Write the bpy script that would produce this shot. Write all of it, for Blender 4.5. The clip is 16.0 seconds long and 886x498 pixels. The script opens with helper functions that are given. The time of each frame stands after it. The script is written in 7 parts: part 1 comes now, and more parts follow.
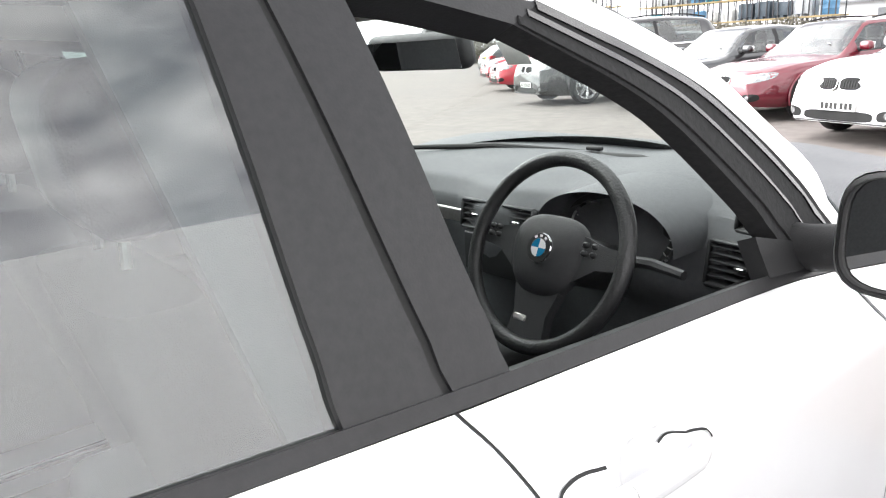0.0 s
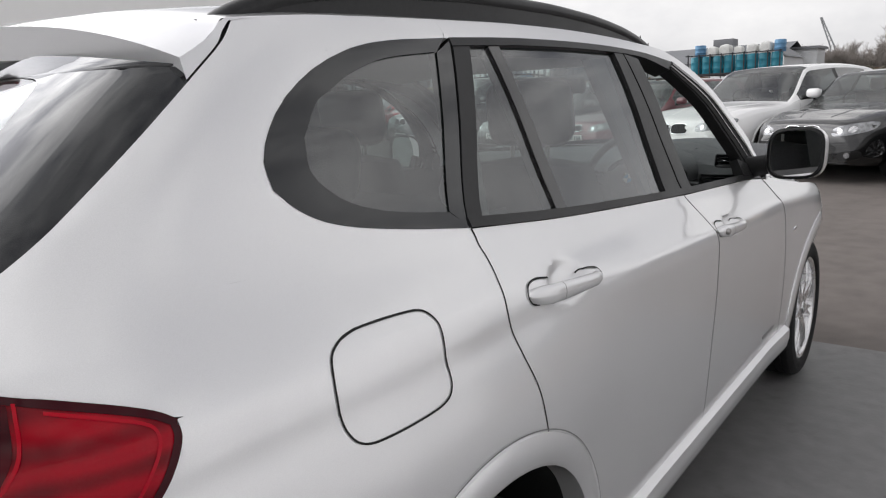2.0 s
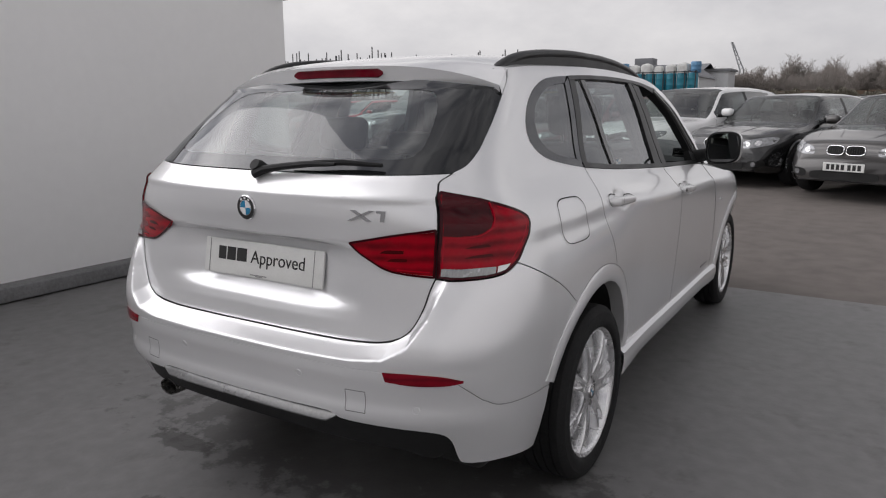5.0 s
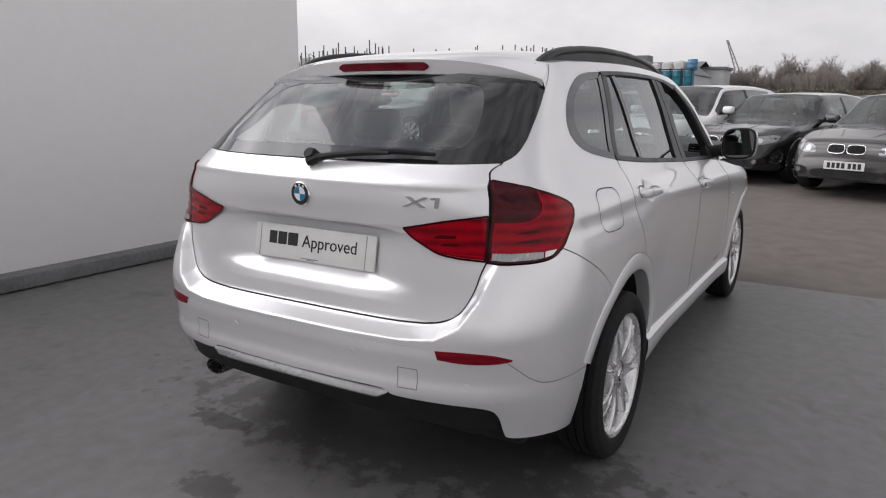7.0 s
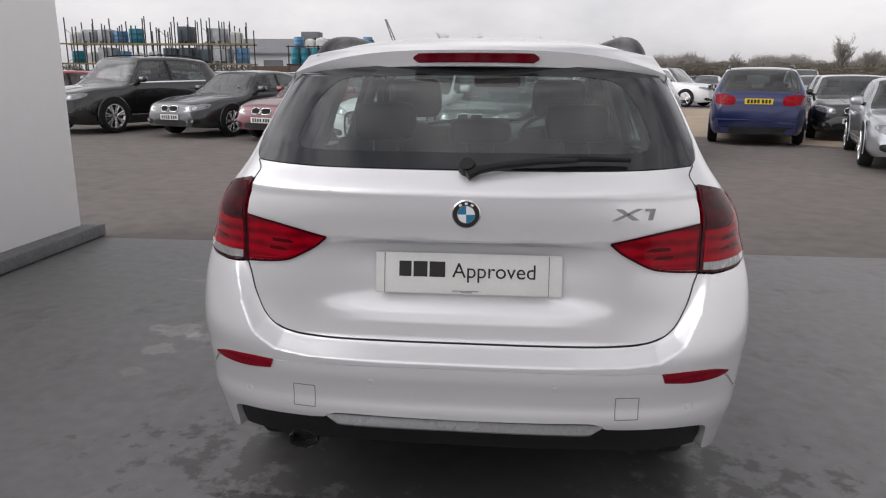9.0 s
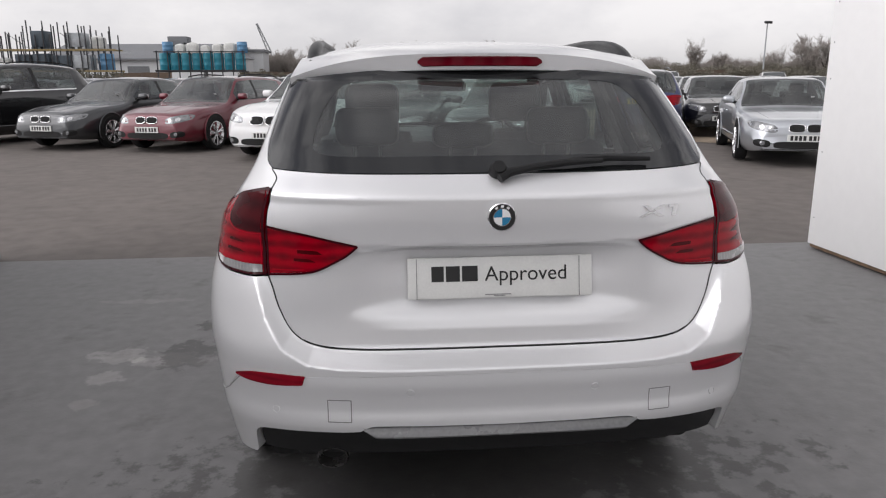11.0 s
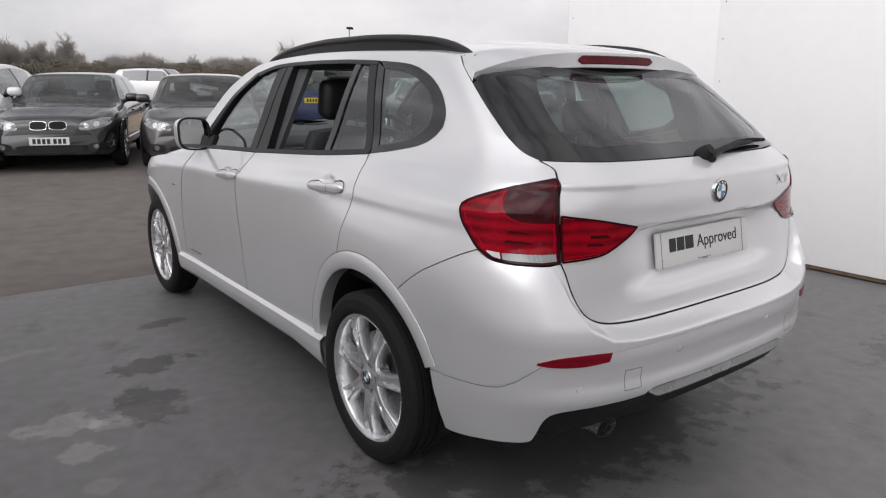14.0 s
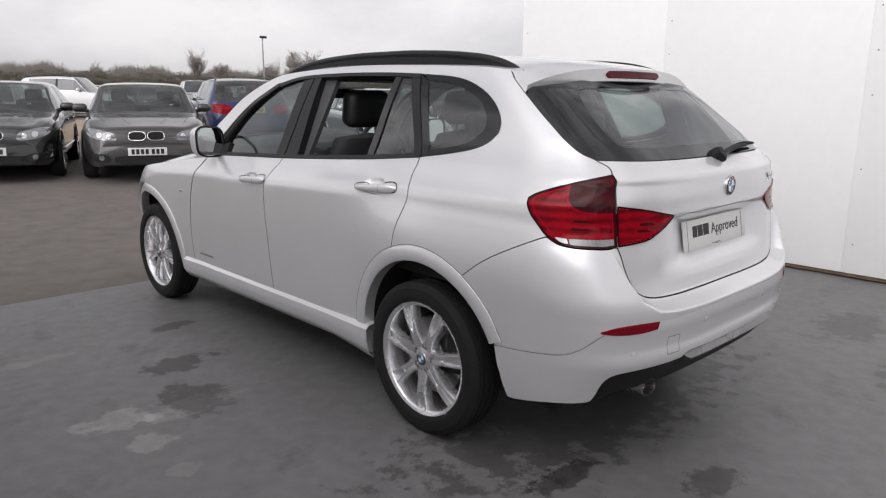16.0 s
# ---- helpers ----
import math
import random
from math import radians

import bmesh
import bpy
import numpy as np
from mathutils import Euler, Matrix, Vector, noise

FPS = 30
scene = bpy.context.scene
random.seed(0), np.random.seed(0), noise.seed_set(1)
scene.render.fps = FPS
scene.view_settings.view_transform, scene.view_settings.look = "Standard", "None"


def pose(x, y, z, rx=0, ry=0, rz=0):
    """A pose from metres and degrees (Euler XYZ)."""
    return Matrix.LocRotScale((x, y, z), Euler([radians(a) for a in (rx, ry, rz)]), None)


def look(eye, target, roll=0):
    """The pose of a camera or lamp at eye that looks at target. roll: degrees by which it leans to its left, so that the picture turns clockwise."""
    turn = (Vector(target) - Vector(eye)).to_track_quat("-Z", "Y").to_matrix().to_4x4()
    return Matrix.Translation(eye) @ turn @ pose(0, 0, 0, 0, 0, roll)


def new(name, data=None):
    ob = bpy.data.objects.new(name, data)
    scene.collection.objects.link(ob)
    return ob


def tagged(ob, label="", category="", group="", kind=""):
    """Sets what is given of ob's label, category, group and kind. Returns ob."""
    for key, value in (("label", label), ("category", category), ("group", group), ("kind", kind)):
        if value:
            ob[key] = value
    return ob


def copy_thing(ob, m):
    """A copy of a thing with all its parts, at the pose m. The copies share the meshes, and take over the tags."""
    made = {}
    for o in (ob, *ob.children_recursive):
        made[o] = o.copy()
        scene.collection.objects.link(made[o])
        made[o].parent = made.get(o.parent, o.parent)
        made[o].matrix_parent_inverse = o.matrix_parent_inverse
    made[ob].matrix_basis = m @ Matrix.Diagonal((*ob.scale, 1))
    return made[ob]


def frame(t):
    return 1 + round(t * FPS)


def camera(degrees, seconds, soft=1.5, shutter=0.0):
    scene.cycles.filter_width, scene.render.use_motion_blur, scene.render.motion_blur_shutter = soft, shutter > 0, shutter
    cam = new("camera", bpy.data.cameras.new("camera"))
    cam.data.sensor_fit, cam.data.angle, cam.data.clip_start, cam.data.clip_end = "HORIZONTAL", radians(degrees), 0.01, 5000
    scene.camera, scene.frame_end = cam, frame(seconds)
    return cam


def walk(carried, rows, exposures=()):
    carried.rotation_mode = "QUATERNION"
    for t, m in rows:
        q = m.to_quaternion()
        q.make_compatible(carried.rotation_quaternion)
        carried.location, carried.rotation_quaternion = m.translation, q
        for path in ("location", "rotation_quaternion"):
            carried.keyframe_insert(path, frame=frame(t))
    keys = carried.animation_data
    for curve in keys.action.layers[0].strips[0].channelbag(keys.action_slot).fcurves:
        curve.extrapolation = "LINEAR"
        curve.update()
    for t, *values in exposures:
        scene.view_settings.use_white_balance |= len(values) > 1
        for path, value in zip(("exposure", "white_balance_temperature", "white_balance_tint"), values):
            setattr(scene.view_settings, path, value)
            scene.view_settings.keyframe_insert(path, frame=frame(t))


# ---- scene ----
cam = camera(64.3, 16.0, soft=1.15)
PATH = [
    (0, (1.251, 1.674, 1.409), (-0.256, 2.875, 0.870), -3.0),
    (0.5, (1.313, 1.210, 1.373), (-0.065, 2.596, 0.948), -3.7),
    (1, (1.411, 0.805, 1.369), (0.09, 2.248, 0.945), -2.5),
    (1.5, (1.475, 0.451, 1.369), (0.2, 1.933, 0.945), -2.8),
    (2, (1.467, 0.021, 1.369), (0.263, 1.564, 0.96), -2.6),
    (2.5, (1.486, -0.332, 1.378), (0.321, 1.234, 0.941), -0.8),
    (3, (1.476, -0.635, 1.389), (0.296, 0.918, 0.942), -0.45),
    (3.5, (1.457, -0.945, 1.368), (0.408, 0.7, 0.928), -1.6),
    (4, (1.543, -1.192, 1.371), (0.512, 0.472, 0.96), -0.1),
    (6.5, (1.731, -1.697, 1.376), (0.704, -0.025, 0.986), -0.7),
    (7, (1.601, -1.704, 1.368), (0.59, -0.028, 0.956), 0.5),
    (7.5, (1.273, -1.784, 1.38), (0.391, -0.041, 0.953), -0.4),
    (8, (0.885, -1.784, 1.389), (0.209, 0.047, 0.953), -1.7),
    (8.5, (0.439, -1.829, 1.404), (0.033, 0.076, 0.949), -0.2),
    (9, (0.099, -1.856, 1.422), (-0.067, 0.082, 0.953), 0.4),
    (9.5, (-0.132, -1.846, 1.421), (-0.113, 0.102, 0.966), -0.3),
    (12, (-0.62, -1.837, 1.419), (-0.252, 0.073, 0.956), 1.5),
    (12.5, (-0.972, -1.76, 1.411), (-0.327, 0.074, 0.943), 2.9),
    (13, (-1.346, -1.597, 1.418), (-0.494, 0.155, 0.965), 2.7),
    (13.5, (-1.821, -1.452, 1.418), (-0.765, 0.185, 0.966), 2.3),
    (14, (-2.125, -1.26, 1.404), (-0.952, 0.294, 0.947), 0.3),
    (14.5, (-2.411, -1.167, 1.394), (-1.096, 0.272, 0.948), 0.3),
    (15, (-2.655, -1.143, 1.414), (-1.272, 0.233, 0.973), -0.3),
    (15.5, (-2.722, -1.161, 1.406), (-1.366, 0.245, 0.975), 0.4),
    (16, (-2.73, -1.168, 1.404), (-1.373, 0.237, 0.975), 0.5),
]
EXPOSURES = [(0.0, 2.22, 6500, 10), (0.5, 1.36, 6500, 10), (1.0, 0.75, 6500, 10.5), (1.5, 0.5, 6500, 11), (2.0, 0.2, 6500, 11), (2.5, 0.0, 6500, 12),
             (3.0, -0.19, 6500, 12.5), (3.5, -0.23, 6500, 13), (4.0, -0.25, 6500, 13), (6.5, -0.05, 6500, 13), (8.0, 0.05, 6500, 13), (9.5, 0.05, 6500, 13), (12.5, 0.07, 6500, 13), (13.5, -0.02, 6500, 13), (15.0, 0.05, 6500, 13), (16.0, 0.05, 6500, 13)]
walk(cam, [(t, look(eye, target, roll)) for t, eye, target, roll in PATH],
     exposures=EXPOSURES)

# ---- light ----
world = bpy.data.worlds.new("overcast_sky")
scene.world = world
world.use_nodes = True
wn, wl = world.node_tree.nodes, world.node_tree.links
wn.clear()
SUN_DIR = Vector((-0.80, -0.30, 0.58)).normalized()      # towards the sun
sky = wn.new("ShaderNodeTexSky")
sky.sky_type, sky.sun_disc = "NISHITA", False
sky.sun_elevation = math.asin(SUN_DIR.z)
sky.sun_rotation = math.atan2(SUN_DIR.x, SUN_DIR.y)
sky.air_density, sky.dust_density = 1.0, 4.0
grey = wn.new("ShaderNodeRGBToBW")
wl.new(sky.outputs[0], grey.inputs[0])
co = wn.new("ShaderNodeTexCoord")
mp = wn.new("ShaderNodeMapping")
mp.inputs["Scale"].default_value = (1.0, 1.0, 1.9)
wl.new(co.outputs["Generated"], mp.inputs[0])
clouds = wn.new("ShaderNodeTexNoise")
clouds.inputs["Scale"].default_value, clouds.inputs["Detail"].default_value, clouds.inputs["Roughness"].default_value = 3.3, 8.0, 0.58
wl.new(mp.outputs[0], clouds.inputs["Vector"])
ramp = wn.new("ShaderNodeValToRGB")                      # broken cloud overhead
ramp.color_ramp.elements[0].position, ramp.color_ramp.elements[0].color = 0.38, (0.42, 0.43, 0.48, 1)
ramp.color_ramp.elements[1].position, ramp.color_ramp.elements[1].color = 0.64, (1.50, 1.49, 1.47, 1)
wl.new(clouds.outputs[0], ramp.inputs[0])
haze = wn.new("ShaderNodeValToRGB")                      # thin even cloud towards the horizon
haze.color_ramp.elements[0].position, haze.color_ramp.elements[0].color = 0.36, (0.84, 0.845, 0.865, 1)
haze.color_ramp.elements[1].position, haze.color_ramp.elements[1].color = 0.64, (1.10, 1.095, 1.09, 1)
wl.new(clouds.outputs[0], haze.inputs[0])
part_ = wn.new("ShaderNodeSeparateXYZ")
wl.new(co.outputs["Generated"], part_.inputs[0])
lift = wn.new("ShaderNodeMapRange")
lift.interpolation_type = "SMOOTHSTEP"
lift.inputs["From Min"].default_value, lift.inputs["From Max"].default_value = 0.10, 0.42
wl.new(part_.outputs["Z"], lift.inputs["Value"])
cover = wn.new("ShaderNodeMixRGB")
wl.new(lift.outputs[0], cover.inputs[0])
wl.new(haze.outputs[0], cover.inputs[1])
wl.new(ramp.outputs[0], cover.inputs[2])
# the cloud is brightest round the hidden sun
near = wn.new("ShaderNodeVectorMath")
near.operation, near.inputs[1].default_value = "DOT_PRODUCT", SUN_DIR
wl.new(co.outputs["Generated"], near.inputs[0])
glow = wn.new("ShaderNodeMapRange")
glow.interpolation_type = "SMOOTHSTEP"
glow.inputs["From Min"].default_value, glow.inputs["From Max"].default_value = 0.60, 1.0
glow.inputs["To Min"].default_value, glow.inputs["To Max"].default_value = 1.0, 1.85
wl.new(near.outputs["Value"], glow.inputs["Value"])
lit = wn.new("ShaderNodeMixRGB")
lit.blend_type, lit.inputs[0].default_value = "MULTIPLY", 1.0
wl.new(cover.outputs[0], lit.inputs[1])
wl.new(glow.outputs[0], lit.inputs[2])
even = wn.new("ShaderNodeMath")
even.operation, even.inputs[1].default_value = "POWER", 0.25
wl.new(grey.outputs[0], even.inputs[0])
mul = wn.new("ShaderNodeMixRGB")
mul.blend_type, mul.inputs[0].default_value = "MULTIPLY", 1.0
wl.new(even.outputs[0], mul.inputs[1])
wl.new(lit.outputs[0], mul.inputs[2])
bg = wn.new("ShaderNodeBackground")
bg.inputs[1].default_value = 0.62
wl.new(mul.outputs[0], bg.inputs[0])
wo = wn.new("ShaderNodeOutputWorld")
wl.new(bg.outputs[0], wo.inputs[0])

sun = new("sun", bpy.data.lights.new("sun", "SUN"))
sun.data.energy, sun.data.angle, sun.data.color = 0.92, radians(62), (1.0, 0.98, 0.95)
sun.matrix_world = look(SUN_DIR * 50, (0, 0, 0))

# ---- materials ----


def mat(name, col, rough=0.5, metal=0.0, var=0.0, scale=8.0, bump=0.0, bscale=60.0, coat=0.0, spec=0.5, tint=None, object_random=0.0):
    """A surface: colour with blotches and grain, optional relief and clear coat."""
    m = bpy.data.materials.new(name)
    m.use_nodes = True
    n, l = m.node_tree.nodes, m.node_tree.links
    b = n["Principled BSDF"]
    b.inputs["Base Color"].default_value = (*col, 1)
    b.inputs["Roughness"].default_value, b.inputs["Metallic"].default_value = rough, metal
    b.inputs["Coat Weight"].default_value, b.inputs["Coat Roughness"].default_value = coat, 0.04
    b.inputs["Specular IOR Level"].default_value = spec
    if var > 0 or bump > 0 or object_random > 0:
        tc = n.new("ShaderNodeTexCoord")
    if var > 0:
        big = n.new("ShaderNodeTexNoise")
        big.inputs["Scale"].default_value, big.inputs["Detail"].default_value = scale, 6
        l.new(tc.outputs["Object"], big.inputs["Vector"])
        fine = n.new("ShaderNodeTexNoise")
        fine.inputs["Scale"].default_value, fine.inputs["Detail"].default_value = scale * 14, 3
        l.new(tc.outputs["Object"], fine.inputs["Vector"])
        add = n.new("ShaderNodeMath")
        add.operation = "ADD"
        l.new(big.outputs[0], add.inputs[0])
        l.new(fine.outputs[0], add.inputs[1])
        half = n.new("ShaderNodeMapRange")
        half.inputs["From Min"].default_value, half.inputs["From Max"].default_value = 0.7, 1.3
        l.new(add.outputs[0], half.inputs["Value"])
        mix = n.new("ShaderNodeMixRGB")
        lo = tint if tint else tuple(c * (1 - var) for c in col)
        hi = tuple(min(1, c * (1 + var)) for c in col)
        mix.inputs[1].default_value, mix.inputs[2].default_value = (*lo, 1), (*hi, 1)
        l.new(half.outputs[0], mix.inputs[0])
        l.new(mix.outputs[0], b.inputs["Base Color"])
        rr = n.new("ShaderNodeMapRange")
        rr.inputs["From Min"].default_value, rr.inputs["From Max"].default_value = 0.3, 0.7
        rr.inputs["To Min"].default_value, rr.inputs["To Max"].default_value = max(0.02, rough - 0.12 * var * 3), min(1, rough + 0.12 * var * 3)
        l.new(big.outputs[0], rr.inputs["Value"])
        l.new(rr.outputs[0], b.inputs["Roughness"])
    if bump > 0:
        bn = n.new("ShaderNodeTexNoise")
        bn.inputs["Scale"].default_value, bn.inputs["Detail"].default_value = bscale, 4
        l.new(tc.outputs["Object"], bn.inputs["Vector"])
        bp = n.new("ShaderNodeBump")
        bp.inputs["Strength"].default_value, bp.inputs["Distance"].default_value = bump, 0.01
        l.new(bn.outputs[0], bp.inputs["Height"])
        l.new(bp.outputs[0], b.inputs["Normal"])
    return m


def glass_mat(name, tint, rough=0.0, sheen=0.075, veil=0.0, enamel=False):
    """A thin pane: tinted see-through (or black enamel behind) with a Fresnel reflection and a thin uneven pale film.
    """
    m = bpy.data.materials.new(name)
    m.use_nodes = True
    n, l = m.node_tree.nodes, m.node_tree.links
    n.clear()
    tr = n.new("ShaderNodeBsdfDiffuse" if enamel else "ShaderNodeBsdfTransparent")
    tr.inputs[0].default_value = (*tint, 1)
    gl = n.new("ShaderNodeBsdfGlossy")
    gl.inputs["Roughness"].default_value = rough
    gl.inputs[0].default_value = (0.97, 0.98, 1, 1)
    fa = n.new("ShaderNodeLayerWeight")
    fa.inputs[0].default_value = 0.5
    p5 = n.new("ShaderNodeMath")
    p5.operation, p5.inputs[1].default_value = "POWER", 4.0
    l.new(fa.outputs["Facing"], p5.inputs[0])
    fr = n.new("ShaderNodeMath")
    fr.operation, fr.inputs[1].default_value, fr.inputs[2].default_value = "MULTIPLY_ADD", 0.85, sheen
    l.new(p5.outputs[0], fr.inputs[0])
    tc = n.new("ShaderNodeTexCoord")
    wv = n.new("ShaderNodeTexNoise")
    wv.inputs["Scale"].default_value, wv.inputs["Detail"].default_value = 2.2, 1
    l.new(tc.outputs["Object"], wv.inputs["Vector"])
    bp = n.new("ShaderNodeBump")
    bp.inputs["Strength"].default_value, bp.inputs["Distance"].default_value = 0.12, 0.02
    l.new(wv.outputs[0], bp.inputs["Height"])
    l.new(bp.outputs[0], gl.inputs["Normal"])
    mx = n.new("ShaderNodeMixShader")
    l.new(fr.outputs[0], mx.inputs[0])
    l.new(tr.outputs[0], mx.inputs[1])
    l.new(gl.outputs[0], mx.inputs[2])
    last = mx
    if veil > 0:
        df = n.new("ShaderNodeBsdfDiffuse")
        df.inputs[0].default_value = (0.5, 0.5, 0.48, 1)
        ns = n.new("ShaderNodeTexNoise")
        ns.inputs["Scale"].default_value, ns.inputs["Detail"].default_value = 3.0, 6
        l.new(tc.outputs["Object"], ns.inputs["Vector"])
        mr = n.new("ShaderNodeMapRange")
        mr.inputs["From Min"].default_value, mr.inputs["From Max"].default_value = 0.3, 0.75
        mr.inputs["To Min"].default_value, mr.inputs["To Max"].default_value = veil * 0.4, veil * 1.5
        l.new(ns.outputs[0], mr.inputs["Value"])
        mv = n.new("ShaderNodeMixShader")
        l.new(mr.outputs[0], mv.inputs[0])
        l.new(mx.outputs[0], mv.inputs[1])
        l.new(df.outputs[0], mv.inputs[2])
        last = mv
    out = n.new("ShaderNodeOutputMaterial")
    l.new(last.outputs[0], out.inputs[0])
    return m


def paint(name, col, flake=0.06, rough=0.34, metal=0.0):
    """Car paint: pigment with fine flake under a clear coat."""
    m = mat(name, col, rough, metal, coat=1.0)
    n, l = m.node_tree.nodes, m.node_tree.links
    b = n["Principled BSDF"]
    tc = n.new("ShaderNodeTexCoord")
    ns = n.new("ShaderNodeTexNoise")
    ns.inputs["Scale"].default_value, ns.inputs["Detail"].default_value = 900, 1
    l.new(tc.outputs["Object"], ns.inputs["Vector"])
    dirt = n.new("ShaderNodeTexNoise")
    dirt.inputs["Scale"].default_value, dirt.inputs["Detail"].default_value = 3.5, 7
    l.new(tc.outputs["Object"], dirt.inputs["Vector"])
    ad = n.new("ShaderNodeMath")
    ad.operation, ad.inputs[1].default_value = "MULTIPLY_ADD", 0.5
    l.new(dirt.outputs[0], ad.inputs[0])
    l.new(ns.outputs[0], ad.inputs[2])
    mr = n.new("ShaderNodeMapRange")
    mr.inputs["From Min"].default_value, mr.inputs["From Max"].default_value = 0.45, 1.05
    l.new(ad.outputs[0], mr.inputs["Value"])
    mix = n.new("ShaderNodeMixRGB")
    mix.inputs[1].default_value = (*[c * (1 - flake) for c in col], 1)
    mix.inputs[2].default_value = (*[min(1, c * (1 + flake)) for c in col], 1)
    l.new(mr.outputs[0], mix.inputs[0])
    l.new(mix.outputs[0], b.inputs["Base Color"])
    return m


def lens_mat(name, col, deep=None, period=0.0):
    """Coloured lamp plastic under a clear glossy skin; with a period, the bands of the bowls behind it show."""
    m = mat(name, col, 0.05, 0.0, spec=0.2)
    if deep:
        n, l = m.node_tree.nodes, m.node_tree.links
        tc = n.new("ShaderNodeTexCoord")
        wv = n.new("ShaderNodeTexWave")
        wv.wave_type, wv.bands_direction, wv.wave_profile = "BANDS", "Z", "SIN"
        wv.inputs["Scale"].default_value = 0.314 / period
        wv.inputs["Distortion"].default_value, wv.inputs["Detail"].default_value, wv.inputs["Detail Scale"].default_value = 3.5, 1.0, 0.6
        l.new(tc.outputs["Object"], wv.inputs["Vector"])
        ns = n.new("ShaderNodeTexNoise")
        ns.inputs["Scale"].default_value, ns.inputs["Detail"].default_value = 14.0, 2
        l.new(tc.outputs["Object"], ns.inputs["Vector"])
        ad = n.new("ShaderNodeMath")
        ad.operation, ad.inputs[1].default_value = "MULTIPLY_ADD", 0.55
        l.new(wv.outputs["Fac"], ad.inputs[0])
        l.new(ns.outputs[0], ad.inputs[2])
        mr = n.new("ShaderNodeMapRange")
        mr.inputs["From Min"].default_value, mr.inputs["From Max"].default_value = 0.40, 1.0
        l.new(ad.outputs[0], mr.inputs["Value"])
        mix = n.new("ShaderNodeMixRGB")
        mix.inputs[1].default_value, mix.inputs[2].default_value = (*deep, 1), (*col, 1)
        l.new(mr.outputs[0], mix.inputs[0])
        l.new(mix.outputs[0], n["Principled BSDF"].inputs["Base Color"])
    return m


WHITE = paint("pearl_white_paint", (0.74, 0.74, 0.75), 0.05, 0.30, 0.45)
BLACKGLOSS = mat("gloss_black_trim", (0.012, 0.012, 0.013), 0.22, coat=0.4, var=0.15, scale=5)
SATIN = mat("satin_black_trim", (0.017, 0.017, 0.018), 0.36, var=0.2, scale=6, bump=0.05, bscale=300, spec=0.25)
RUBBER = mat("rubber", (0.013, 0.013, 0.0135), 0.8, var=0.3, scale=7, bump=0.15, bscale=120, spec=0.25)
PLASTIC = mat("black_plastic", (0.010, 0.010, 0.0105), 0.6, var=0.2, scale=9, bump=0.12, bscale=420, spec=0.3)
UNDER = mat("underbody_black", (0.01, 0.01, 0.01), 0.85, var=0.3, scale=5)
DASH = mat("dark_grained_dashboard_plastic", (0.075, 0.077, 0.082), 0.62, var=0.12, scale=6, bump=0.25, bscale=700)
DARKDASH = mat("black_grained_plastic", (0.025, 0.025, 0.027), 0.55, var=0.15, scale=8, bump=0.2, bscale=600)
LEATHER = mat("black_leather", (0.02, 0.02, 0.021), 0.42, var=0.2, scale=7, bump=0.25, bscale=220)
CLOTH = mat("dark_seat_cloth", (0.045, 0.045, 0.048), 0.9, var=0.2, scale=10, bump=0.3, bscale=500)
HEADLINER = mat("grey_headliner_cloth", (0.42, 0.41, 0.39), 0.95, var=0.06, scale=10, bump=0.2, bscale=500)
ALLOY = mat("silver_alloy", (0.70, 0.70, 0.71), 0.26, 0.80, var=0.08, scale=10, coat=0.5)
CHROME = mat("chrome", (0.75, 0.75, 0.76), 0.08, 1.0, var=0.03, scale=6)
STEEL = mat("brushed_steel", (0.35, 0.34, 0.33), 0.35, 0.9, var=0.2, scale=8)
MIRROR = mat("mirror_glass", (0.9, 0.9, 0.9), 0.01, 1.0)
REDLENS = lens_mat("red_lamp_lens", (0.30, 0.0, 0.008), (0.12, 0.0, 0.004), 0.034)
DARKRED = lens_mat("dark_red_lamp_lens", (0.062, 0.003, 0.006), (0.030, 0.001, 0.003), 0.06)
CLEARLENS = mat("ribbed_clear_lens", (0.29, 0.29, 0.29), 0.2, 0.3, var=0.25, scale=30, coat=1.0)
REFLECTOR = lens_mat("red_reflector", (0.20, 0.003, 0.012), (0.12, 0.002, 0.008), 0.02)
PLATEWHITE = mat("plate_white", (0.68, 0.68, 0.66), 0.4, var=0.05, scale=12, coat=0.3)
PLATEYELLOW = mat("plate_yellow", (0.75, 0.52, 0.03), 0.4, var=0.05, scale=12)
INK = mat("black_ink", (0.012, 0.012, 0.012), 0.5)
GREYINK = mat("grey_print", (0.22, 0.22, 0.22), 0.5)
BADGEBLUE = mat("badge_blue", (0.015, 0.19, 0.36), 0.25, coat=1)
BADGEWHITE = mat("badge_white", (0.8, 0.8, 0.8), 0.25, coat=1)
DIAL = mat("dial_face", (0.015, 0.015, 0.016), 0.5)
DIALMARK = mat("dial_marks", (0.55, 0.55, 0.55), 0.5)
PANE = glass_mat("side_window_glass", (0.44, 0.52, 0.50), sheen=0.10, veil=0.022)
REARPANE = glass_mat("rear_window_glass", (0.46, 0.56, 0.53), sheen=0.085, veil=0.04)
QUARTERPANE = glass_mat("dark_quarter_glass", (0.32, 0.385, 0.37), sheen=0.10, veil=0.02)
SCREENPANE = glass_mat("windscreen_glass", (0.86, 0.92, 0.89))
SMOKE = glass_mat("window_border_enamel", (0.012, 0.0125, 0.013), sheen=0.05, enamel=True)

# ---- mesh building ----


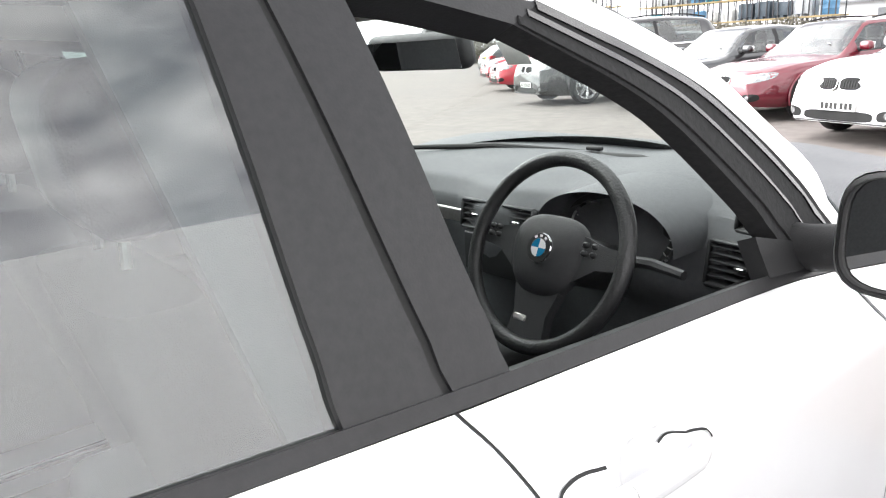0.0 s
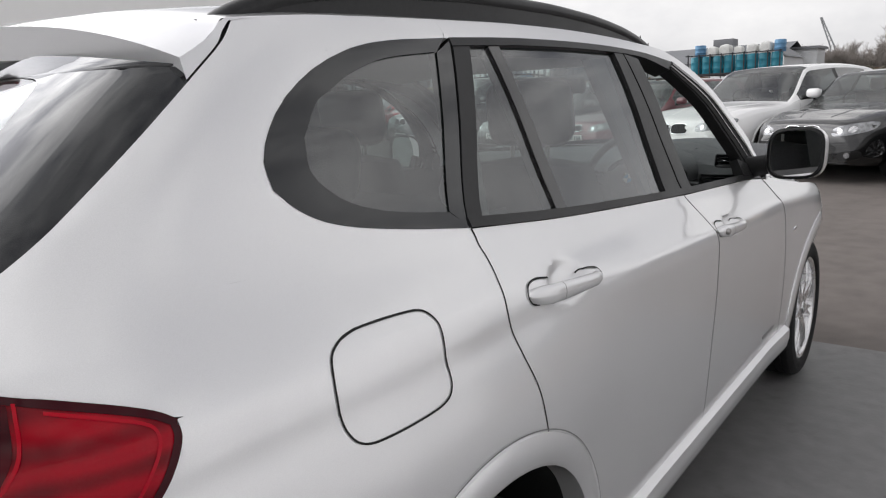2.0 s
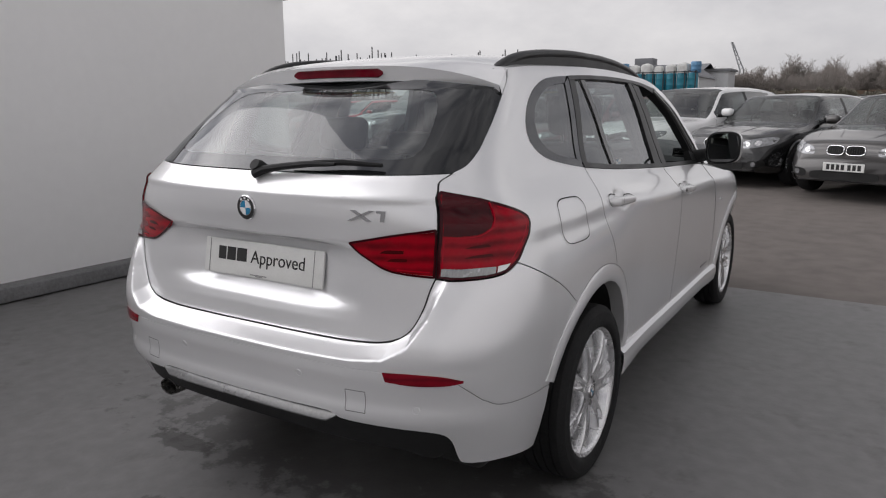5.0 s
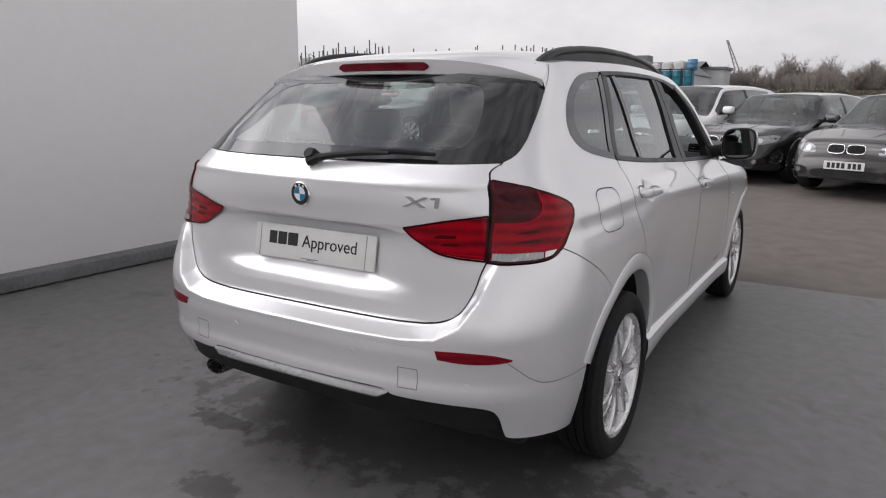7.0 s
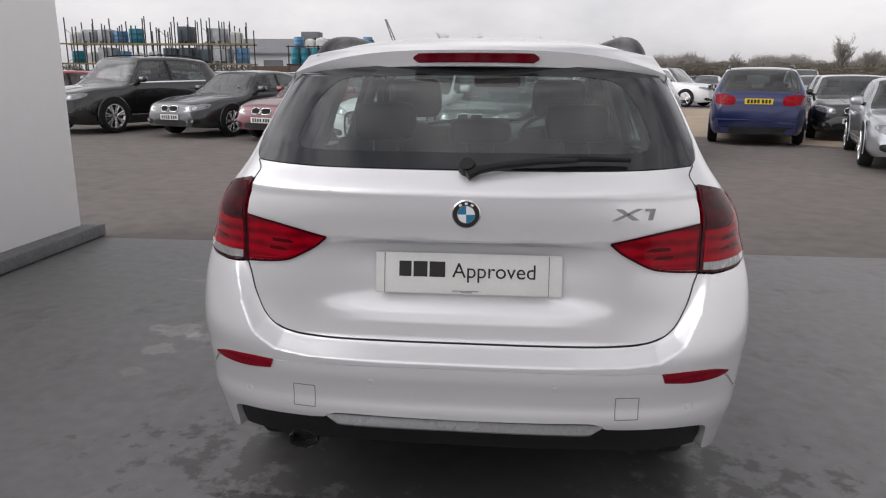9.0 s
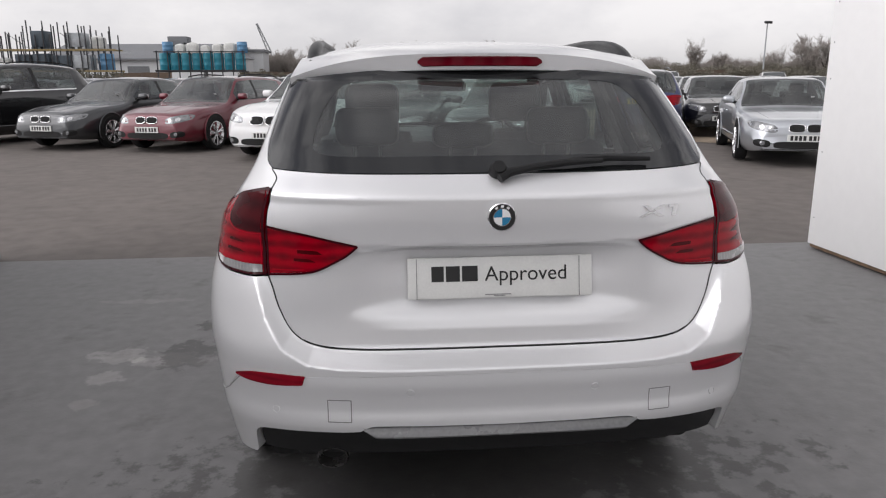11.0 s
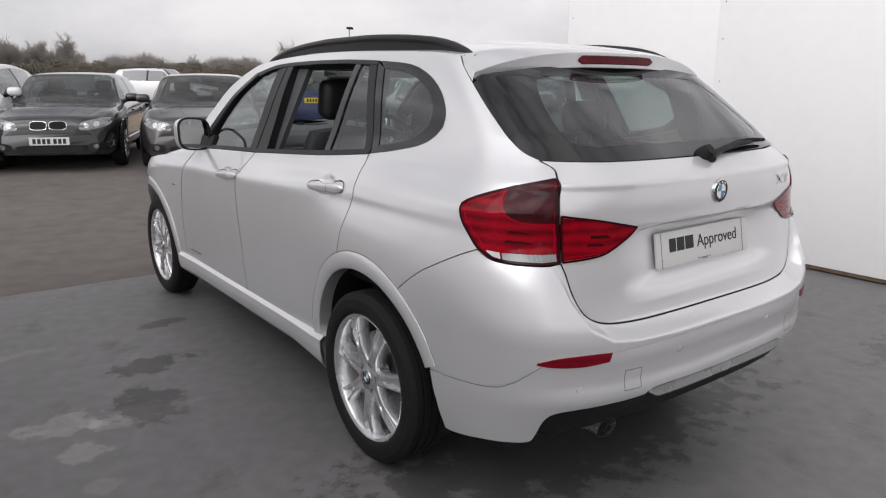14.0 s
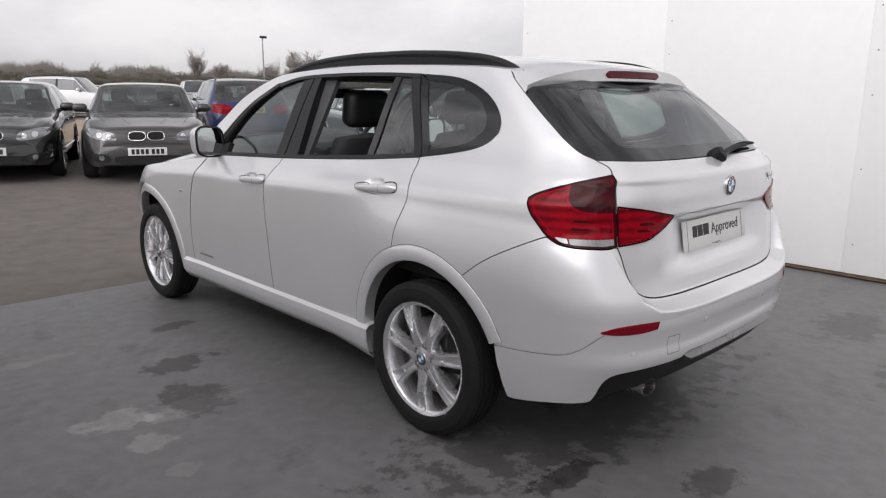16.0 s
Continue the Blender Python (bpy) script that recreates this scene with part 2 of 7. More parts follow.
class Shape:
    """Gathers vertices and faces of one mesh."""

    def __init__(self):
        self.v, self.f = [], []

    def grid(self, fn, nu, nv, flip=False, closed=False):
        base = len(self.v)
        for i in range(nu + (0 if closed else 1)):
            for j in range(nv + 1):
                self.v.append(tuple(fn(i / nu, j / nv)))
        rows = nu if closed else nu + 1
        for i in range(nu):
            for j in range(nv):
                a, b = base + i * (nv + 1) + j, base + ((i + 1) % rows) * (nv + 1) + j
                q = (a, b, b + 1, a + 1)
                self.f.append(q[::-1] if flip else q)
        return self

    def box(self, lo, hi, m=None):
        m = m or Matrix()
        base = len(self.v)
        for x in (lo[0], hi[0]):
            for y in (lo[1], hi[1]):
                for z in (lo[2], hi[2]):
                    self.v.append(tuple(m @ Vector((x, y, z))))
        for q in ((0, 1, 3, 2), (4, 6, 7, 5), (0, 4, 5, 1), (2, 3, 7, 6), (0, 2, 6, 4), (1, 5, 7, 3)):
            self.f.append(tuple(base + k for k in q))
        return self

    def rbox(self, size, r, m=None, n=3, power=None):
        """A rounded box, centred, of that size with edge radius r."""
        m = m or Matrix()
        bm = bmesh.new()
        bmesh.ops.create_cube(bm, size=1.0)
        for v in bm.verts:
            v.co = Vector((v.co.x * size[0], v.co.y * size[1], v.co.z * size[2]))
        bmesh.ops.bevel(bm, geom=bm.edges[:], offset=min(r, min(size) * 0.49), segments=n, profile=0.5, affect="EDGES")
        bm.verts.index_update()
        base = len(self.v)
        self.v += [tuple(m @ v.co) for v in bm.verts]
        self.f += [tuple(base + v.index for v in f.verts) for f in bm.faces]
        bm.free()
        return self

    def lathe(self, prof, n=48, m=None, axis="X"):
        """Turns (radius, height) pairs about the axis."""
        m = m or Matrix()
        base, k = len(self.v), len(prof)
        for i in range(n):
            a = 2 * math.pi * i / n
            c, s = math.cos(a), math.sin(a)
            for r, h in prof:
                p = (h, r * c, r * s) if axis == "X" else ((r * c, h, r * s) if axis == "Y" else (r * c, r * s, h))
                self.v.append(tuple(m @ Vector(p)))
        for i in range(n):
            for j in range(k - 1):
                a, b = base + i * k + j, base + (i + 1) % n * k + j
                self.f.append((a, a + 1, b + 1, b))
        return self

    def tube(self, pts, r, n=10, cap=True):
        """A round bar along points; r is one radius or one for each point."""
        pts = [Vector(p) for p in pts]
        base = len(self.v)
        up = Vector((0.13, 0.07, 1)).normalized()
        for i, p in enumerate(pts):
            d = (pts[min(i + 1, len(pts) - 1)] - pts[max(i - 1, 0)]).normalized()
            s = d.cross(up)
            s = s.normalized() if s.length > 1e-4 else Vector((1, 0, 0))
            u = s.cross(d)
            rr = r[i] if isinstance(r, (list, tuple)) else r
            for k in range(n):
                a = 2 * math.pi * k / n
                self.v.append(tuple(p + s * math.cos(a) * rr + u * math.sin(a) * rr))
        for i in range(len(pts) - 1):
            for k in range(n):
                a, b = base + i * n + k, base + i * n + (k + 1) % n
                self.f.append((a, b, b + n, a + n))
        if cap:
            self.f.append(tuple(base + k for k in range(n))[::-1])
            self.f.append(tuple(base + (len(pts) - 1) * n + k for k in range(n)))
        return self

    def sweep(self, pts, prof, closed=True, cap=True, side=Vector((1, 0, 0))):
        """A profile of (a, b) carried along points: a along 'side', b along its upright partner."""
        pts = [Vector(p) for p in pts]
        base, k = len(self.v), len(prof)
        for i, p in enumerate(pts):
            d = (pts[min(i + 1, len(pts) - 1)] - pts[max(i - 1, 0)]).normalized()
            u = side.cross(d).normalized()
            s = d.cross(u).normalized()
            for a, b in prof:
                self.v.append(tuple(p + s * a + u * b))
        for i in range(len(pts) - 1):
            for j in range(k if closed else k - 1):
                a, b = base + i * k + j, base + i * k + (j + 1) % k
                self.f.append((a, b, b + k, a + k))
        if cap:
            self.f.append(tuple(base + j for j in range(k))[::-1])
            self.f.append(tuple(base + (len(pts) - 1) * k + j for j in range(k)))
        return self

    def prism(self, outline, depth, m=None):
        """A flat outline in x, z pushed along y by depth."""
        m = m or Matrix()
        base, k = len(self.v), len(outline)
        for y in (0, depth):
            self.v += [tuple(m @ Vector((x, y, z))) for x, z in outline]
        self.f.append(tuple(base + i for i in range(k)))
        self.f.append(tuple(base + k + i for i in range(k))[::-1])
        for i in range(k):
            j = (i + 1) % k
            self.f.append((base + i, base + k + i, base + k + j, base + j))
        return self

    def moved(self, m):
        self.v = [tuple(m @ Vector(p)) for p in self.v]
        return self

    def make(self, name, material, parent=None, label="", angle=38, weld=False, solid=0.0, recalc=True):
        me = bpy.data.meshes.new(name)
        me.from_pydata(self.v, [], self.f)
        if weld or recalc:
            bm = bmesh.new()
            bm.from_mesh(me)
            if weld:
                bmesh.ops.remove_doubles(bm, verts=bm.verts[:], dist=0.0006)
            bmesh.ops.recalc_face_normals(bm, faces=bm.faces[:])
            bm.to_mesh(me)
            bm.free()
        me.materials.append(material)
        me.shade_smooth()
        me.set_sharp_from_angle(angle=radians(angle))
        ob = new(name, me)
        if solid:
            md = ob.modifiers.new("thickness", "SOLIDIFY")
            md.thickness, md.offset = solid, -1
        if parent is not None:
            ob.parent = parent
        if label:
            ob["label"] = label
        return ob


def thing(name, label, category, at=(0, 0, 0), group="", kind=""):
    ob = new(name)
    ob.location = at
    ob.empty_display_size = 0.1
    return tagged(ob, label, category, group, kind)

# ---- the bay: floor, walls ----
LOT_Y = 4.16                        # where the bay's floor meets the yard
FLOOR_Z = -.012


def floor_mat():
    m = mat("worn_grey_floor_paint", (0.150, 0.147, 0.147), 0.50, var=0.16, scale=0.9, bump=0.08, bscale=60)
    n, l = m.node_tree.nodes, m.node_tree.links
    b = n["Principled BSDF"]
    src = b.inputs["Base Color"].links[0].from_socket
    tc = n.new("ShaderNodeTexCoord")
    st = n.new("ShaderNodeTexNoise")
    st.inputs["Scale"].default_value, st.inputs["Detail"].default_value, st.inputs["Roughness"].default_value = 3.1, 9, 0.62
    l.new(tc.outputs["Object"], st.inputs["Vector"])
    edge = n.new("ShaderNodeTexNoise")
    edge.inputs["Scale"].default_value, edge.inputs["Detail"].default_value, edge.inputs["Roughness"].default_value = 9.0, 6, 0.65
    l.new(tc.outputs["Object"], edge.inputs["Vector"])
    rp = n.new("ShaderNodeValToRGB")
    rp.color_ramp.elements[0].position, rp.color_ramp.elements[0].color = 0.58, (1, 1, 1, 1)
    rp.color_ramp.elements[1].position, rp.color_ramp.elements[1].color = 0.74, (0.50, 0.48, 0.465, 1)
    l.new(st.outputs[0], rp.inputs[0])
    mu = n.new("ShaderNodeMixRGB")
    mu.blend_type, mu.inputs[0].default_value = "MULTIPLY", 0.85
    l.new(src, mu.inputs[1])
    l.new(rp.outputs[0], mu.inputs[2])
    last = mu.outputs[0]
    # oil stains, pale patches, and last a broad dark patch under the car's tail: (x, y, length, width, shade)
    for x, y, rx, ry, shade in ((-1.41, 1.88, .16, .26, .45), (-1.28, 2.36, .20, .13, .42), (-1.06, 2.98, .16, .07, .5), (-.70, .25, .20, .08, .4), (-.32, -.15, .16, .10, .5), (1.55, -.4, .55, .18, .62), (1.2, -.95, .4, .16, .66), (2.1, .1, .35, .22, .7),
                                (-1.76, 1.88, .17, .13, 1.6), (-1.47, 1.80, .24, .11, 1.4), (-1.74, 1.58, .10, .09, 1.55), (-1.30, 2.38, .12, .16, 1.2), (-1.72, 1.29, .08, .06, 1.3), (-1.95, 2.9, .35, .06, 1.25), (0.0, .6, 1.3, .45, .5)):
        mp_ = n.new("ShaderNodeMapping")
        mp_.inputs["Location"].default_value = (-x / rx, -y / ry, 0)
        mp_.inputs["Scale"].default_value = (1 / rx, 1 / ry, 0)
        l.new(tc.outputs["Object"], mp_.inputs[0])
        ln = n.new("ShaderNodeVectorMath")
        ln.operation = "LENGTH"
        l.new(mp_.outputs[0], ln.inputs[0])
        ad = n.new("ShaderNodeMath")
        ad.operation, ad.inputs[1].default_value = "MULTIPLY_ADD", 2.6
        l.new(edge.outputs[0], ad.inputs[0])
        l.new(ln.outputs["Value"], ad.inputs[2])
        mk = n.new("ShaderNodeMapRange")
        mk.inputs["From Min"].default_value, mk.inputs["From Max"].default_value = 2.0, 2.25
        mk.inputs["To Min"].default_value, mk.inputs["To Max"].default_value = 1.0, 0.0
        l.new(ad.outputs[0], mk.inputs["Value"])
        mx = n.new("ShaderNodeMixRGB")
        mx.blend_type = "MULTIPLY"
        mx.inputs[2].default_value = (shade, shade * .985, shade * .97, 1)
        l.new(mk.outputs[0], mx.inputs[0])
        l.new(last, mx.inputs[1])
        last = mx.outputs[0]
    l.new(last, b.inputs["Base Color"])
    return m


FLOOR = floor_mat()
YARD = mat("worn_brown_asphalt", (0.135, 0.118, 0.108), 0.85, var=0.22, scale=0.35, bump=0.12, bscale=90)
SAND = mat("sandy_gravel", (0.34, 0.27, 0.20), 0.9, var=0.25, scale=0.8, bump=0.5, bscale=50)
WALLPAINT = mat("white_painted_board", (0.84, 0.835, 0.83), 0.55, var=0.016, scale=0.8, bump=0.06, bscale=25)
KERB = mat("grey_concrete_kerb", (0.16, 0.16, 0.162), 0.8, var=0.25, scale=3, bump=0.4, bscale=60)
RUST = mat("rusty_wall_foot", (0.16, 0.10, 0.065), 0.85, var=0.5, scale=9, bump=0.4, bscale=60)
CAPDARK = mat("dark_wall_capping", (0.06, 0.05, 0.05), 0.6, var=0.2, scale=5)
SCREWCOL = mat("screw_heads", (0.35, 0.35, 0.36), 0.4, 0.5)

def ground_z(y):
    """The yard rises a little from the bay."""
    k = [(4.16, -.016), (7, .05), (11, .13), (16, .17), (40, .30), (120, .9), (400, 2.0)]
    for (a, va), (b, vb) in zip(k, k[1:]):
        if y <= b:
            return va if y <= a else va + (vb - va) * (y - a) / (b - a)
    return k[-1][1]


# one sheet of ground out to the horizon
g = Shape()
gx = [-1500, -300, -80, -30, -12, -4, 0, 4, 12, 30, 80, 300, 1500]
gy = [-1500, -300, -60, -15, 0, 4.16, 5.5, 7, 9, 11, 13.5, 16, 24, 40, 80, 120, 400, 1500]
g.grid(lambda u, v: (gx[round(u * 12)], gy[round(v * 17)], ground_z(gy[round(v * 17)])), 12, 17)
tagged(g.make("ground", YARD), "worn brown-grey asphalt yard between rows of cars", "ground", kind="structure")
s_ = Shape()
outline = []
for i in range(40):
    a = i / 40 * 2 * math.pi
    r = 1 + .10 * math.sin(3 * a + 1) + .06 * math.sin(7 * a)
    outline.append((7.6 + 5.2 * r * math.cos(a), 22.4 + 8.6 * r * math.sin(a)))
s_.v = [(x, y, ground_z(y) + .006) for x, y in outline] + [(7.6, 22.4, ground_z(22.4) + .02)]
s_.f = [(i, (i + 1) % 40, 40) for i in range(40)]
tagged(s_.make("gravel_patch", SAND), "patch of pale sandy gravel on the yard", "gravel", kind="structure")

f = Shape()
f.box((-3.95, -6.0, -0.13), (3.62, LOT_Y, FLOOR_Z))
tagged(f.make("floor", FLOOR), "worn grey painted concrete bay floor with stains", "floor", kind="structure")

WALL_L, WALL_R, WALL_H, WALL_END = -3.72, 3.42, 2.46, 3.98
wl_ = thing("wall_west", "flat white painted boarded wall on a concrete kerb", "wall", kind="structure")
Shape().rbox((0.18, 10.1, WALL_H - 0.10), 0.006, pose(WALL_L - 0.09, -0.93, 0.10 + (WALL_H - 0.10) / 2)).make("board", WALLPAINT, wl_)
Shape().rbox((0.42, 10.35, 0.11), 0.012, pose(WALL_L - 0.05, -0.93, 0.052)).make("kerb", KERB, wl_, "grey concrete kerb")
Shape().box((WALL_L - 0.20, -5.9, WALL_H), (WALL_L + 0.02, LOT_Y + 0.02, WALL_H + 0.05)).make("capping", CAPDARK, wl_, "dark capping strip")
wr_ = thing("wall_east", "bright white painted boarded wall with a rusty foot", "wall", kind="structure")
for k in range(6):
    y1 = WALL_END - k * 1.70
    Shape().rbox((0.06, 1.6992, WALL_H - 0.03), 0.0015, pose(WALL_R + 0.03, y1 - 0.85, 0.03 + (WALL_H - 0.03) / 2)).make("panel", WALLPAINT, wr_)
Shape().box((WALL_R + 0.055, -6.0, 0.0), (WALL_R + 0.2, WALL_END - 0.01, WALL_H)).make("backing", WALLPAINT, wr_)
Shape().box((WALL_R + 0.012, -6.0, 0.0), (WALL_R + 0.05, WALL_END - 0.02, 0.032)).make("foot", RUST, wr_, "rusty metal foot rail")
sc = Shape()
for k in range(6):
    for z in (0.25, 0.85, 1.45, 1.75, 2.05):
        sc.lathe([(0.0, -0.003), (0.006, -0.003), (0.007, 0.0)], 8, pose(WALL_R, WALL_END - 0.06 - k * 1.70 + random.uniform(-0.01, 0.01), z + random.uniform(-0.03, 0.03)))
sc.make("screws", SCREWCOL, wr_, "small screw heads")

# ---- the white car ----
def spline(t, ks):
    """Shape-keeping cubic through (t, value) knots."""
    n = len(ks)
    if t <= ks[0][0]:
        return ks[0][1]
    if t >= ks[-1][0]:
        return ks[-1][1]
    i = 0
    while t > ks[i + 1][0]:
        i += 1

    def slope(k):
        return (ks[k + 1][1] - ks[k][1]) / (ks[k + 1][0] - ks[k][0])

    def tang(k):
        if k == 0 or k == n - 1:
            return slope(0 if k == 0 else n - 2)
        a, b = slope(k - 1), slope(k)
        return 0.0 if a * b <= 0 else 2 * a * b / (a + b)
    h = ks[i + 1][0] - ks[i][0]
    u = (t - ks[i][0]) / h
    a, b, ma, mb = ks[i][1], ks[i + 1][1], tang(i) * h, tang(i + 1) * h
    return (2*u**3 - 3*u*u + 1) * a + (u**3 - 2*u*u + u) * ma + (3*u*u - 2*u**3) * b + (u**3 - u*u) * mb


REAR = [(.15, .10), (.30, .045), (.40, .004), (.455, -.026), (.485, -.038), (.505, -.038), (.53, -.033), (.57, -.036), (.61, -.042), (.640, -.041), (.645, -.036), (.6495, -.030), (.656, -.011), (.663, .005), (.676, .017), (.690, .028), (.70, .034), (.80, .042), (.92, .043), (1.0, .042), (1.06, .039), (1.112, .0405), (1.120, .0425), (1.128, .051), (1.176, .112), (1.44, .395), (1.50, .455)]
FLANK = [(.15, .06), (.30, .044), (.50, .034), (.70, .034), (.80, .042), (.92, .043), (1.0, .042), (1.06, .039), (1.112, .0405), (1.120, .0425), (1.128, .051), (1.176, .112), (1.44, .395), (1.50, .455)]   # the tail without its bumper
GATE = [(0, .690), (.22, .690), (.43, .692), (.53, .703), (.585, .735), (.622, .80), (.640, .86), (.652, .893)]
BUMPER = [(.60, -.0405), (.646, -.041), (.70, -.035), (.76, -.018), (.82, .001), (.87, .018), (.91, .034), (.94, .043)]   # the skin outside the ledge
RECESS = [(.745, 0.0), (.772, .007), (.785, .017), (.806, .040), (.820, .047), (.86, .053), (.94, .064), (.962, .064), (.978, .014), (.986, 0.0)]
CUPS = [(1.232, 1.014, .072, .033), (2.285, .952, .068, .031)]
FRONT = [(.15, 4.33), (.30, 4.42), (.50, 4.454), (.66, 4.44), (.80, 4.36), (.95, 4.2)]
LC, NC, LF = 0.45, 3.0, 0.85
HAUNCH = [(.15, .75), (.22, .785), (.30, .806), (.42, .826), (.60, .846), (.76, .860), (.82, .857), (.87, .849), (.93, .833), (.975, .819), (1.0, .815), (1.03, .809), (1.066, .793), (1.126, .756), (1.2, .718), (1.35, .667), (1.49, .608), (1.56, .563)]
CREASE = [(0.4, 1.03), (1.0, 1.018), (1.5, 0.992), (2.1, 0.966), (3.0, 0.94), (4.0, 0.88)]


def bump_(y, c, w):
    d = abs(y - c) / w
    return 0.0 if d >= 1 else (1 - d * d) ** 2


def side_x(y, z):
    zc = spline(y, CREASE)
    ks = [(.15, .76), (.22, .80), (.30, .82), (.42, .838), (.60, .850), (.80, .859), (zc - .05, .860), (zc - .008, .853), (zc + .012, .838), (max(1.06, zc + .045), .779), (1.2, .725), (1.35, .675), (1.49, .615), (1.56, .57)]
    x = spline(z, ks)
    if y < 1.58:                             # the haunch over the rear wheel is softer
        k = min(1.0, max(0.0, (1.58 - y) / .60))
        x += (spline(z, HAUNCH) - x) * k * k * (3 - 2 * k)
    for cy_, cz_, ry_, rz_ in CUPS:
        q_ = ((y - cy_) / ry_) ** 2 + ((z - cz_) / rz_) ** 2
        if q_ < 1:
            x -= .022 * (1 - q_) ** .6
    lo = max(0.0, min(1.0, (1.14 - z) / .14))
    x += .020 * lo * (bump_(y, .80, .75) + bump_(y, 3.65, .7))
    if z > 1.0:
        x -= .03 * min(1, (z - 1.0) / .3) * max(0, y - 2.2) ** 1.5
    return x


_tab = [0.0]
_N = 240
_prev = (0.0, 0.0)
for _i in range(1, _N + 1):
    _a = _i / _N * math.pi / 2
    _p = (.8 * math.sin(_a) ** (2 / NC), LC * (1 - max(0.0, math.cos(_a)) ** (2 / NC)))
    _tab.append(_tab[-1] + math.hypot(_p[0] - _prev[0], _p[1] - _prev[1]))
    _prev = _p
ARC = _tab[-1]


def ang_of(s):
    i = int(np.searchsorted(_tab, s))
    i = max(1, min(_N, i))
    f0 = (s - _tab[i - 1]) / (_tab[i] - _tab[i - 1])
    return (i - 1 + f0) / _N * math.pi / 2


def arc_of(a):
    k = a / (math.pi / 2) * _N
    i = max(0, min(_N - 1, int(k)))
    return _tab[i] + (k - i) * (_tab[i + 1] - _tab[i])


def hollow(x, z, smooth):
    """Depth of the number-board hollow in the tailgate."""
    if smooth or not .72 < z < .986 or abs(x) > .47:
        return 0.0
    k = min(1.0, (.47 - abs(x)) / .28)
    return spline(z, RECESS) * k * k * (3 - 2 * k)


def rise(x, z):
    """0 on the tailgate, 1 on the bumper: the sloping ledge between them."""
    if z >= .94:
        return 0.0
    path = GATE + [(.664, .95)]
    if z > .69:
        for (xa, za), (xb, zb) in zip(path, path[1:]):
            if za <= z <= zb and zb > za and x < xa + (xb - xa) * (z - za) / (zb - za):
                return 0.0
    d = 9.0
    for (xa, za), (xb, zb) in zip(path, path[1:]):
        k = max(0.0, min(1.0, ((x - xa) * (xb - xa) + (z - za) * (zb - za)) / ((xb - xa) ** 2 + (zb - za) ** 2)))
        d = min(d, math.hypot(x - xa - k * (xb - xa), z - za - k * (zb - za)))
    k = min(1.0, max(0.0, d - .003) / .034)
    return k ** 1.7


RISE = [[rise(i * .005, .63 + j * .005) for j in range(64)] for i in range(190)]


def corner(x, z):
    """How far the bumper's skin stands out beside the tailgate."""
    if not .632 < z < .94:
        return 0.0
    i, j = min(188, int(x / .005)), min(62, int((z - .63) / .005))
    u, v = x / .005 - i, (z - .63) / .005 - j
    k = (RISE[i][j] * (1 - u) + RISE[i + 1][j] * u) * (1 - v) + (RISE[i][j + 1] * (1 - u) + RISE[i + 1][j + 1] * u) * v
    return (spline(z, REAR) - spline(z, BUMPER)) * k


def reach(z):
    """Where the tail begins and how deep its rounded corner is."""
    r = spline(z, REAR)
    return r, LC + spline(z, FLANK) - r


def square(z):
    """The plan's corner is squarer on the bumper and on the window than between them."""
    return NC + .33 * min(1.0, max(0.0, (.90 - z) / .22)) + 1.0 * min(1.0, max(0.0, (z - 1.10) / .15))


def surf0(s, z, smooth=False):
    sg, a = (1 if s >= 0 else -1), abs(s)
    r, lc = reach(z)
    if a < ARC:
        th = ang_of(a)
        w = side_x(r + lc, z)
        nc = square(z)
        x = w * math.sin(th) ** (2 / nc)
        y = r + lc * (1 - max(0.0, math.cos(th)) ** (2 / nc)) + hollow(x, z, smooth) - corner(x, z) * max(0.0, math.cos(th)) ** .5
        if z > 1.18:                         # the window is flatter towards the roof
            y += .078 * min(1.0, (z - 1.18) / .26) * (1 - (x / w) ** 4)
        if z > 1.36:                         # and tucks in under the lip
            y += .017 * min(1.0, (z - 1.36) / .09) ** 2 * (1 - (x / w) ** 6)
        return Vector((sg * x, y, z))
    y = r + lc + a - ARC
    y1 = spline(z, FRONT) - LF
    if y <= y1:
        return Vector((sg * side_x(y, z), y, z))
    k = min(1.0, (y - y1) / 1.25)            # round the front corner
    th = k * math.pi / 2
    return Vector((sg * side_x(y1, z) * max(0.0, math.cos(th)) ** (2 / 2.4), y1 + LF * math.sin(th) ** (2 / 2.4), z))


def surf(s, z, off=0.0, smooth=False):
    p = surf0(s, z, smooth)
    if off:
        e = 0.004
        du = surf0(s + e, z, smooth) - surf0(s - e, z, smooth)
        dv = surf0(s, z + e, smooth) - surf0(s, z - e, smooth)
        n = du.cross(dv)
        if n.length > 1e-12:
            n.normalize()
            if n.dot(Vector((p.x, p.y - 2.0, 0))) < 0:
                n = -n
            p = p + n * off
    return p


def R(x, z, smooth=False):
    """Surface coordinates of a place seen from behind."""
    r, lc = reach(z)
    w = side_x(r + lc, z)
    return (math.copysign(arc_of(math.asin(min(1.0, abs(x) / w) ** (square(z) / 2))), x), z)


def S(y, z):
    """Surface coordinates of a place on the right flank."""
    r, lc = reach(z)
    u = (y - r) / lc
    if u < 1:
        return (arc_of(math.acos(max(0.0, 1 - max(0.0, u)) ** (square(z) / 2))), z)
    return (ARC + y - r - lc, z)


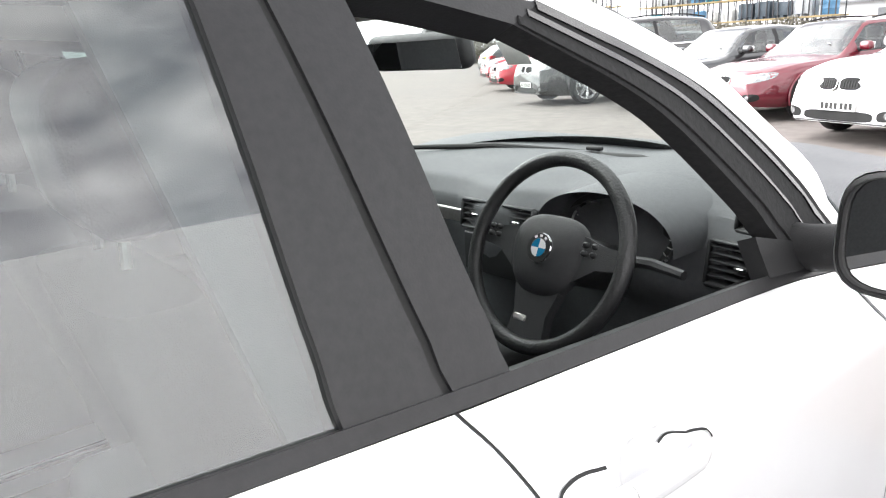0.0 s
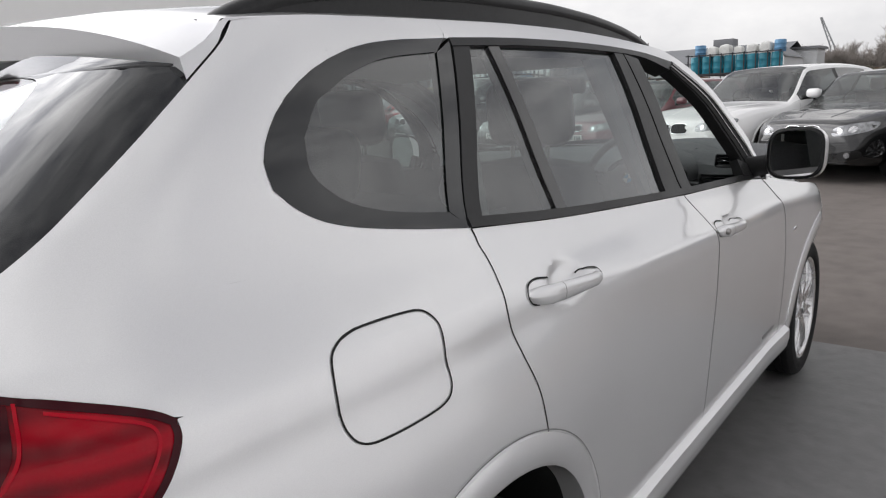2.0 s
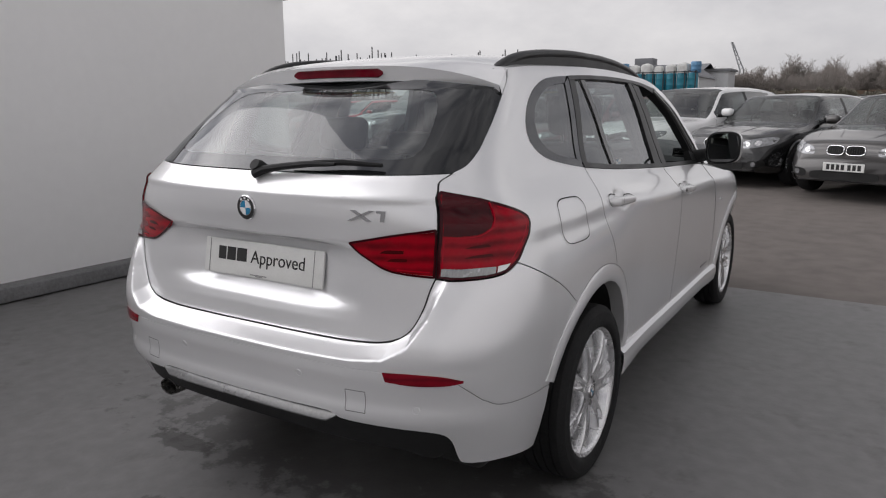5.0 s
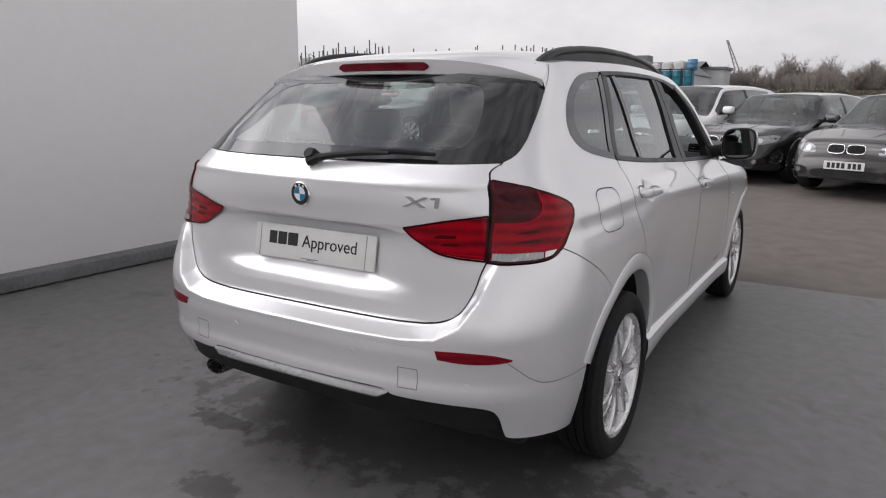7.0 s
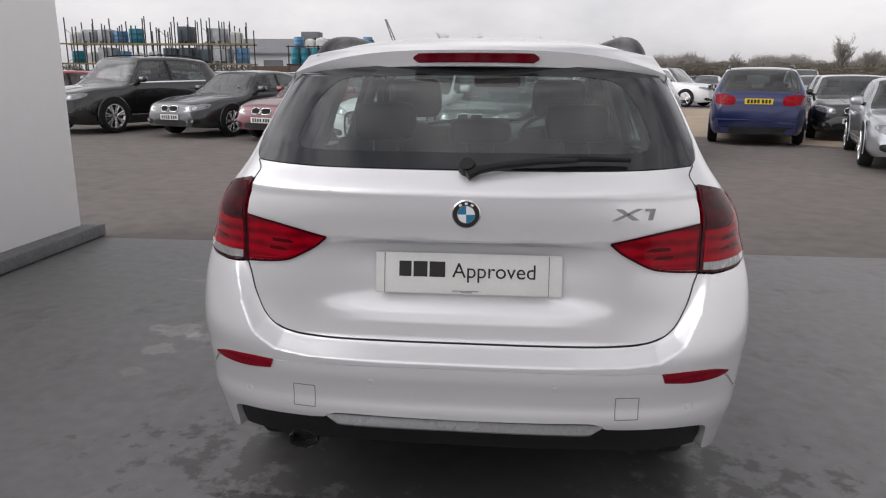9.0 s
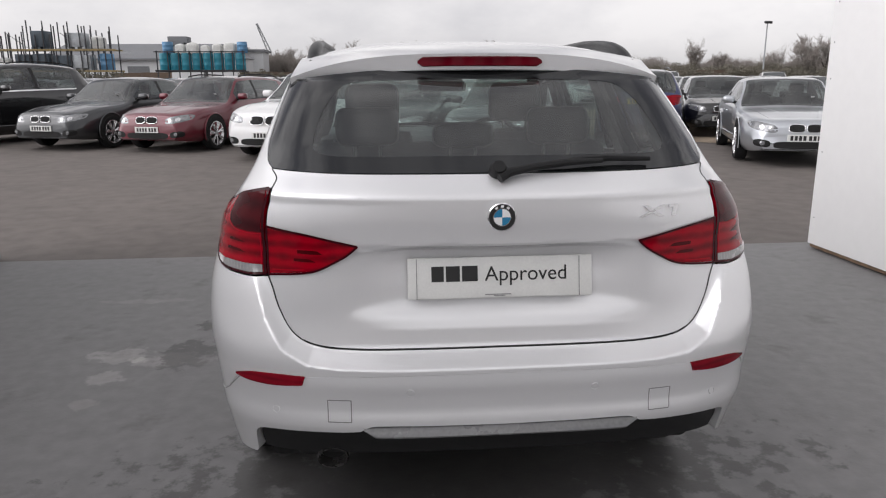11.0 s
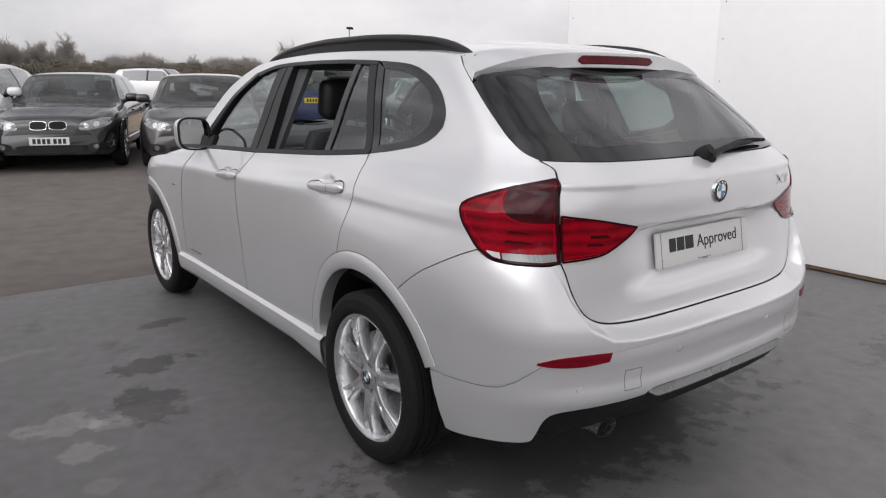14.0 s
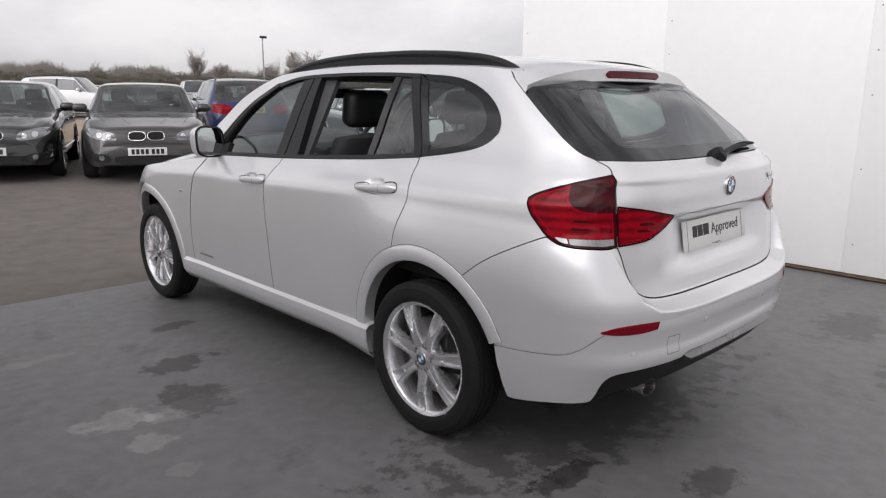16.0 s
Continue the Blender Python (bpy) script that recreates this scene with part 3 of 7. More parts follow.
def curve(pts, n):
    """n + 1 places evenly along a smooth line through the points; None starts a new piece at a corner."""
    pieces = [[]]
    for p in pts:
        if p is None:
            pieces.append([pieces[-1][-1]])
        else:
            pieces[-1].append(Vector((p[0], p[1])))
    dense = []
    for P in pieces:
        dense += smooth_line(P)
    dense.append(pieces[-1][-1])
    L = [0.0]
    for a, b in zip(dense, dense[1:]):
        L.append(L[-1] + (b - a).length)
    out, j = [], 0
    for k in range(n + 1):
        t = L[-1] * k / n
        while j < len(L) - 2 and L[j + 1] < t:
            j += 1
        w = (t - L[j]) / max(1e-9, L[j + 1] - L[j])
        out.append(dense[j].lerp(dense[j + 1], min(1, max(0, w))))
    return out


def smooth_line(P):
    dense = []
    for i in range(len(P) - 1):
        p0, p1, p2, p3 = P[max(i - 1, 0)], P[i], P[i + 1], P[min(i + 2, len(P) - 1)]
        d = (p2 - p1).length
        m1 = (p2 - p0) / max(1e-9, (p2 - p1).length + (p1 - p0).length) * d
        m2 = (p3 - p1) / max(1e-9, (p3 - p2).length + (p2 - p1).length) * d
        for k in range(12):
            u = k / 12
            dense.append((2*u**3 - 3*u*u + 1) * p1 + (u**3 - 2*u*u + u) * m1 + (3*u*u - 2*u**3) * p2 + (u**3 - u*u) * m2)
    return dense


def patch(shape, b, r, t, l, nu, nv, off=0.0, rim=0.014, sign=1, smooth=False, gap=0.0022):
    """A body panel between four lines of surface coordinates, its edge folded inwards."""
    B, T, Lc, Rc = curve(b, nu), curve(t, nu), curve(l, nv), curve(r, nv)
    P = []
    mid = abs(b[0][0]) < 1e-6
    du = gap / max(0.05, sum((B[i + 1] - B[i]).length for i in range(nu)))
    dv = gap / max(0.05, sum((Lc[i + 1] - Lc[i]).length for i in range(nv)))

    def at(C, u, n):
        k = min(n - 1, int(u * n))
        return C[k].lerp(C[k + 1], u * n - k)
    for i in range(nu + 1):
        u = min(1 - du, max(0.0 if mid else du, i / nu))
        row = []
        for j in range(nv + 1):
            v = min(1 - dv, max(dv, j / nv))
            c = (1 - v) * at(B, u, nu) + v * at(T, u, nu) + (1 - u) * at(Lc, v, nv) + u * at(Rc, v, nv)
            c = c - ((1 - u) * (1 - v) * B[0] + u * (1 - v) * B[-1] + (1 - u) * v * T[0] + u * v * T[-1])
            row.append((c[0], c[1]))
        P.append(row)
    base = len(shape.v)

    def put(c, o):
        p = surf(c[0], c[1], o, smooth)
        shape.v.append((sign * p.x, p.y, p.z))
    for row in P:
        for c in row:
            put(c, off)
    for i in range(nu):
        for j in range(nv):
            a = base + i * (nv + 1) + j
            q = (a, a + nv + 1, a + nv + 2, a + 1)
            shape.f.append(q if sign > 0 else q[::-1])
    if rim:
        loop = [(i, 0) for i in range(nu)] + [(nu, j) for j in range(nv)] + [(i, nv) for i in range(nu, 0, -1)] + [(0, j) for j in range(nv, 0, -1)]
        rb = len(shape.v)
        for i, j in loop:
            put(P[i][j], off - rim)
        m = len(loop)
        for k in range(m):
            a, c = loop[k], loop[(k + 1) % m]
            if mid and a[0] == 0 and c[0] == 0:
                continue
            q = (base + a[0] * (nv + 1) + a[1], rb + k, rb + (k + 1) % m, base + c[0] * (nv + 1) + c[1])
            shape.f.append(q)
    return shape


def ribbon(shape, pts, width, off, n=40, sign=1, smooth=False):
    """A narrow strip along a line of surface coordinates."""
    C = curve(pts, n)
    base = len(shape.v)
    for i, c in enumerate(C):
        d = (C[min(i + 1, n)] - C[max(i - 1, 0)]).normalized()
        w = Vector((-d[1], d[0])) * width / 2
        for e in (c + w, c - w):
            p = surf(e[0], e[1], off, smooth)
            shape.v.append((sign * p.x, p.y, p.z))
    for i in range(n):
        a = base + 2 * i
        shape.f.append((a, a + 1, a + 3, a + 2))
    return shape


# lines of the flank, as (along the car, height)
BELT = [(2.86, 1.030), (2.70, 1.045), (2.36, 1.060), (2.0, 1.076), (1.42, 1.111), (1.03, 1.146)]
QWIN = [(1.03, 1.146), (.852, 1.173), (.72, 1.203), (.655, 1.242), (.634, 1.29), (.664, 1.345), (.728, 1.398), (.827, 1.445), (.95, 1.474), (1.152, 1.489)]
TOPL = [(1.152, 1.489), (1.45, 1.499), (1.78, 1.499), (2.10, 1.484), (2.335, 1.457), (2.615, 1.352), (2.775, 1.246), (2.873, 1.150), (2.95, 1.030)]
TOPL_L = TOPL[:3] + [(2.10, 1.482), (2.304, 1.450), (2.542, 1.341), (2.692, 1.243), (2.793, 1.150), (2.89, 1.030)]
SEAM_C = [(1.0677, .770), (1.050, .862), (1.026, .927), (1.010, .99), (1.015, 1.035), (1.024, 1.085), (1.03, 1.146)]
SEAM_B = [(2.11, .36), (2.115, .60), (2.125, .80), (2.125, .93), (2.095, 1.02), (2.06, 1.072)]
SEAM_A = [(3.06, .36), (3.05, .60), (3.0, .80), (2.95, .91), (2.90, .985), (2.86, 1.03)]
WHEEL_R, WHEEL_F, WHEEL_Z, ARCH = .90, 3.655, .333, .468


def arch_pt(cy, deg, r=ARCH):
    return (cy + r * math.cos(radians(deg)), WHEEL_Z + r * math.sin(radians(deg)))


def SS(pts):
    if len(pts) == 2:                        # keep straight lines straight
        (y0, z0), (y1, z1) = pts
        n = max(1, int(abs(z1 - z0) / .03))
        pts = [(y0 + (y1 - y0) * k / n, z0 + (z1 - z0) * k / n) for k in range(n + 1)]
    else:
        pts = [tuple(q) for q in smooth_line([Vector(q) for q in pts])[::4]] + [pts[-1]]
    return [S(*p) for p in pts]


def roof_edge(y):
    """Height of the roof's edge."""
    return spline(y, [(.44, 1.455), (.52, 1.472), (.66, 1.497), (.80, 1.511), (1.15, 1.526), (1.5, 1.534), (1.8, 1.532), (2.10, 1.517), (2.35, 1.490), (2.64, 1.385), (2.82, 1.268), (2.935, 1.168), (3.05, 1.015)])


def roof_mid(y):
    return spline(y, [(.40, 1.494), (.487, 1.514), (.55, 1.528), (.70, 1.550), (1.0, 1.578), (1.4, 1.590), (1.8, 1.585), (2.1, 1.562), (2.4, 1.51)])


WINGSEAM = SS([(.299, .930), (.36, .904), (.44, .866), (.55, .803), (.652, .730)])
car = thing("estate_car", "pearl white compact estate car parked in the bay", "car")

for sg in (1, -1):
    # rear door and front door
    d = Shape()
    arch_back = [arch_pt(WHEEL_R, a) for a in (4, 22, 40, 57, 69)]
    patch(d, SS([(1.367, .3655), (1.75, .36), (2.11, .36)]), SS(SEAM_B), SS([SEAM_C[-1], (1.42, 1.111), (2.06, 1.072)]), SS(arch_back) + [None] + SS(SEAM_C), 80, 84, sign=sg)
    rear_door = d.make("rear_door", WHITE, car)
    d = Shape()
    patch(d, SS([(2.11, .36), (2.6, .355), (3.06, .36)]), SS(SEAM_A), SS([(2.06, 1.072), (2.36, 1.060), (2.70, 1.045), (2.86, 1.030)]), SS(SEAM_B), 84, 84, sign=sg)
    front_door = d.make("front_door", WHITE, car)
    # rear quarter: below the glass, and the rear pillar
    d = Shape()
    lampside = SS([(.299, .930), (.337, .964), (.372, 1.0), (.393, 1.035), (.394, 1.051)])
    lamptop = [R(.636, 1.1375)] + SS([(.242, 1.1165), (.33, 1.0845), (.375, 1.066), (.394, 1.051)])
    archtop = [arch_pt(WHEEL_R, a) for a in (122, 110, 95, 82, 69)]
    waist = SS([(.238, 1.1855), (.40, 1.168), (.70, 1.153), (1.03, 1.146)])
    mid_line = SS([(.394, 1.051), (.6, 1.054), (.8, 1.045), (1.015, 1.035)])
    patch(d, WINGSEAM + [None] + SS(archtop[1:]), SS(SEAM_C[:5]), mid_line, lampside, 72, 36, sign=sg, gap=0.0)
    patch(d, lamptop + [None] + mid_line[1:], SS(SEAM_C[4:]), waist, [R(.636, 1.1375), R(.626, 1.160), S(.238, 1.1855)], 72, 16, sign=sg, gap=0.0)
    glass_edge = SS([(.238, 1.1855), (.28, 1.203), (.332, 1.236), (.395, 1.282), (.494, 1.356), (.592, 1.431), (.64, 1.468), (.667, 1.4965)])
    topline = [S(y, roof_edge(y)) for y in (.75, .90, 1.02, 1.152)]
    patch(d, waist, SS(QWIN) + [None, S(1.152, roof_edge(1.152))], [glass_edge[-1]] + topline, glass_edge, 44, 40, sign=sg, gap=0.0, rim=0.012)
    quarter = d.make("rear_quarter_panel", WHITE, car, weld=True)
    # cant rail and windscreen pillar
    d = Shape()
    patch(d, SS(TOPL if sg > 0 else TOPL_L), [S(2.95 if sg > 0 else 2.89, 1.03), S(3.04, 1.025)], [S(y, roof_edge(y)) for y in (1.152, 1.45, 1.78, 2.10, 2.35, 2.64, 2.82, 2.93, 3.04)], [S(1.152, 1.489), S(1.152, roof_edge(1.152))], 60, 5, sign=sg, rim=0.02, gap=0.0)
    d.make("roof_side_rail", WHITE, car)
    ribbon(Shape(), [S(1.152, 1.4895), S(1.152, 1.506), S(1.152, 1.524)], .016, -.0015, 6, sg).make("rail_joint", WHITE, car)
    # front wing
    d = Shape()
    patch(d, SS([(3.06, .36), (3.10, .36), arch_pt(WHEEL_F, 176)]), SS([arch_pt(WHEEL_F, a) for a in (176, 155, 135, 112, 92)]) + [None, S(3.64, .915)], SS([(2.86, 1.03), (3.2, .985), (3.64, .915)]), SS(SEAM_A), 20, 34, sign=sg)
    patch(d, SS([arch_pt(WHEEL_F, a) for a in (92, 70, 45, 20)]), SS([arch_pt(WHEEL_F, 20), (4.12, .65), (4.10, .77)]), SS([(3.64, .915), (3.9, .855), (4.10, .77)]), SS([arch_pt(WHEEL_F, 92), (3.64, .915)]), 18, 14, sign=sg, gap=0.0003)
    d.make("front_wing", WHITE, car)
    # arch flares
    for cy in (WHEEL_R, WHEEL_F):
        d = Shape()
        last = 158
        prof = [(ARCH + .003, -.004), (ARCH + .001, .004), (ARCH - .012, .009), (ARCH - .05, .010), (ARCH - .060, .004), (ARCH - .062, -.05)]

        def flare(u, v, cy=cy, last=last):
            a = -15 + u * (last + 15) if cy == WHEEL_R else -14 + u * 202
            k = v * 5
            i = min(4, int(k))
            r = prof[i][0] + (prof[i + 1][0] - prof[i][0]) * (k - i)
            o = prof[i][1] + (prof[i + 1][1] - prof[i][1]) * (k - i)
            y, z = arch_pt(cy, a, r)
            p = surf(S(y, z)[0], z)
            return (sg * (p.x + o), y, z)
        d.grid(flare, 44, 5)
        d.make("wheel_arch_flare", WHITE, car)
        ribbon(Shape(), SS([arch_pt(cy, a, ARCH + .006) for a in range(2 if cy == WHEEL_R else -4, 159, 12)]), .0026, .0022, 90, sg).make("flare_joint", GREYINK, car)
        def well(u, v, cy):
            y, z = arch_pt(cy, -6 + u * 192, (ARCH - .058) * (1 if v < .85 else 1 - (v - .85) / .15))
            ye, ze = arch_pt(cy, -6 + u * 192, ARCH - .058)
            edge = min(.815, surf(S(ye, ze)[0], ze).x - .045)
            return (sg * (edge - .38 * min(1, v * 1.25)), y, z)
        d = Shape()
        d.grid(lambda u, v, cy=cy: well(u, v, cy), 36, 8)
        d.make("wheel_well", UNDER, car)
    # side skirt
    d = Shape()
    ys = [1.27, 1.33, 1.45, 1.6, 1.9, 2.3, 2.7, 3.0, 3.14, 3.175]
    prof = [(.79, .376), (.832, .368), (.849, .354), (.850, .318), (.840, .272), (.812, .240), (.76, .232)]

    def skirt(u, v):
        k = u * (len(ys) - 1)
        i = min(len(ys) - 2, int(k))
        y = ys[i] + (ys[i + 1] - ys[i]) * (k - i)
        k = v * 6
        i = min(5, int(k))
        x = prof[i][0] + (prof[i + 1][0] - prof[i][0]) * (k - i)
        z = prof[i][1] + (prof[i + 1][1] - prof[i][1]) * (k - i)
        flare_ = .010 * max(0, 1 - abs(y - 1.3) / .35) + .012 * max(0, 1 - abs(y - 3.2) / .3)
        z -= (.36 - z) * .22 * max(0, 1 - (y - 1.27) / .30) * (1 if z < .34 else 0)
        return (sg * (x + flare_), y, z)
    d.grid(skirt, 27, 18)
    d.make("side_skirt", WHITE, car)
    # dark gaps between panels
    for line in (SS(SEAM_C[::1]), SS(SEAM_B), SS(SEAM_A), SS([(1.03, 1.146), (1.42, 1.111), (2.0, 1.076), (2.86, 1.03)]), WINGSEAM, SS([(1.39, .362), (2.1, .36), (3.06, .36)])):
        ribbon(Shape(), line, .022, -.0125, 40, sg).make("panel_gap_strip", UNDER, car)
    # thin black strips on the skin draw the shade of the door gaps
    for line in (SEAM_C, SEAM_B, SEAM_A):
        ribbon(Shape(), SS(line), .0030, .0006, 40, sg).make("panel_gap_strip", UNDER, car)
    ribbon(Shape(), glass_edge, .016, -.010, 40, sg).make("panel_gap_strip", UNDER, car)
    ribbon(Shape(), [R(.652, .894), R(.655, 1.03), R(.644, 1.098), R(.636, 1.1375), R(.626, 1.160), S(.238, 1.1855)], .018, -.010, 30, sg).make("panel_gap_strip", UNDER, car)
    ribbon(Shape(), lampside + lamptop[::-1][1:], .014, -.004, 60, sg).make("panel_gap_strip", UNDER, car)

# rear bumper: upper skin and lower apron
LAMPLOW = [R(.652, .893)] + SS([(.152, .8915), (.217, .897), (.262, .9075), (.299, .930)])
LOWSEAM = [(.55, .632), (.66, .622), (.74, .603), (.77, .560), (.80, .528)]
d = Shape()
for sg in (1, -1):
    bot = [R(0, .640), R(.30, .638), R(.55, .632), R(.66, .624), R(.745, .606)] + SS([(.15, .55), (.20, .523), (.32, .506), (.44, .492), (.50, .484)])
    top = [R(*p) for p in GATE] + [None] + LAMPLOW[1:] + [None] + WINGSEAM[1:]
    rt = SS([(.50, .484), (.494, .552), (.536, .622), (.590, .682), (.652, .730)])
    patch(d, bot, rt, top, [R(0, .640), R(0, .690)], 180, 46, sign=sg, gap=0.0005)
d.make("rear_bumper", WHITE, car, weld=True, label="pearl white bumper skin")
BLACKEDGE = [(0, .484), (.20, .486), (.36, .487), (.385, .480), (.405, .468), (.55, .462), (.66, .455), (.70, .443), (.712, .42), (.716, .36), (.722, .335)]
d = Shape()
for sg in (1, -1):
    bot = [R(*p) for p in BLACKEDGE] + SS([(.20, .325), (.28, .315), (.42, .287), (.455, .285)])
    top = [R(0, .640), R(.30, .638), R(.55, .632), R(.66, .624), R(.745, .606)] + SS([(.15, .55), (.20, .523), (.32, .506), (.44, .492), (.50, .484)])
    patch(d, bot, SS([(.455, .285), (.488, .39), (.50, .484)]), top, [R(0, .484), R(0, .640)], 160, 14, sign=sg, gap=0.0005, rim=0.03)
d.make("rear_apron", WHITE, car, weld=True)
d = Shape()
for sg in (1, -1):
    patch(d, [R(0, .36), R(.40, .36), R(.70, .352)], [R(.70, .352), R(.71, .40), R(.698, .45)], [R(0, .488), R(.36, .490), R(.41, .472), R(.66, .458), R(.698, .45)], [R(0, .36), R(0, .488)], 30, 8, off=-.016, sign=sg, rim=0.05)
d.make("diffuser", PLASTIC, car, "black lower bumper insert", weld=True)
d = Shape()
STRIP = [(.488, .016), (.480, .003), (.458, -.008), (.453, -.006), (.452, .03)]


def strip(u, v):
    """A shelf that slopes out under the bumper's lip, tapering at both ends."""
    x = -.392 + .784 * u
    k = v * 4
    i = min(3, int(k))
    z, o = [STRIP[i][j] + (STRIP[i + 1][j] - STRIP[i][j]) * (k - i) for j in (0, 1)]
    e = min(1.0, (.392 - abs(x)) / .035)
    z = .482 + (z - .482) * (.25 + .75 * e)
    return (x, surf(R(x, .482)[0], .482).y + o * (.3 + .7 * e), z)


d.grid(strip, 48, 4)
d.make("diffuser_strip", mat("grey_satin_insert", (0.15, 0.15, 0.152), 0.26, 0.1, var=0.15, scale=7, coat=0.4), car, "grey satin strip")
# tailgate skin
d = Shape()
for sg in (1, -1):
    gate_side = [R(.650, .893), R(.652, 1.03), R(.641, 1.098), R(.633, 1.1375), R(.623, 1.160), S(.235, 1.1835)]
    patch(d, [R(*p) for p in GATE], gate_side, [R(0, 1.176), R(.40, 1.1775), R(.53, 1.180), S(.235, 1.1835)], [R(0, z) for z in (.69, .80, .90, .94, .96, .972, .982, 1.0, 1.06, 1.128, 1.176)], 48, 80, sign=sg, gap=0.0032)
tailgate = d.make("tailgate", WHITE, car, weld=True, angle=30)
for sg in (1, -1):
    low = [R(0, .6395), R(.30, .6375), R(.55, .632), R(.66, .624), R(.745, .606)] + SS([(.15, .55), (.20, .523), (.32, .506), (.44, .492)])
    # black backing, then lines on the skin in place of the gap's shade
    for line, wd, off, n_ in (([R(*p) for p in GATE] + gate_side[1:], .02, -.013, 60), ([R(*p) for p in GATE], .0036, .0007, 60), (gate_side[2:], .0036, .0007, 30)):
        ribbon(Shape(), line, wd, off, n_, sg).make("tailgate_gap_strip", UNDER, car)
    ribbon(Shape(), low, .010, -.003, 60, sg).make("joint_backing", WHITE, car)
    # bumper seam drawn as a thin grey strip laid on the skin
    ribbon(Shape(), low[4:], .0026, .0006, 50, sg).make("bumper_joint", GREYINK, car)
# rear window: pane and enamel border
WB = [R(0, 1.1785), R(.40, 1.180), R(.53, 1.1825), S(.2385, 1.1865)]
WS = SS([(.2385, 1.1865), (.281, 1.205), (.334, 1.238), (.397, 1.284), (.496, 1.358), (.594, 1.432)])
WT = [R(0, 1.470), R(.30, 1.466), R(.48, 1.452), S(.594, 1.432)]
IB = [R(0, 1.220), R(.36, 1.220), R(.47, 1.222), R(.51, 1.230), R(.525, 1.250)]
IS = [R(.525, 1.250), R(.515, 1.30), R(.485, 1.37), R(.44, 1.418), R(.36, 1.432)]
IT = [R(0, 1.436), R(.18, 1.435), R(.30, 1.433), R(.36, 1.432)]
d, e = Shape(), Shape()
for sg in (1, -1):
    patch(d, IB, IS, IT, [R(0, 1.220), R(0, 1.436)], 20, 14, off=-.004, sign=sg, rim=0, gap=0)
    patch(e, WB, [WB[-1], IB[-1]], IB, [WB[0], IB[0]], 24, 4, off=-.003, sign=sg, rim=0, gap=0)
    patch(e, IS, [IS[-1], WS[-1]], WS, [IS[0], WS[0]], 24, 5, off=-.003, sign=sg, rim=0, gap=0)
    patch(e, IT, [IT[-1], WT[-1]], WT, [IT[0], WT[0]], 20, 3, off=-.003, sign=sg, rim=0, gap=0)
rear_window = d.make("rear_window", REARPANE, car, "tinted glass", weld=True)
e.make("window_border", SMOKE, rear_window, "black enamel border", weld=True)


# roof with spoiler lip
def roof(u, v, drop=0.0, tuck=0.0):
    y = .753 + (2.36 - .753) * (v - .18) / .82 if v > .18 else .487 + (v / .18) * .266
    k = abs(2 * u - 1)
    w = max(0.0, (.753 - y) / .266)
    ye = y + .110 * w
    ze = roof_edge(ye) if ye > .667 else spline(ye, [(.592, 1.432), (.64, 1.468), (.667, 1.4965)])
    xe = surf(S(ye, ze)[0], ze).x - tuck - .0015
    x = xe * (2 * u - 1)
    ze += .005 * w ** 2                      # the lip's ends stand out over the window
    z = ze + (roof_mid(y) - ze) * (1 - k ** 3.2) - drop
    return (x, y + (.110 - .028 * w) * w * k ** 1.8 + (0.10 * (1 - k ** 2) if v > .999 else 0), z)


d = Shape()
d.grid(roof, 40, 50)
lip = [roof(i / 40, 0) for i in range(41)]
b0 = len(d.v)
# black sheet beneath the lip stands in for its shadow gap
under = Shape()
for i, p in enumerate(lip):
    k = abs(i / 20 - 1)
    fall = .050 - .026 * k ** 4
    d.v.append((p[0] * .998, p[1] + .008, p[2] - fall))
    d.v.append((p[0] * .996, p[1] + .016, p[2] - fall - .003))
    under.v += [(p[0] * .996, p[1] + .016, p[2] - fall - .003), (p[0] * .99, p[1] + .085 * (1 - k ** 4) + .03, p[2] - fall - .007)]
idx = [i * 51 for i in range(41)]
for i in range(40):
    d.f.append((idx[i], b0 + 2 * i, b0 + 2 * i + 2, idx[i + 1]))
    d.f.append((b0 + 2 * i, b0 + 2 * i + 1, b0 + 2 * i + 3, b0 + 2 * i + 2))
    under.f.append((2 * i, 2 * i + 1, 2 * i + 3, 2 * i + 2))
for side in (0, 1):                          # cheeks from the lip's ends down to the pillars
    c0 = len(d.v)
    for j in range(13):
        p = roof(side, .18 * j / 12)
        zl = spline(p[1], [(.494, 1.356), (.592, 1.429), (.64, 1.466), (.667, 1.4945), (.753, 1.506)])
        b = surf(S(p[1], zl)[0], zl)
        d.v += [p, ((2 * side - 1) * b.x, p[1], min(zl, p[2] - .001))]
    for j in range(12):
        a = c0 + 2 * j
        d.f.append((a, a + 1, a + 3, a + 2) if side else (a, a + 2, a + 3, a + 1))
roof_skin = d.make("roof", WHITE, car, "pearl white roof with rear spoiler lip", angle=50)
under.make("lip_shade", UNDER, roof_skin, "black sheet under the spoiler lip in place of its shade")
d = Shape()
d.grid(lambda u, v: roof(u, .24 + .76 * v, .045, .03), 16, 20)
d.make("headliner", HEADLINER, car, "pale grey cloth headliner")


def box_part(name, size, r, m, material, parent, label="", n=3):
    return Shape().rbox(size, r, m, n).make(name, material, parent, label)


def roof_at(x, y):
    """The roof's height over a place."""
    ze = roof_edge(max(.50, y))
    yy = max(.60, y)
    xe = surf(S(yy, roof_edge(yy))[0], roof_edge(yy)).x
    return ze + (roof_mid(y) - ze) * (1 - min(1, abs(x) / xe) ** 2.6)


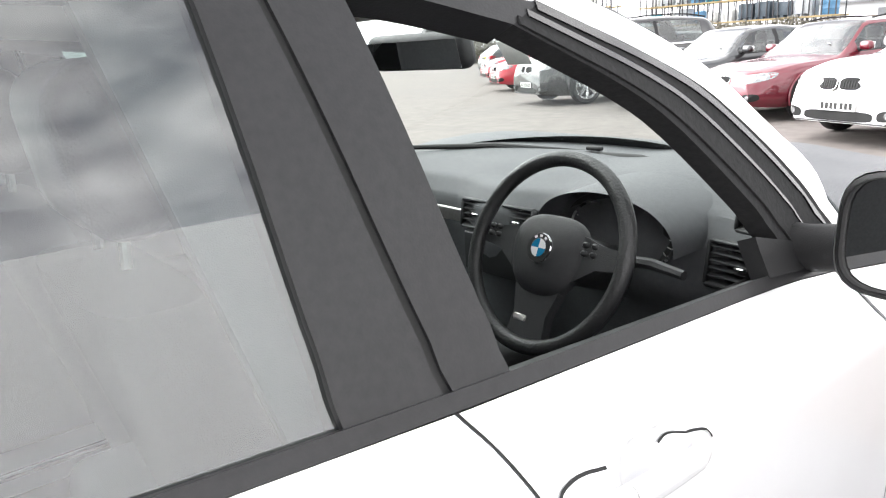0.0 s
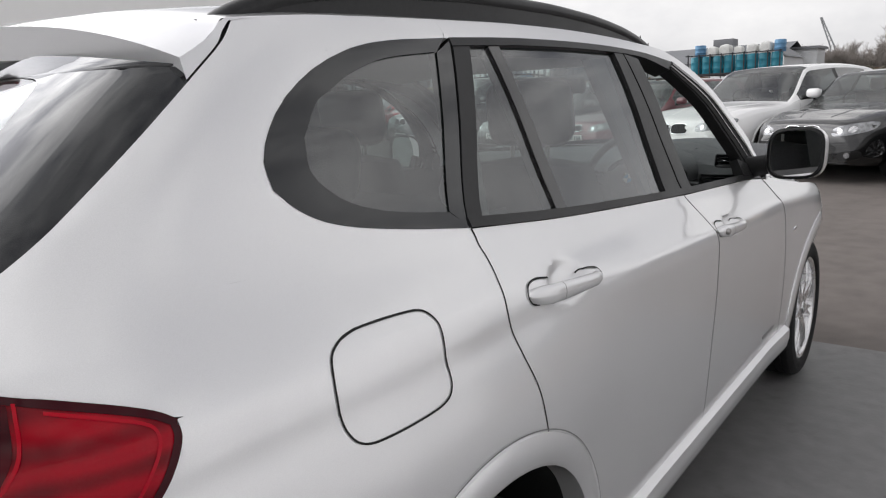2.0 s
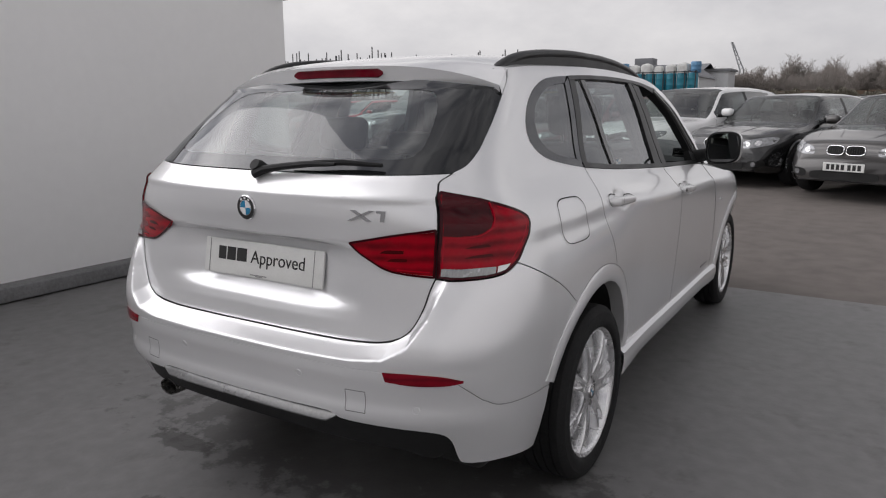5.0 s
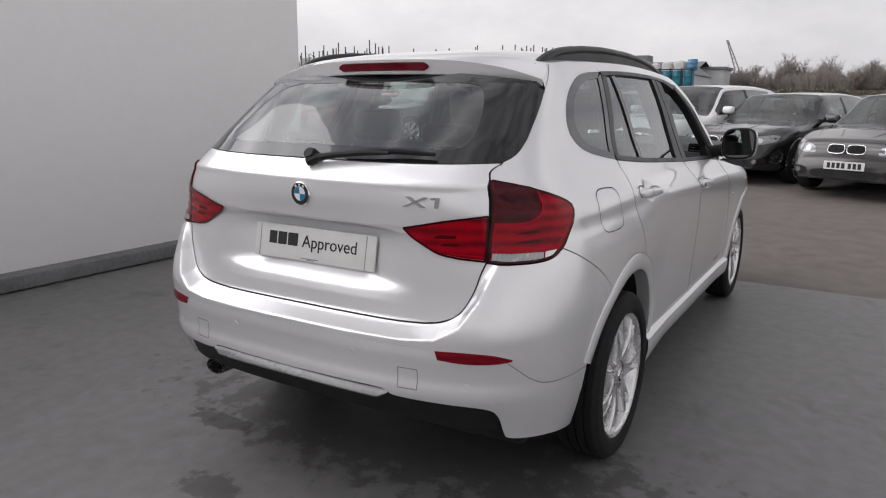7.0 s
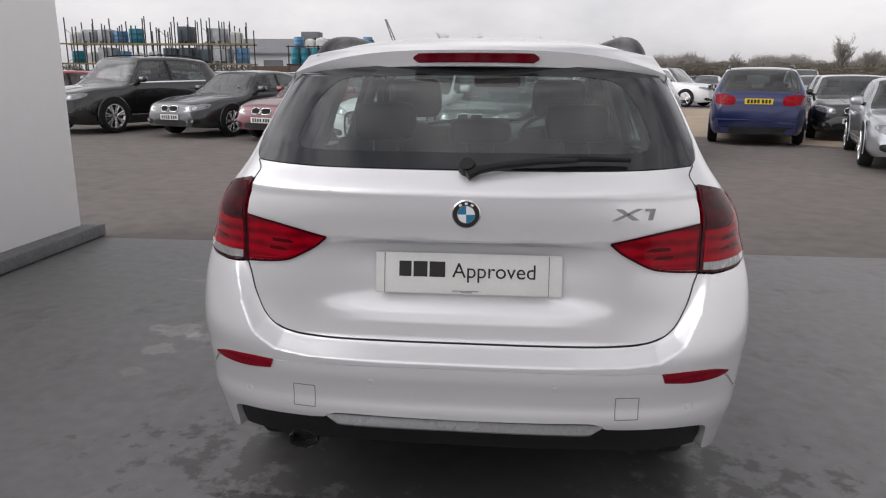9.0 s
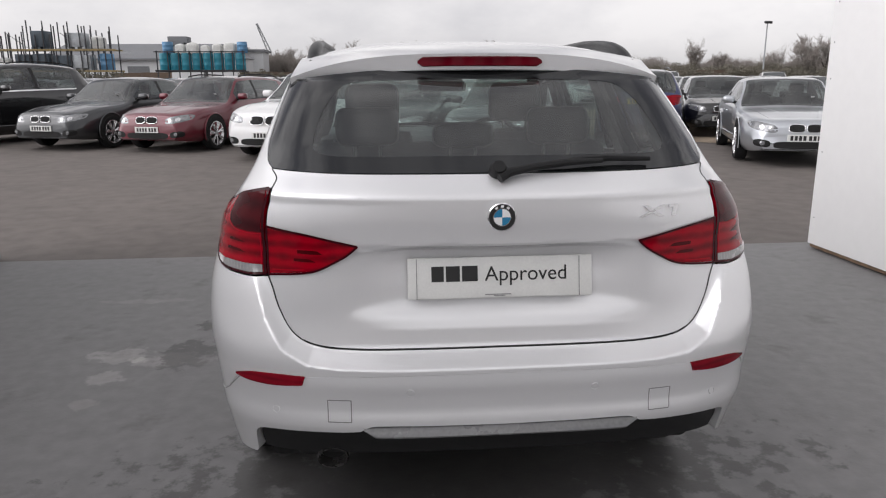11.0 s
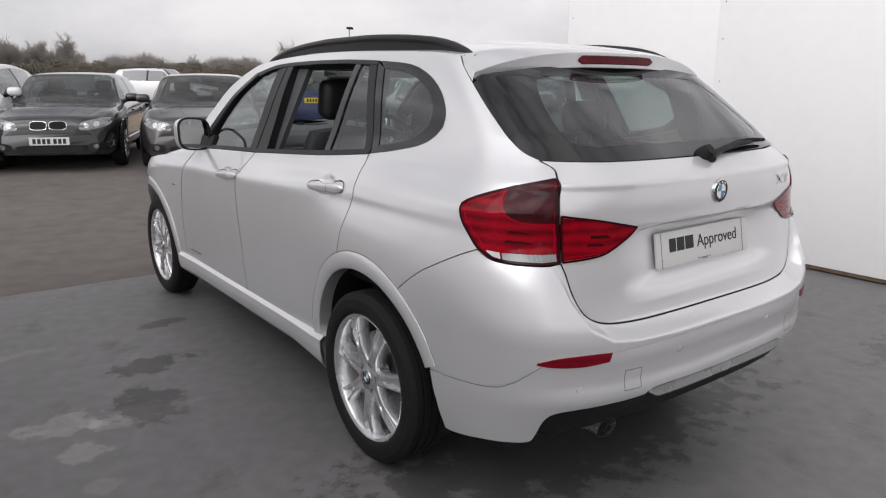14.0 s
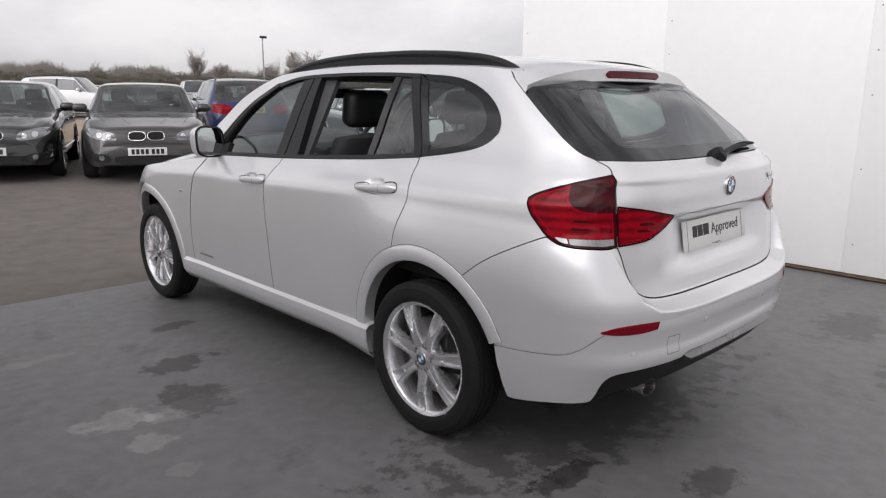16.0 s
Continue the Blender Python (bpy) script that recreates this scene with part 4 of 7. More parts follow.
# high brake lamp in the spoiler
d = Shape()
nb = 24
for i in range(nb + 1):
    k = -1 + 2 * i / nb
    x = .203 * k
    p = roof(.5 + x / 1.2, 0)
    h = .0155 * (1 - max(0, abs(k) - .93) / .07 * .7)
    zc = p[2] - .024
    d.v += [(x, p[1] + .002, zc - h), (x, p[1] - .003, zc - h * .8), (x, p[1] - .003, zc + h * .8), (x, p[1] + .002, zc + h), (x, p[1] + .02, zc)]
for i in range(nb):
    for j in range(5):
        a, b = i * 5 + j, i * 5 + (j + 1) % 5
        d.f.append((a, b, b + 5, a + 5))
d.f += [(4, 3, 2, 1, 0), tuple(nb * 5 + j for j in range(5))]
d.make("high_brake_lamp", lens_mat("deep_red_strip_lens", (0.115, 0.001, 0.008), (0.06, 0.0, 0.004), 0.05), car, "dark red plastic strip lamp")

# tail lamps
LAMPEDGE = mat("black_red_lamp_edge", (0.034, 0.0005, 0.0035), 0.10, spec=0.2)
POCKET = mat("dark_lamp_pocket", (0.058, 0.0, 0.0015), 0.10, spec=0.2)
GUIDE = lens_mat("bright_red_light_guide", (0.36, 0.0, 0.010))
ENDLENS = mat("bright_clear_lens", (0.72, 0.72, 0.72), 0.12, 0.2, var=0.1, scale=40, coat=1.0)
for sg in (1, -1):
    d = Shape()
    LB = [R(.655, .897)] + SS([(.152, .8945), (.217, .900), (.259, .9105)])
    LR = SS([(.259, .9105), (.296, .932), (.334, .966), (.369, 1.002), (.390, 1.035), (.391, 1.050)])
    LT = [R(.639, 1.1355)] + SS([(.242, 1.1145), (.33, 1.0825), (.372, 1.064), (.391, 1.050)])
    LL = [R(.655, .897), R(.658, 1.03), R(.647, 1.097), R(.639, 1.1355)]
    patch(d, LB, LR, LT, LL, 26, 30, off=.004, sign=sg, smooth=True, rim=.04)
    lamp = d.make("tail_lamp", REDLENS, car, "glossy red lamp lens on the rear wing")
    d = Shape()
    ins = [(c_[0] - .0035, c_[1]) for c_ in LR]
    ribbon(d, [(c_[0], c_[1] + .003) for c_ in LB] + [None] + ins[1:] + [None] + [(c_[0], c_[1] - .003) for c_ in LT[::-1]] + [None, R(.650, 1.097), R(.661, 1.03), R(.658, .899)], .0085, .0050, 200, sg, True)
    d.make("lens_edge", LAMPEDGE, lamp, "black-red moulded lens edge")
    d = Shape()
    patch(d, [R(.664, .9005)] + SS([(.155, .8985), (.21, .9035), (.228, .9065)]), SS([(.228, .9065), (.232, .925)]), [R(.664, .9245)] + SS([(.155, .9225), (.21, .9255), (.232, .925)]), [R(.664, .9005), R(.664, .9245)], 24, 4, off=.0066, sign=sg, smooth=True, rim=.005)
    d.make("reversing_lens", CLEARLENS, lamp, "ribbed clear lens strip")
    for k in range(10):
        x_ = .678 + k * .0105
        ribbon(Shape(), [R(x_, .9015), R(x_, .913), R(x_, .9235)], .0014, .0076, 3, sg, True).make("lens_flute", GREYINK, lamp)
    d = Shape()
    patch(d, SS([(.230, .907), (.252, .913)]), SS([(.252, .913), (.268, .925), (.272, .930)]), SS([(.234, .926), (.272, .930)]), SS([(.230, .907), (.234, .926)]), 6, 4, off=.0066, sign=sg, smooth=True, rim=.004)
    d.make("lens_end", ENDLENS, lamp, "bright clear corner of the lens strip")
    d = Shape()
    block_r = SS([(.236, 1.034), (.252, 1.058), (.262, 1.1015)])
    block_b = [R(.664, 1.014)] + SS([(.165, 1.012), (.206, 1.018), (.236, 1.034)])
    patch(d, block_b, block_r, [R(.648, 1.130)] + SS([(.232, 1.1125), (.262, 1.1015)]), [R(.664, 1.014), R(.661, 1.06), R(.648, 1.130)], 16, 14, off=.0056, sign=sg, smooth=True, rim=.004)
    d.make("indicator_lens", DARKRED, lamp, "dark smoked red lens block")
    d = Shape()
    ribbon(d, [(c_[0], c_[1] - .003) for c_ in block_b] + [(c_[0] + .004, c_[1]) for c_ in block_r[1:]], .0034, .0062, 60, sg, True)
    d.make("light_guide", GUIDE, lamp, "bright red light bar")
    d = Shape()
    ribbon(d, SS([(.276, .938), (.312, .970), (.346, 1.004), (.368, 1.036), (.366, 1.052), (.330, 1.070), (.284, 1.088)]), .0036, .0048, 60, sg, True)
    d.make("light_guide", GUIDE, lamp, "bright red light bar")
    d = Shape()
    ribbon(d, [R(.667, .925), R(.667, .97), R(.668, 1.008)], .004, .0056, 14, sg, True)
    d.make("light_guide", GUIDE, lamp, "bright red light bar")
    for z, x0, x1, wd in ((.985, .715, .772, .010), (.957, .715, .780, .011)):
        d = Shape()
        patch(d, [R(x0, z - wd / 2), R((x0 + x1) / 2, z - wd / 2), R(x1, z - wd / 2 + .002)], [R(x1, z - wd / 2 + .002), R(x1 - .006, z + wd / 2)], [R(x0 + .02, z + wd / 2 - .004), R((x0 + x1) / 2, z + wd / 2 - .002), R(x1 - .006, z + wd / 2)], [R(x0, z - wd / 2), R(x0 + .02, z + wd / 2 - .004)], 10, 3, off=.0050, sign=sg, smooth=True, rim=.003)
        d.make("lamp_pocket", POCKET, lamp, "dark bulb pocket")
    d = Shape()
    TB = [R(.396, .983), R(.425, .958), R(.459, .938), R(.512, .912), R(.566, .902), R(.648, .8955)]
    TT = [R(.396, .9865), R(.45, .998), R(.54, 1.017), R(.650, 1.035)]
    patch(d, TB, [TB[-1], R(.651, .96), TT[-1]], TT, [TB[0], TT[0]], 26, 12, off=.004, sign=sg, smooth=True, rim=.06)
    inner = d.make("gate_lamp", REDLENS, car, "glossy red lamp lens on the tailgate")
    d = Shape()
    ribbon(d, [(c_[0], c_[1] + .002) for c_ in TB] + [None, R(.648, .96), R(.647, 1.033), None] + [(c_[0], c_[1] - .002) for c_ in TT[::-1]], .0065, .0050, 140, sg, True)
    d.make("lens_edge", LAMPEDGE, inner, "black-red moulded lens edge")
    for z, x0, x1, wd in ((.966, .49, .565, .012), (.943, .51, .575, .010)):
        d = Shape()
        patch(d, [R(x0, z - wd / 2), R((x0 + x1) / 2, z - wd / 2), R(x1, z - wd / 2 + .002)], [R(x1, z - wd / 2 + .002), R(x1, z + wd / 2)], [R(x0 + .016, z + wd / 2 - .002), R((x0 + x1) / 2, z + wd / 2), R(x1, z + wd / 2)], [R(x0, z - wd / 2), R(x0 + .016, z + wd / 2 - .002)], 10, 3, off=.0050, sign=sg, smooth=True, rim=.003)
        d.make("lamp_pocket", POCKET, inner, "dark bulb pocket")
    d = Shape()
    ribbon(d, [R(.545, .916), R(.59, .914), R(.636, .913)], .004, .0056, 10, sg, True)
    d.make("light_guide", GUIDE, inner, "bright red light bar")
    # reflector, sensors and towing-eye cover in the bumper
    d = Shape()
    patch(d, [R(.556, .607), R(.64, .600), R(.72, .603), R(.757, .611)], [R(.757, .611), R(.758, .616)], [R(.546, .636), R(.63, .638), R(.71, .632), R(.758, .616)], [R(.556, .607), R(.546, .636)], 20, 4, off=.003, sign=sg, rim=.012)
    d.make("bumper_reflector", REFLECTOR, car, "red reflector strip")
    for x, z in ((.638, .525), (.26, .588)):
        p = surf(R(x, z)[0], z, .001)
        q = surf(R(x, z)[0], z, 1.0)
        n_ = (q - p).normalized()
        m = Matrix.Translation((sg * p.x, p.y, p.z)) @ Vector((sg * n_.x, n_.y, n_.z)).to_track_quat("X", "Z").to_matrix().to_4x4()
        Shape().lathe([(0.0, .0004), (.0092, .0004), (.0096, -.0004), (.0100, -.0015), (.0110, -.0015), (.0113, .0002), (.0118, -.006)], 20, m).make("parking_sensor", WHITE, car)
    d = Shape()
    C = [R(.425, .500), R(.490, .500), R(.490, .565), R(.425, .565)]
    for k in range(4):
        ribbon(d, [C[k], ((C[k][0] + C[(k + 1) % 4][0]) / 2, (C[k][1] + C[(k + 1) % 4][1]) / 2), C[(k + 1) % 4]], .0028, .0006, 8, sg)
    d.make("towing_eye_joint", GREYINK, car, "fine square cover joint")

# number board
pl = pose(.006, .083, .881, -10, 0, 0)
d = Shape()
d.rbox((.532, .010, .118), .004, pl, 2)
board = d.make("number_board", PLATEWHITE, car, "white dealer board in a clear frame")


def flat_bar(shape, x0, x1, z0, z1, m, y=-.0062):
    shape.box((x0, y, z0), (x1, y + .0014, z1), m)


for x in (-.240, .228):
    d = Shape()
    flat_bar(d, x - .001, x + .001, -.058, .056, pl)
    d.make("frame_line", GREYINK, board, "grey frame line")
d = Shape()
for x0, x1 in ((-.198, -.163), (-.157, -.117), (-.111, -.066)):
    flat_bar(d, x0, x1, -.010, .034, pl)
d.make("print_block", INK, board, "black printed blocks")
d = Shape()
for x0, x1, z in ((-.045, .03, -.0505), (-.02, .012, -.0545)):
    flat_bar(d, x0, x1, z, z + .0028, pl)
d.make("small_print", GREYINK, board, "tiny grey print")


def lettering(text, size, m, material, parent, name, width=None):
    cu = bpy.data.curves.new(name, "FONT")
    cu.body, cu.size, cu.align_x, cu.extrude = text, size, "LEFT", .0006
    tmp = bpy.data.objects.new(name, cu)
    me = bpy.data.meshes.new_from_object(tmp)
    bpy.data.objects.remove(tmp)
    k = 1.0
    if width:
        xs = [v.co.x for v in me.vertices]
        k = width / (max(xs) - min(xs))
    for v in me.vertices:
        v.co = m @ Vector((v.co.x * k, -v.co.z, v.co.y))
    me.materials.append(material)
    ob = new(name, me)
    ob.parent = parent
    return ob


lettering("Approved", .060, pl @ Matrix.Translation((-.046, -.0058, -.010)), INK, board, "lettering", .236)

# round badges
def roundel(m, r, parent):
    """A round two-colour badge facing -y of its own frame."""
    base = Shape().lathe([(0, -.004), (r * .93, -.004), (r, -.001), (r, .004)], 40, m, axis="Y").make("round_badge", CHROME, parent, "round badge with chrome rim")
    Shape().lathe([(0, -.0046), (r * .91, -.0046), (r * .91, -.002)], 40, m, axis="Y").make("badge_ring", INK, base)
    Shape().lathe([(r * .58, -.0042), (r * .59, -.0052), (r * .62, -.0052), (r * .63, -.0042)], 40, m, axis="Y").make("badge_inner_rim", CHROME, base)
    for q in range(4):
        s_ = Shape()
        pts = [(0, -.0050, 0)] + [(r * .58 * math.cos(radians(q * 90 + a)), -.0050, r * .58 * math.sin(radians(q * 90 + a))) for a in range(0, 91, 9)]
        s_.v = [tuple(m @ Vector(p)) for p in pts]
        s_.f = [tuple(range(len(pts)))]
        s_.make("badge_quarter", BADGEBLUE if q in (1, 3) else BADGEWHITE, base)
    s_ = Shape()
    for a in (58, 90, 122):
        s_.box((-r * .10, -.0052, r * .68), (r * .10, -.0046, r * .84), m @ pose(0, 0, 0, 0, -(a - 90), 0))
    s_.make("badge_mark", BADGEWHITE, base)
    return base


roundel(pose(0, .036, 1.0635, 2, 0, 0), .040, tailgate)
# chrome model mark: slanting bars
d = Shape()
p = surf(R(.45, 1.067)[0], 1.067)
m = pose(p.x, p.y - .004, 1.067, 2, 0, 12)
d.prism([(-.058, -.016), (-.042, -.016), (.030, .016), (.012, .016)], .006, m)
d.prism([(-.048, .016), (-.030, .016), (.022, -.016), (.002, -.016)], .006, m)
d.prism([(.036, .016), (.036, .009), (.050, .009), (.046, -.016), (.060, -.016), (.066, .016)], .006, m)
d.make("model_mark", CHROME, tailgate, "small chrome bars")
# rear wiper
d = Shape()
d.lathe([(0, -.045), (.018, -.045), (.024, -.03), (.026, 0)], 20, pose(-.002, .118, 1.172, -35, 0, 0), axis="Y")
wiper = d.make("rear_wiper", PLASTIC, car, "black plastic wiper")
d = Shape()
arm = [(-.002, .075, 1.165), (.03, .088, 1.180), (.10, .100, 1.192), (.20, .112, 1.203), (.30, .118, 1.205)]
d.tube(arm, [.014, .013, .011, .010, .006], 8)
d.make("wiper_arm", PLASTIC, wiper)
d = Shape()
d.tube([(.12, .120, 1.192), (.22, .124, 1.206), (.32, .136, 1.210), (.45, .152, 1.205)], [.005, .009, .009, .006], 8)
d.make("wiper_blade", RUBBER, wiper)
# exhaust
d = Shape()
ex = pose(-.487, .050, .352) @ Matrix.Diagonal((1.05, 1, .72, 1))
d.lathe([(.030, .30), (.036, .02), (.042, 0), (.044, .006), (.044, .06), (.040, .30)], 28, ex, axis="Y")
d.make("exhaust_tip", mat("sooty_steel", (0.26, 0.25, 0.24), 0.30, 0.9, var=0.4, scale=20), car, "sooty oval steel exhaust tip")
Shape().lathe([(0, .05), (.036, .05), (.036, .03)], 20, ex, axis="Y").make("exhaust_bore", UNDER, car)

# underbody, floor of the cabin, inner luggage sides
d = Shape()
d.rbox((1.42, 3.9, .10), .03, pose(0, 2.25, .275))
d.rbox((1.25, .45, .16), .05, pose(0, .40, .36))
d.rbox((.10, .9, .10), .03, pose(.30, .95, .22))
d.make("underbody", UNDER, car)
for cy in (WHEEL_R, WHEEL_F):
    Shape().tube([(-.72, cy, WHEEL_Z - .02), (.72, cy, WHEEL_Z - .02)], .035, 10).make("axle", UNDER, car)

# windows
A_IN = [(2.74, 1.056), (2.725, 1.11), (2.645, 1.205), (2.50, 1.325), (2.28, 1.434)]
BELT_UP = [(1.03, 1.146), (1.2, 1.1295), (1.42, 1.111), (2.0, 1.076), (2.36, 1.060), (2.70, 1.045), (2.85, 1.031)]
for sg in (1, -1):
    right = sg > 0
    d = Shape()
    patch(d, SS(BELT_UP), [S(2.85, 1.031), S(2.84, 1.049)], SS([(y, z + .018) for y, z in BELT_UP]), [S(1.03, 1.146), S(1.03, 1.164)], 50, 3, off=.004, sign=sg, rim=.035, gap=0)
    d.make("belt_trim", SATIN, car, "satin black window sill trim")
    d = Shape()
    up = [(1.165, 1.4895), (1.30, 1.495), (1.45, 1.499), (1.78, 1.499), (2.10, 1.486)] + [(2.335, 1.459) if right else (2.304, 1.450)]
    patch(d, SS([(y, z - .016) for y, z in up[:-1]] + [(2.28, 1.434)]), [S(2.28, 1.434), S(*up[-1])], SS(up), [S(1.165, 1.4735), S(1.165, 1.4895)], 40, 3, off=.003, sign=sg, rim=.05, gap=0)
    d.make("window_frame_trim", SATIN, car, "satin black upper window frame")
    d = Shape()
    AO = [(2.945, 1.033), (2.872, 1.150), (2.772, 1.247), (2.612, 1.353), (2.335, 1.459)] if right else [(2.88, 1.035), (2.793, 1.150), (2.692, 1.243), (2.542, 1.341), (2.304, 1.450)]
    patch(d, SS(A_IN), [S(2.28, 1.434), S(*AO[-1])], SS(AO), [S(2.74, 1.056), S(*AO[0])], 30, 4, off=.002, sign=sg, rim=.035, gap=0)
    frame_trim = d.make("pillar_frame_trim", RUBBER, car, "black rubber-faced door frame")
    for k_, wd, off, nm, mt in ((.16, .010, .006, "inner_seal", RUBBER), (.52, .008, .0045, "frame_lip", BLACKGLOSS), (.86, .012, .005, "outer_lip", BLACKGLOSS)):
        mid_ = [(a_[0] + (b_[0] - a_[0]) * k_, a_[1] + (b_[1] - a_[1]) * k_) for a_, b_ in zip(A_IN, AO)]
        patch(Shape(), SS([(y_, z_ - wd / 2) for y_, z_ in mid_]), SS([(mid_[-1][0], mid_[-1][1] - wd / 2), (mid_[-1][0], mid_[-1][1] + wd / 2)]), SS([(y_, z_ + wd / 2) for y_, z_ in mid_]), SS([(mid_[0][0], mid_[0][1] - wd / 2), (mid_[0][0], mid_[0][1] + wd / 2)]), 40, 2, off=off, sign=sg, rim=.005, gap=0).make(nm, mt, frame_trim)
    d = Shape()
    patch(d, SS([(1.942, 1.082), (2.059, 1.075)]), SS([(2.059, 1.075), (1.968, 1.480)]), SS([(1.91, 1.481), (1.968, 1.480)]), SS([(1.942, 1.082), (1.91, 1.481)]), 4, 16, off=.001, sign=sg, rim=.04)
    d.make("centre_pillar_trim", SATIN, rear_door, "satin black pillar trim")
    d = Shape()
    patch(d, SS([(2.066, 1.075), (2.146, 1.071)]), SS([(2.146, 1.071), (2.065, 1.466)]), SS([(1.974, 1.480), (2.065, 1.466)]), SS([(2.066, 1.075), (1.974, 1.480)]), 4, 16, off=.001, sign=sg, rim=.06)
    d.make("centre_pillar_trim", SATIN, front_door, "satin black pillar trim")
    for line in ([(2.059, 1.08), (1.971, 1.485)], [(1.0235, 1.146), (1.1635, 1.474)]):
        ribbon(Shape(), SS(line), .016, -.004, 14, sg).make("pillar_gap", UNDER, car)
    d = Shape()
    patch(d, SS([(1.024, 1.148), (1.072, 1.146)]), SS([(1.072, 1.146), (1.228, 1.478)]), SS([(1.170, 1.482), (1.228, 1.478)]), SS([(1.024, 1.148), (1.170, 1.482)]), 4, 16, off=.001, sign=sg, rim=.04)
    d.make("rear_pillar_trim", SATIN, rear_door, "satin black pillar trim")
    d = Shape()
    patch(d, SS([(1.342, 1.122), (1.390, 1.118)]), SS([(1.390, 1.118), (1.335, 1.484)]), SS([(1.290, 1.484), (1.335, 1.484)]), SS([(1.342, 1.122), (1.290, 1.484)]), 4, 16, off=.000, sign=sg, rim=.03)
    d.make("window_divider", BLACKGLOSS, rear_door, "black glass divider bar")
    d = Shape()
    ringin = [(.990, 1.179), (.862, 1.199), (.768, 1.227), (.712, 1.280), (.735, 1.344), (.782, 1.386), (.93, 1.441), (1.108, 1.461)]
    patch(d, SS(ringin), [S(1.108, 1.461), S(1.152, 1.489)], SS(QWIN), [S(.990, 1.179), S(1.03, 1.146)], 44, 5, off=.001, sign=sg, rim=.0, gap=0)
    patch(d, SS([(.990, 1.179), (1.023, 1.148)]), SS([(1.023, 1.148), (1.167, 1.487)]), SS([(1.108, 1.461), (1.167, 1.487)]), SS([(.990, 1.179), (1.108, 1.461)]), 4, 16, off=.001, sign=sg, rim=.0)
    qb = d.make("quarter_window_border", SMOKE, car, "black enamel border")
    d = Shape()
    patch(d, SS([(.700, 1.262), (.765, 1.213), (.86, 1.190), (1.0, 1.168)]), SS([(1.0, 1.168), (1.12, 1.470)]), SS([(.745, 1.372), (.83, 1.418), (.94, 1.450), (1.12, 1.470)]), SS([(.700, 1.262), (.690, 1.30), (.710, 1.342), (.745, 1.372)]), 12, 12, off=-.002, sign=sg, rim=0, gap=0)
    d.make("quarter_window", QUARTERPANE, car, "tinted glass")
    d = Shape()
    patch(d, SS([(1.07, 1.15), (1.35, 1.13)]), SS([(1.35, 1.13), (1.30, 1.49)]), SS([(1.215, 1.49), (1.30, 1.49)]), SS([(1.07, 1.15), (1.215, 1.49)]), 8, 12, off=-.006, sign=sg, rim=0, gap=0)
    d.make("fixed_window", PANE, rear_door, "tinted glass")
    if right:
        d = Shape()
        patch(d, SS([(1.38, 1.12), (1.95, 1.09)]), SS([(1.95, 1.09), (1.92, 1.49)]), SS([(1.325, 1.49), (1.92, 1.49)]), SS([(1.38, 1.12), (1.325, 1.49)]), 12, 12, off=-.008, sign=sg, rim=0, gap=0)
        d.make("rear_door_window", PANE, rear_door, "closed tinted glass")
    else:
        d = Shape()
        patch(d, SS([(2.13, 1.085), (2.70, 1.055)]), SS([(2.70, 1.055), (2.60, 1.20), (2.46, 1.315), (2.27, 1.425)]), SS([(2.055, 1.475), (2.27, 1.425)]), SS([(2.13, 1.085), (2.055, 1.475)]), 12, 12, off=-.008, sign=sg, rim=0, gap=0)
        d.make("front_door_window", PANE, front_door, "closed clear glass")
    # sail plate, mirror
    mx, my, mz = (.932 if right else -.850), 2.72, 1.138 if right else 1.125
    d = Shape()
    patch(d, SS([(2.66, 1.060), (2.84, 1.045)]), SS([(2.84, 1.045), (2.80, 1.085)]), SS([(2.66, 1.12), (2.80, 1.085)]), SS([(2.66, 1.060), (2.66, 1.12)]), 8, 6, off=.006, sign=sg, rim=.03, gap=0)
    d.tube([(sg * .72, 2.80, 1.072), (sg * .78, 2.79, 1.082), (mx - sg * .075, 2.775, 1.10)], [.045, .038, .035], 12)
    mount = d.make("mirror_mount", PLASTIC, car, "black mirror mount")
    d, e = Shape(), Shape()

    def mirror_pt(a, k, s_):
        """a turns round the housing, k runs from the glass to the nose."""
        c, si = math.cos(a), math.sin(a)
        n_ = 3.6
        rr = 1 / (abs(c) ** n_ + abs(si) ** n_) ** (1 / n_)
        w, h = .096 * s_, .090 * s_
        taper = math.sqrt(max(0, 1 - max(0.0, k) ** 2.6))
        xx = c * rr * w * taper
        zz = si * rr * h * taper + .006 * c
        yy = k * .125
        return Vector((sg * xx, yy, zz))
    turn_m = pose(mx, my, mz, -2.5, 0, -8 * sg)
    d.grid(lambda u, v: turn_m @ mirror_pt(u * 2 * math.pi, .0 + v * 1.0, 1.0), 40, 14, closed=True)
    d.make("mirror_cap", WHITE, mount, "pearl white mirror cap")
    e.grid(lambda u, v: turn_m @ mirror_pt(u * 2 * math.pi, -.06 + v * .10, .975 - .09 * max(0, .5 - v) / .5), 40, 6, closed=True)
    e.grid(lambda u, v: turn_m @ (mirror_pt(u * 2 * math.pi, -.06, .906 - v * .02) + Vector((0, .012 * v, 0))), 40, 2, closed=True)
    e.make("mirror_rim", PLASTIC, mount, "black mirror surround")
    e = Shape()
    e.v = [tuple(turn_m @ (mirror_pt(i / 40 * 2 * math.pi, -.06, .89) + Vector((0, .010, 0)))) for i in range(40)]
    e.f = [tuple(range(40))]
    e.make("mirror_glass", MIRROR, mount, "mirror glass")
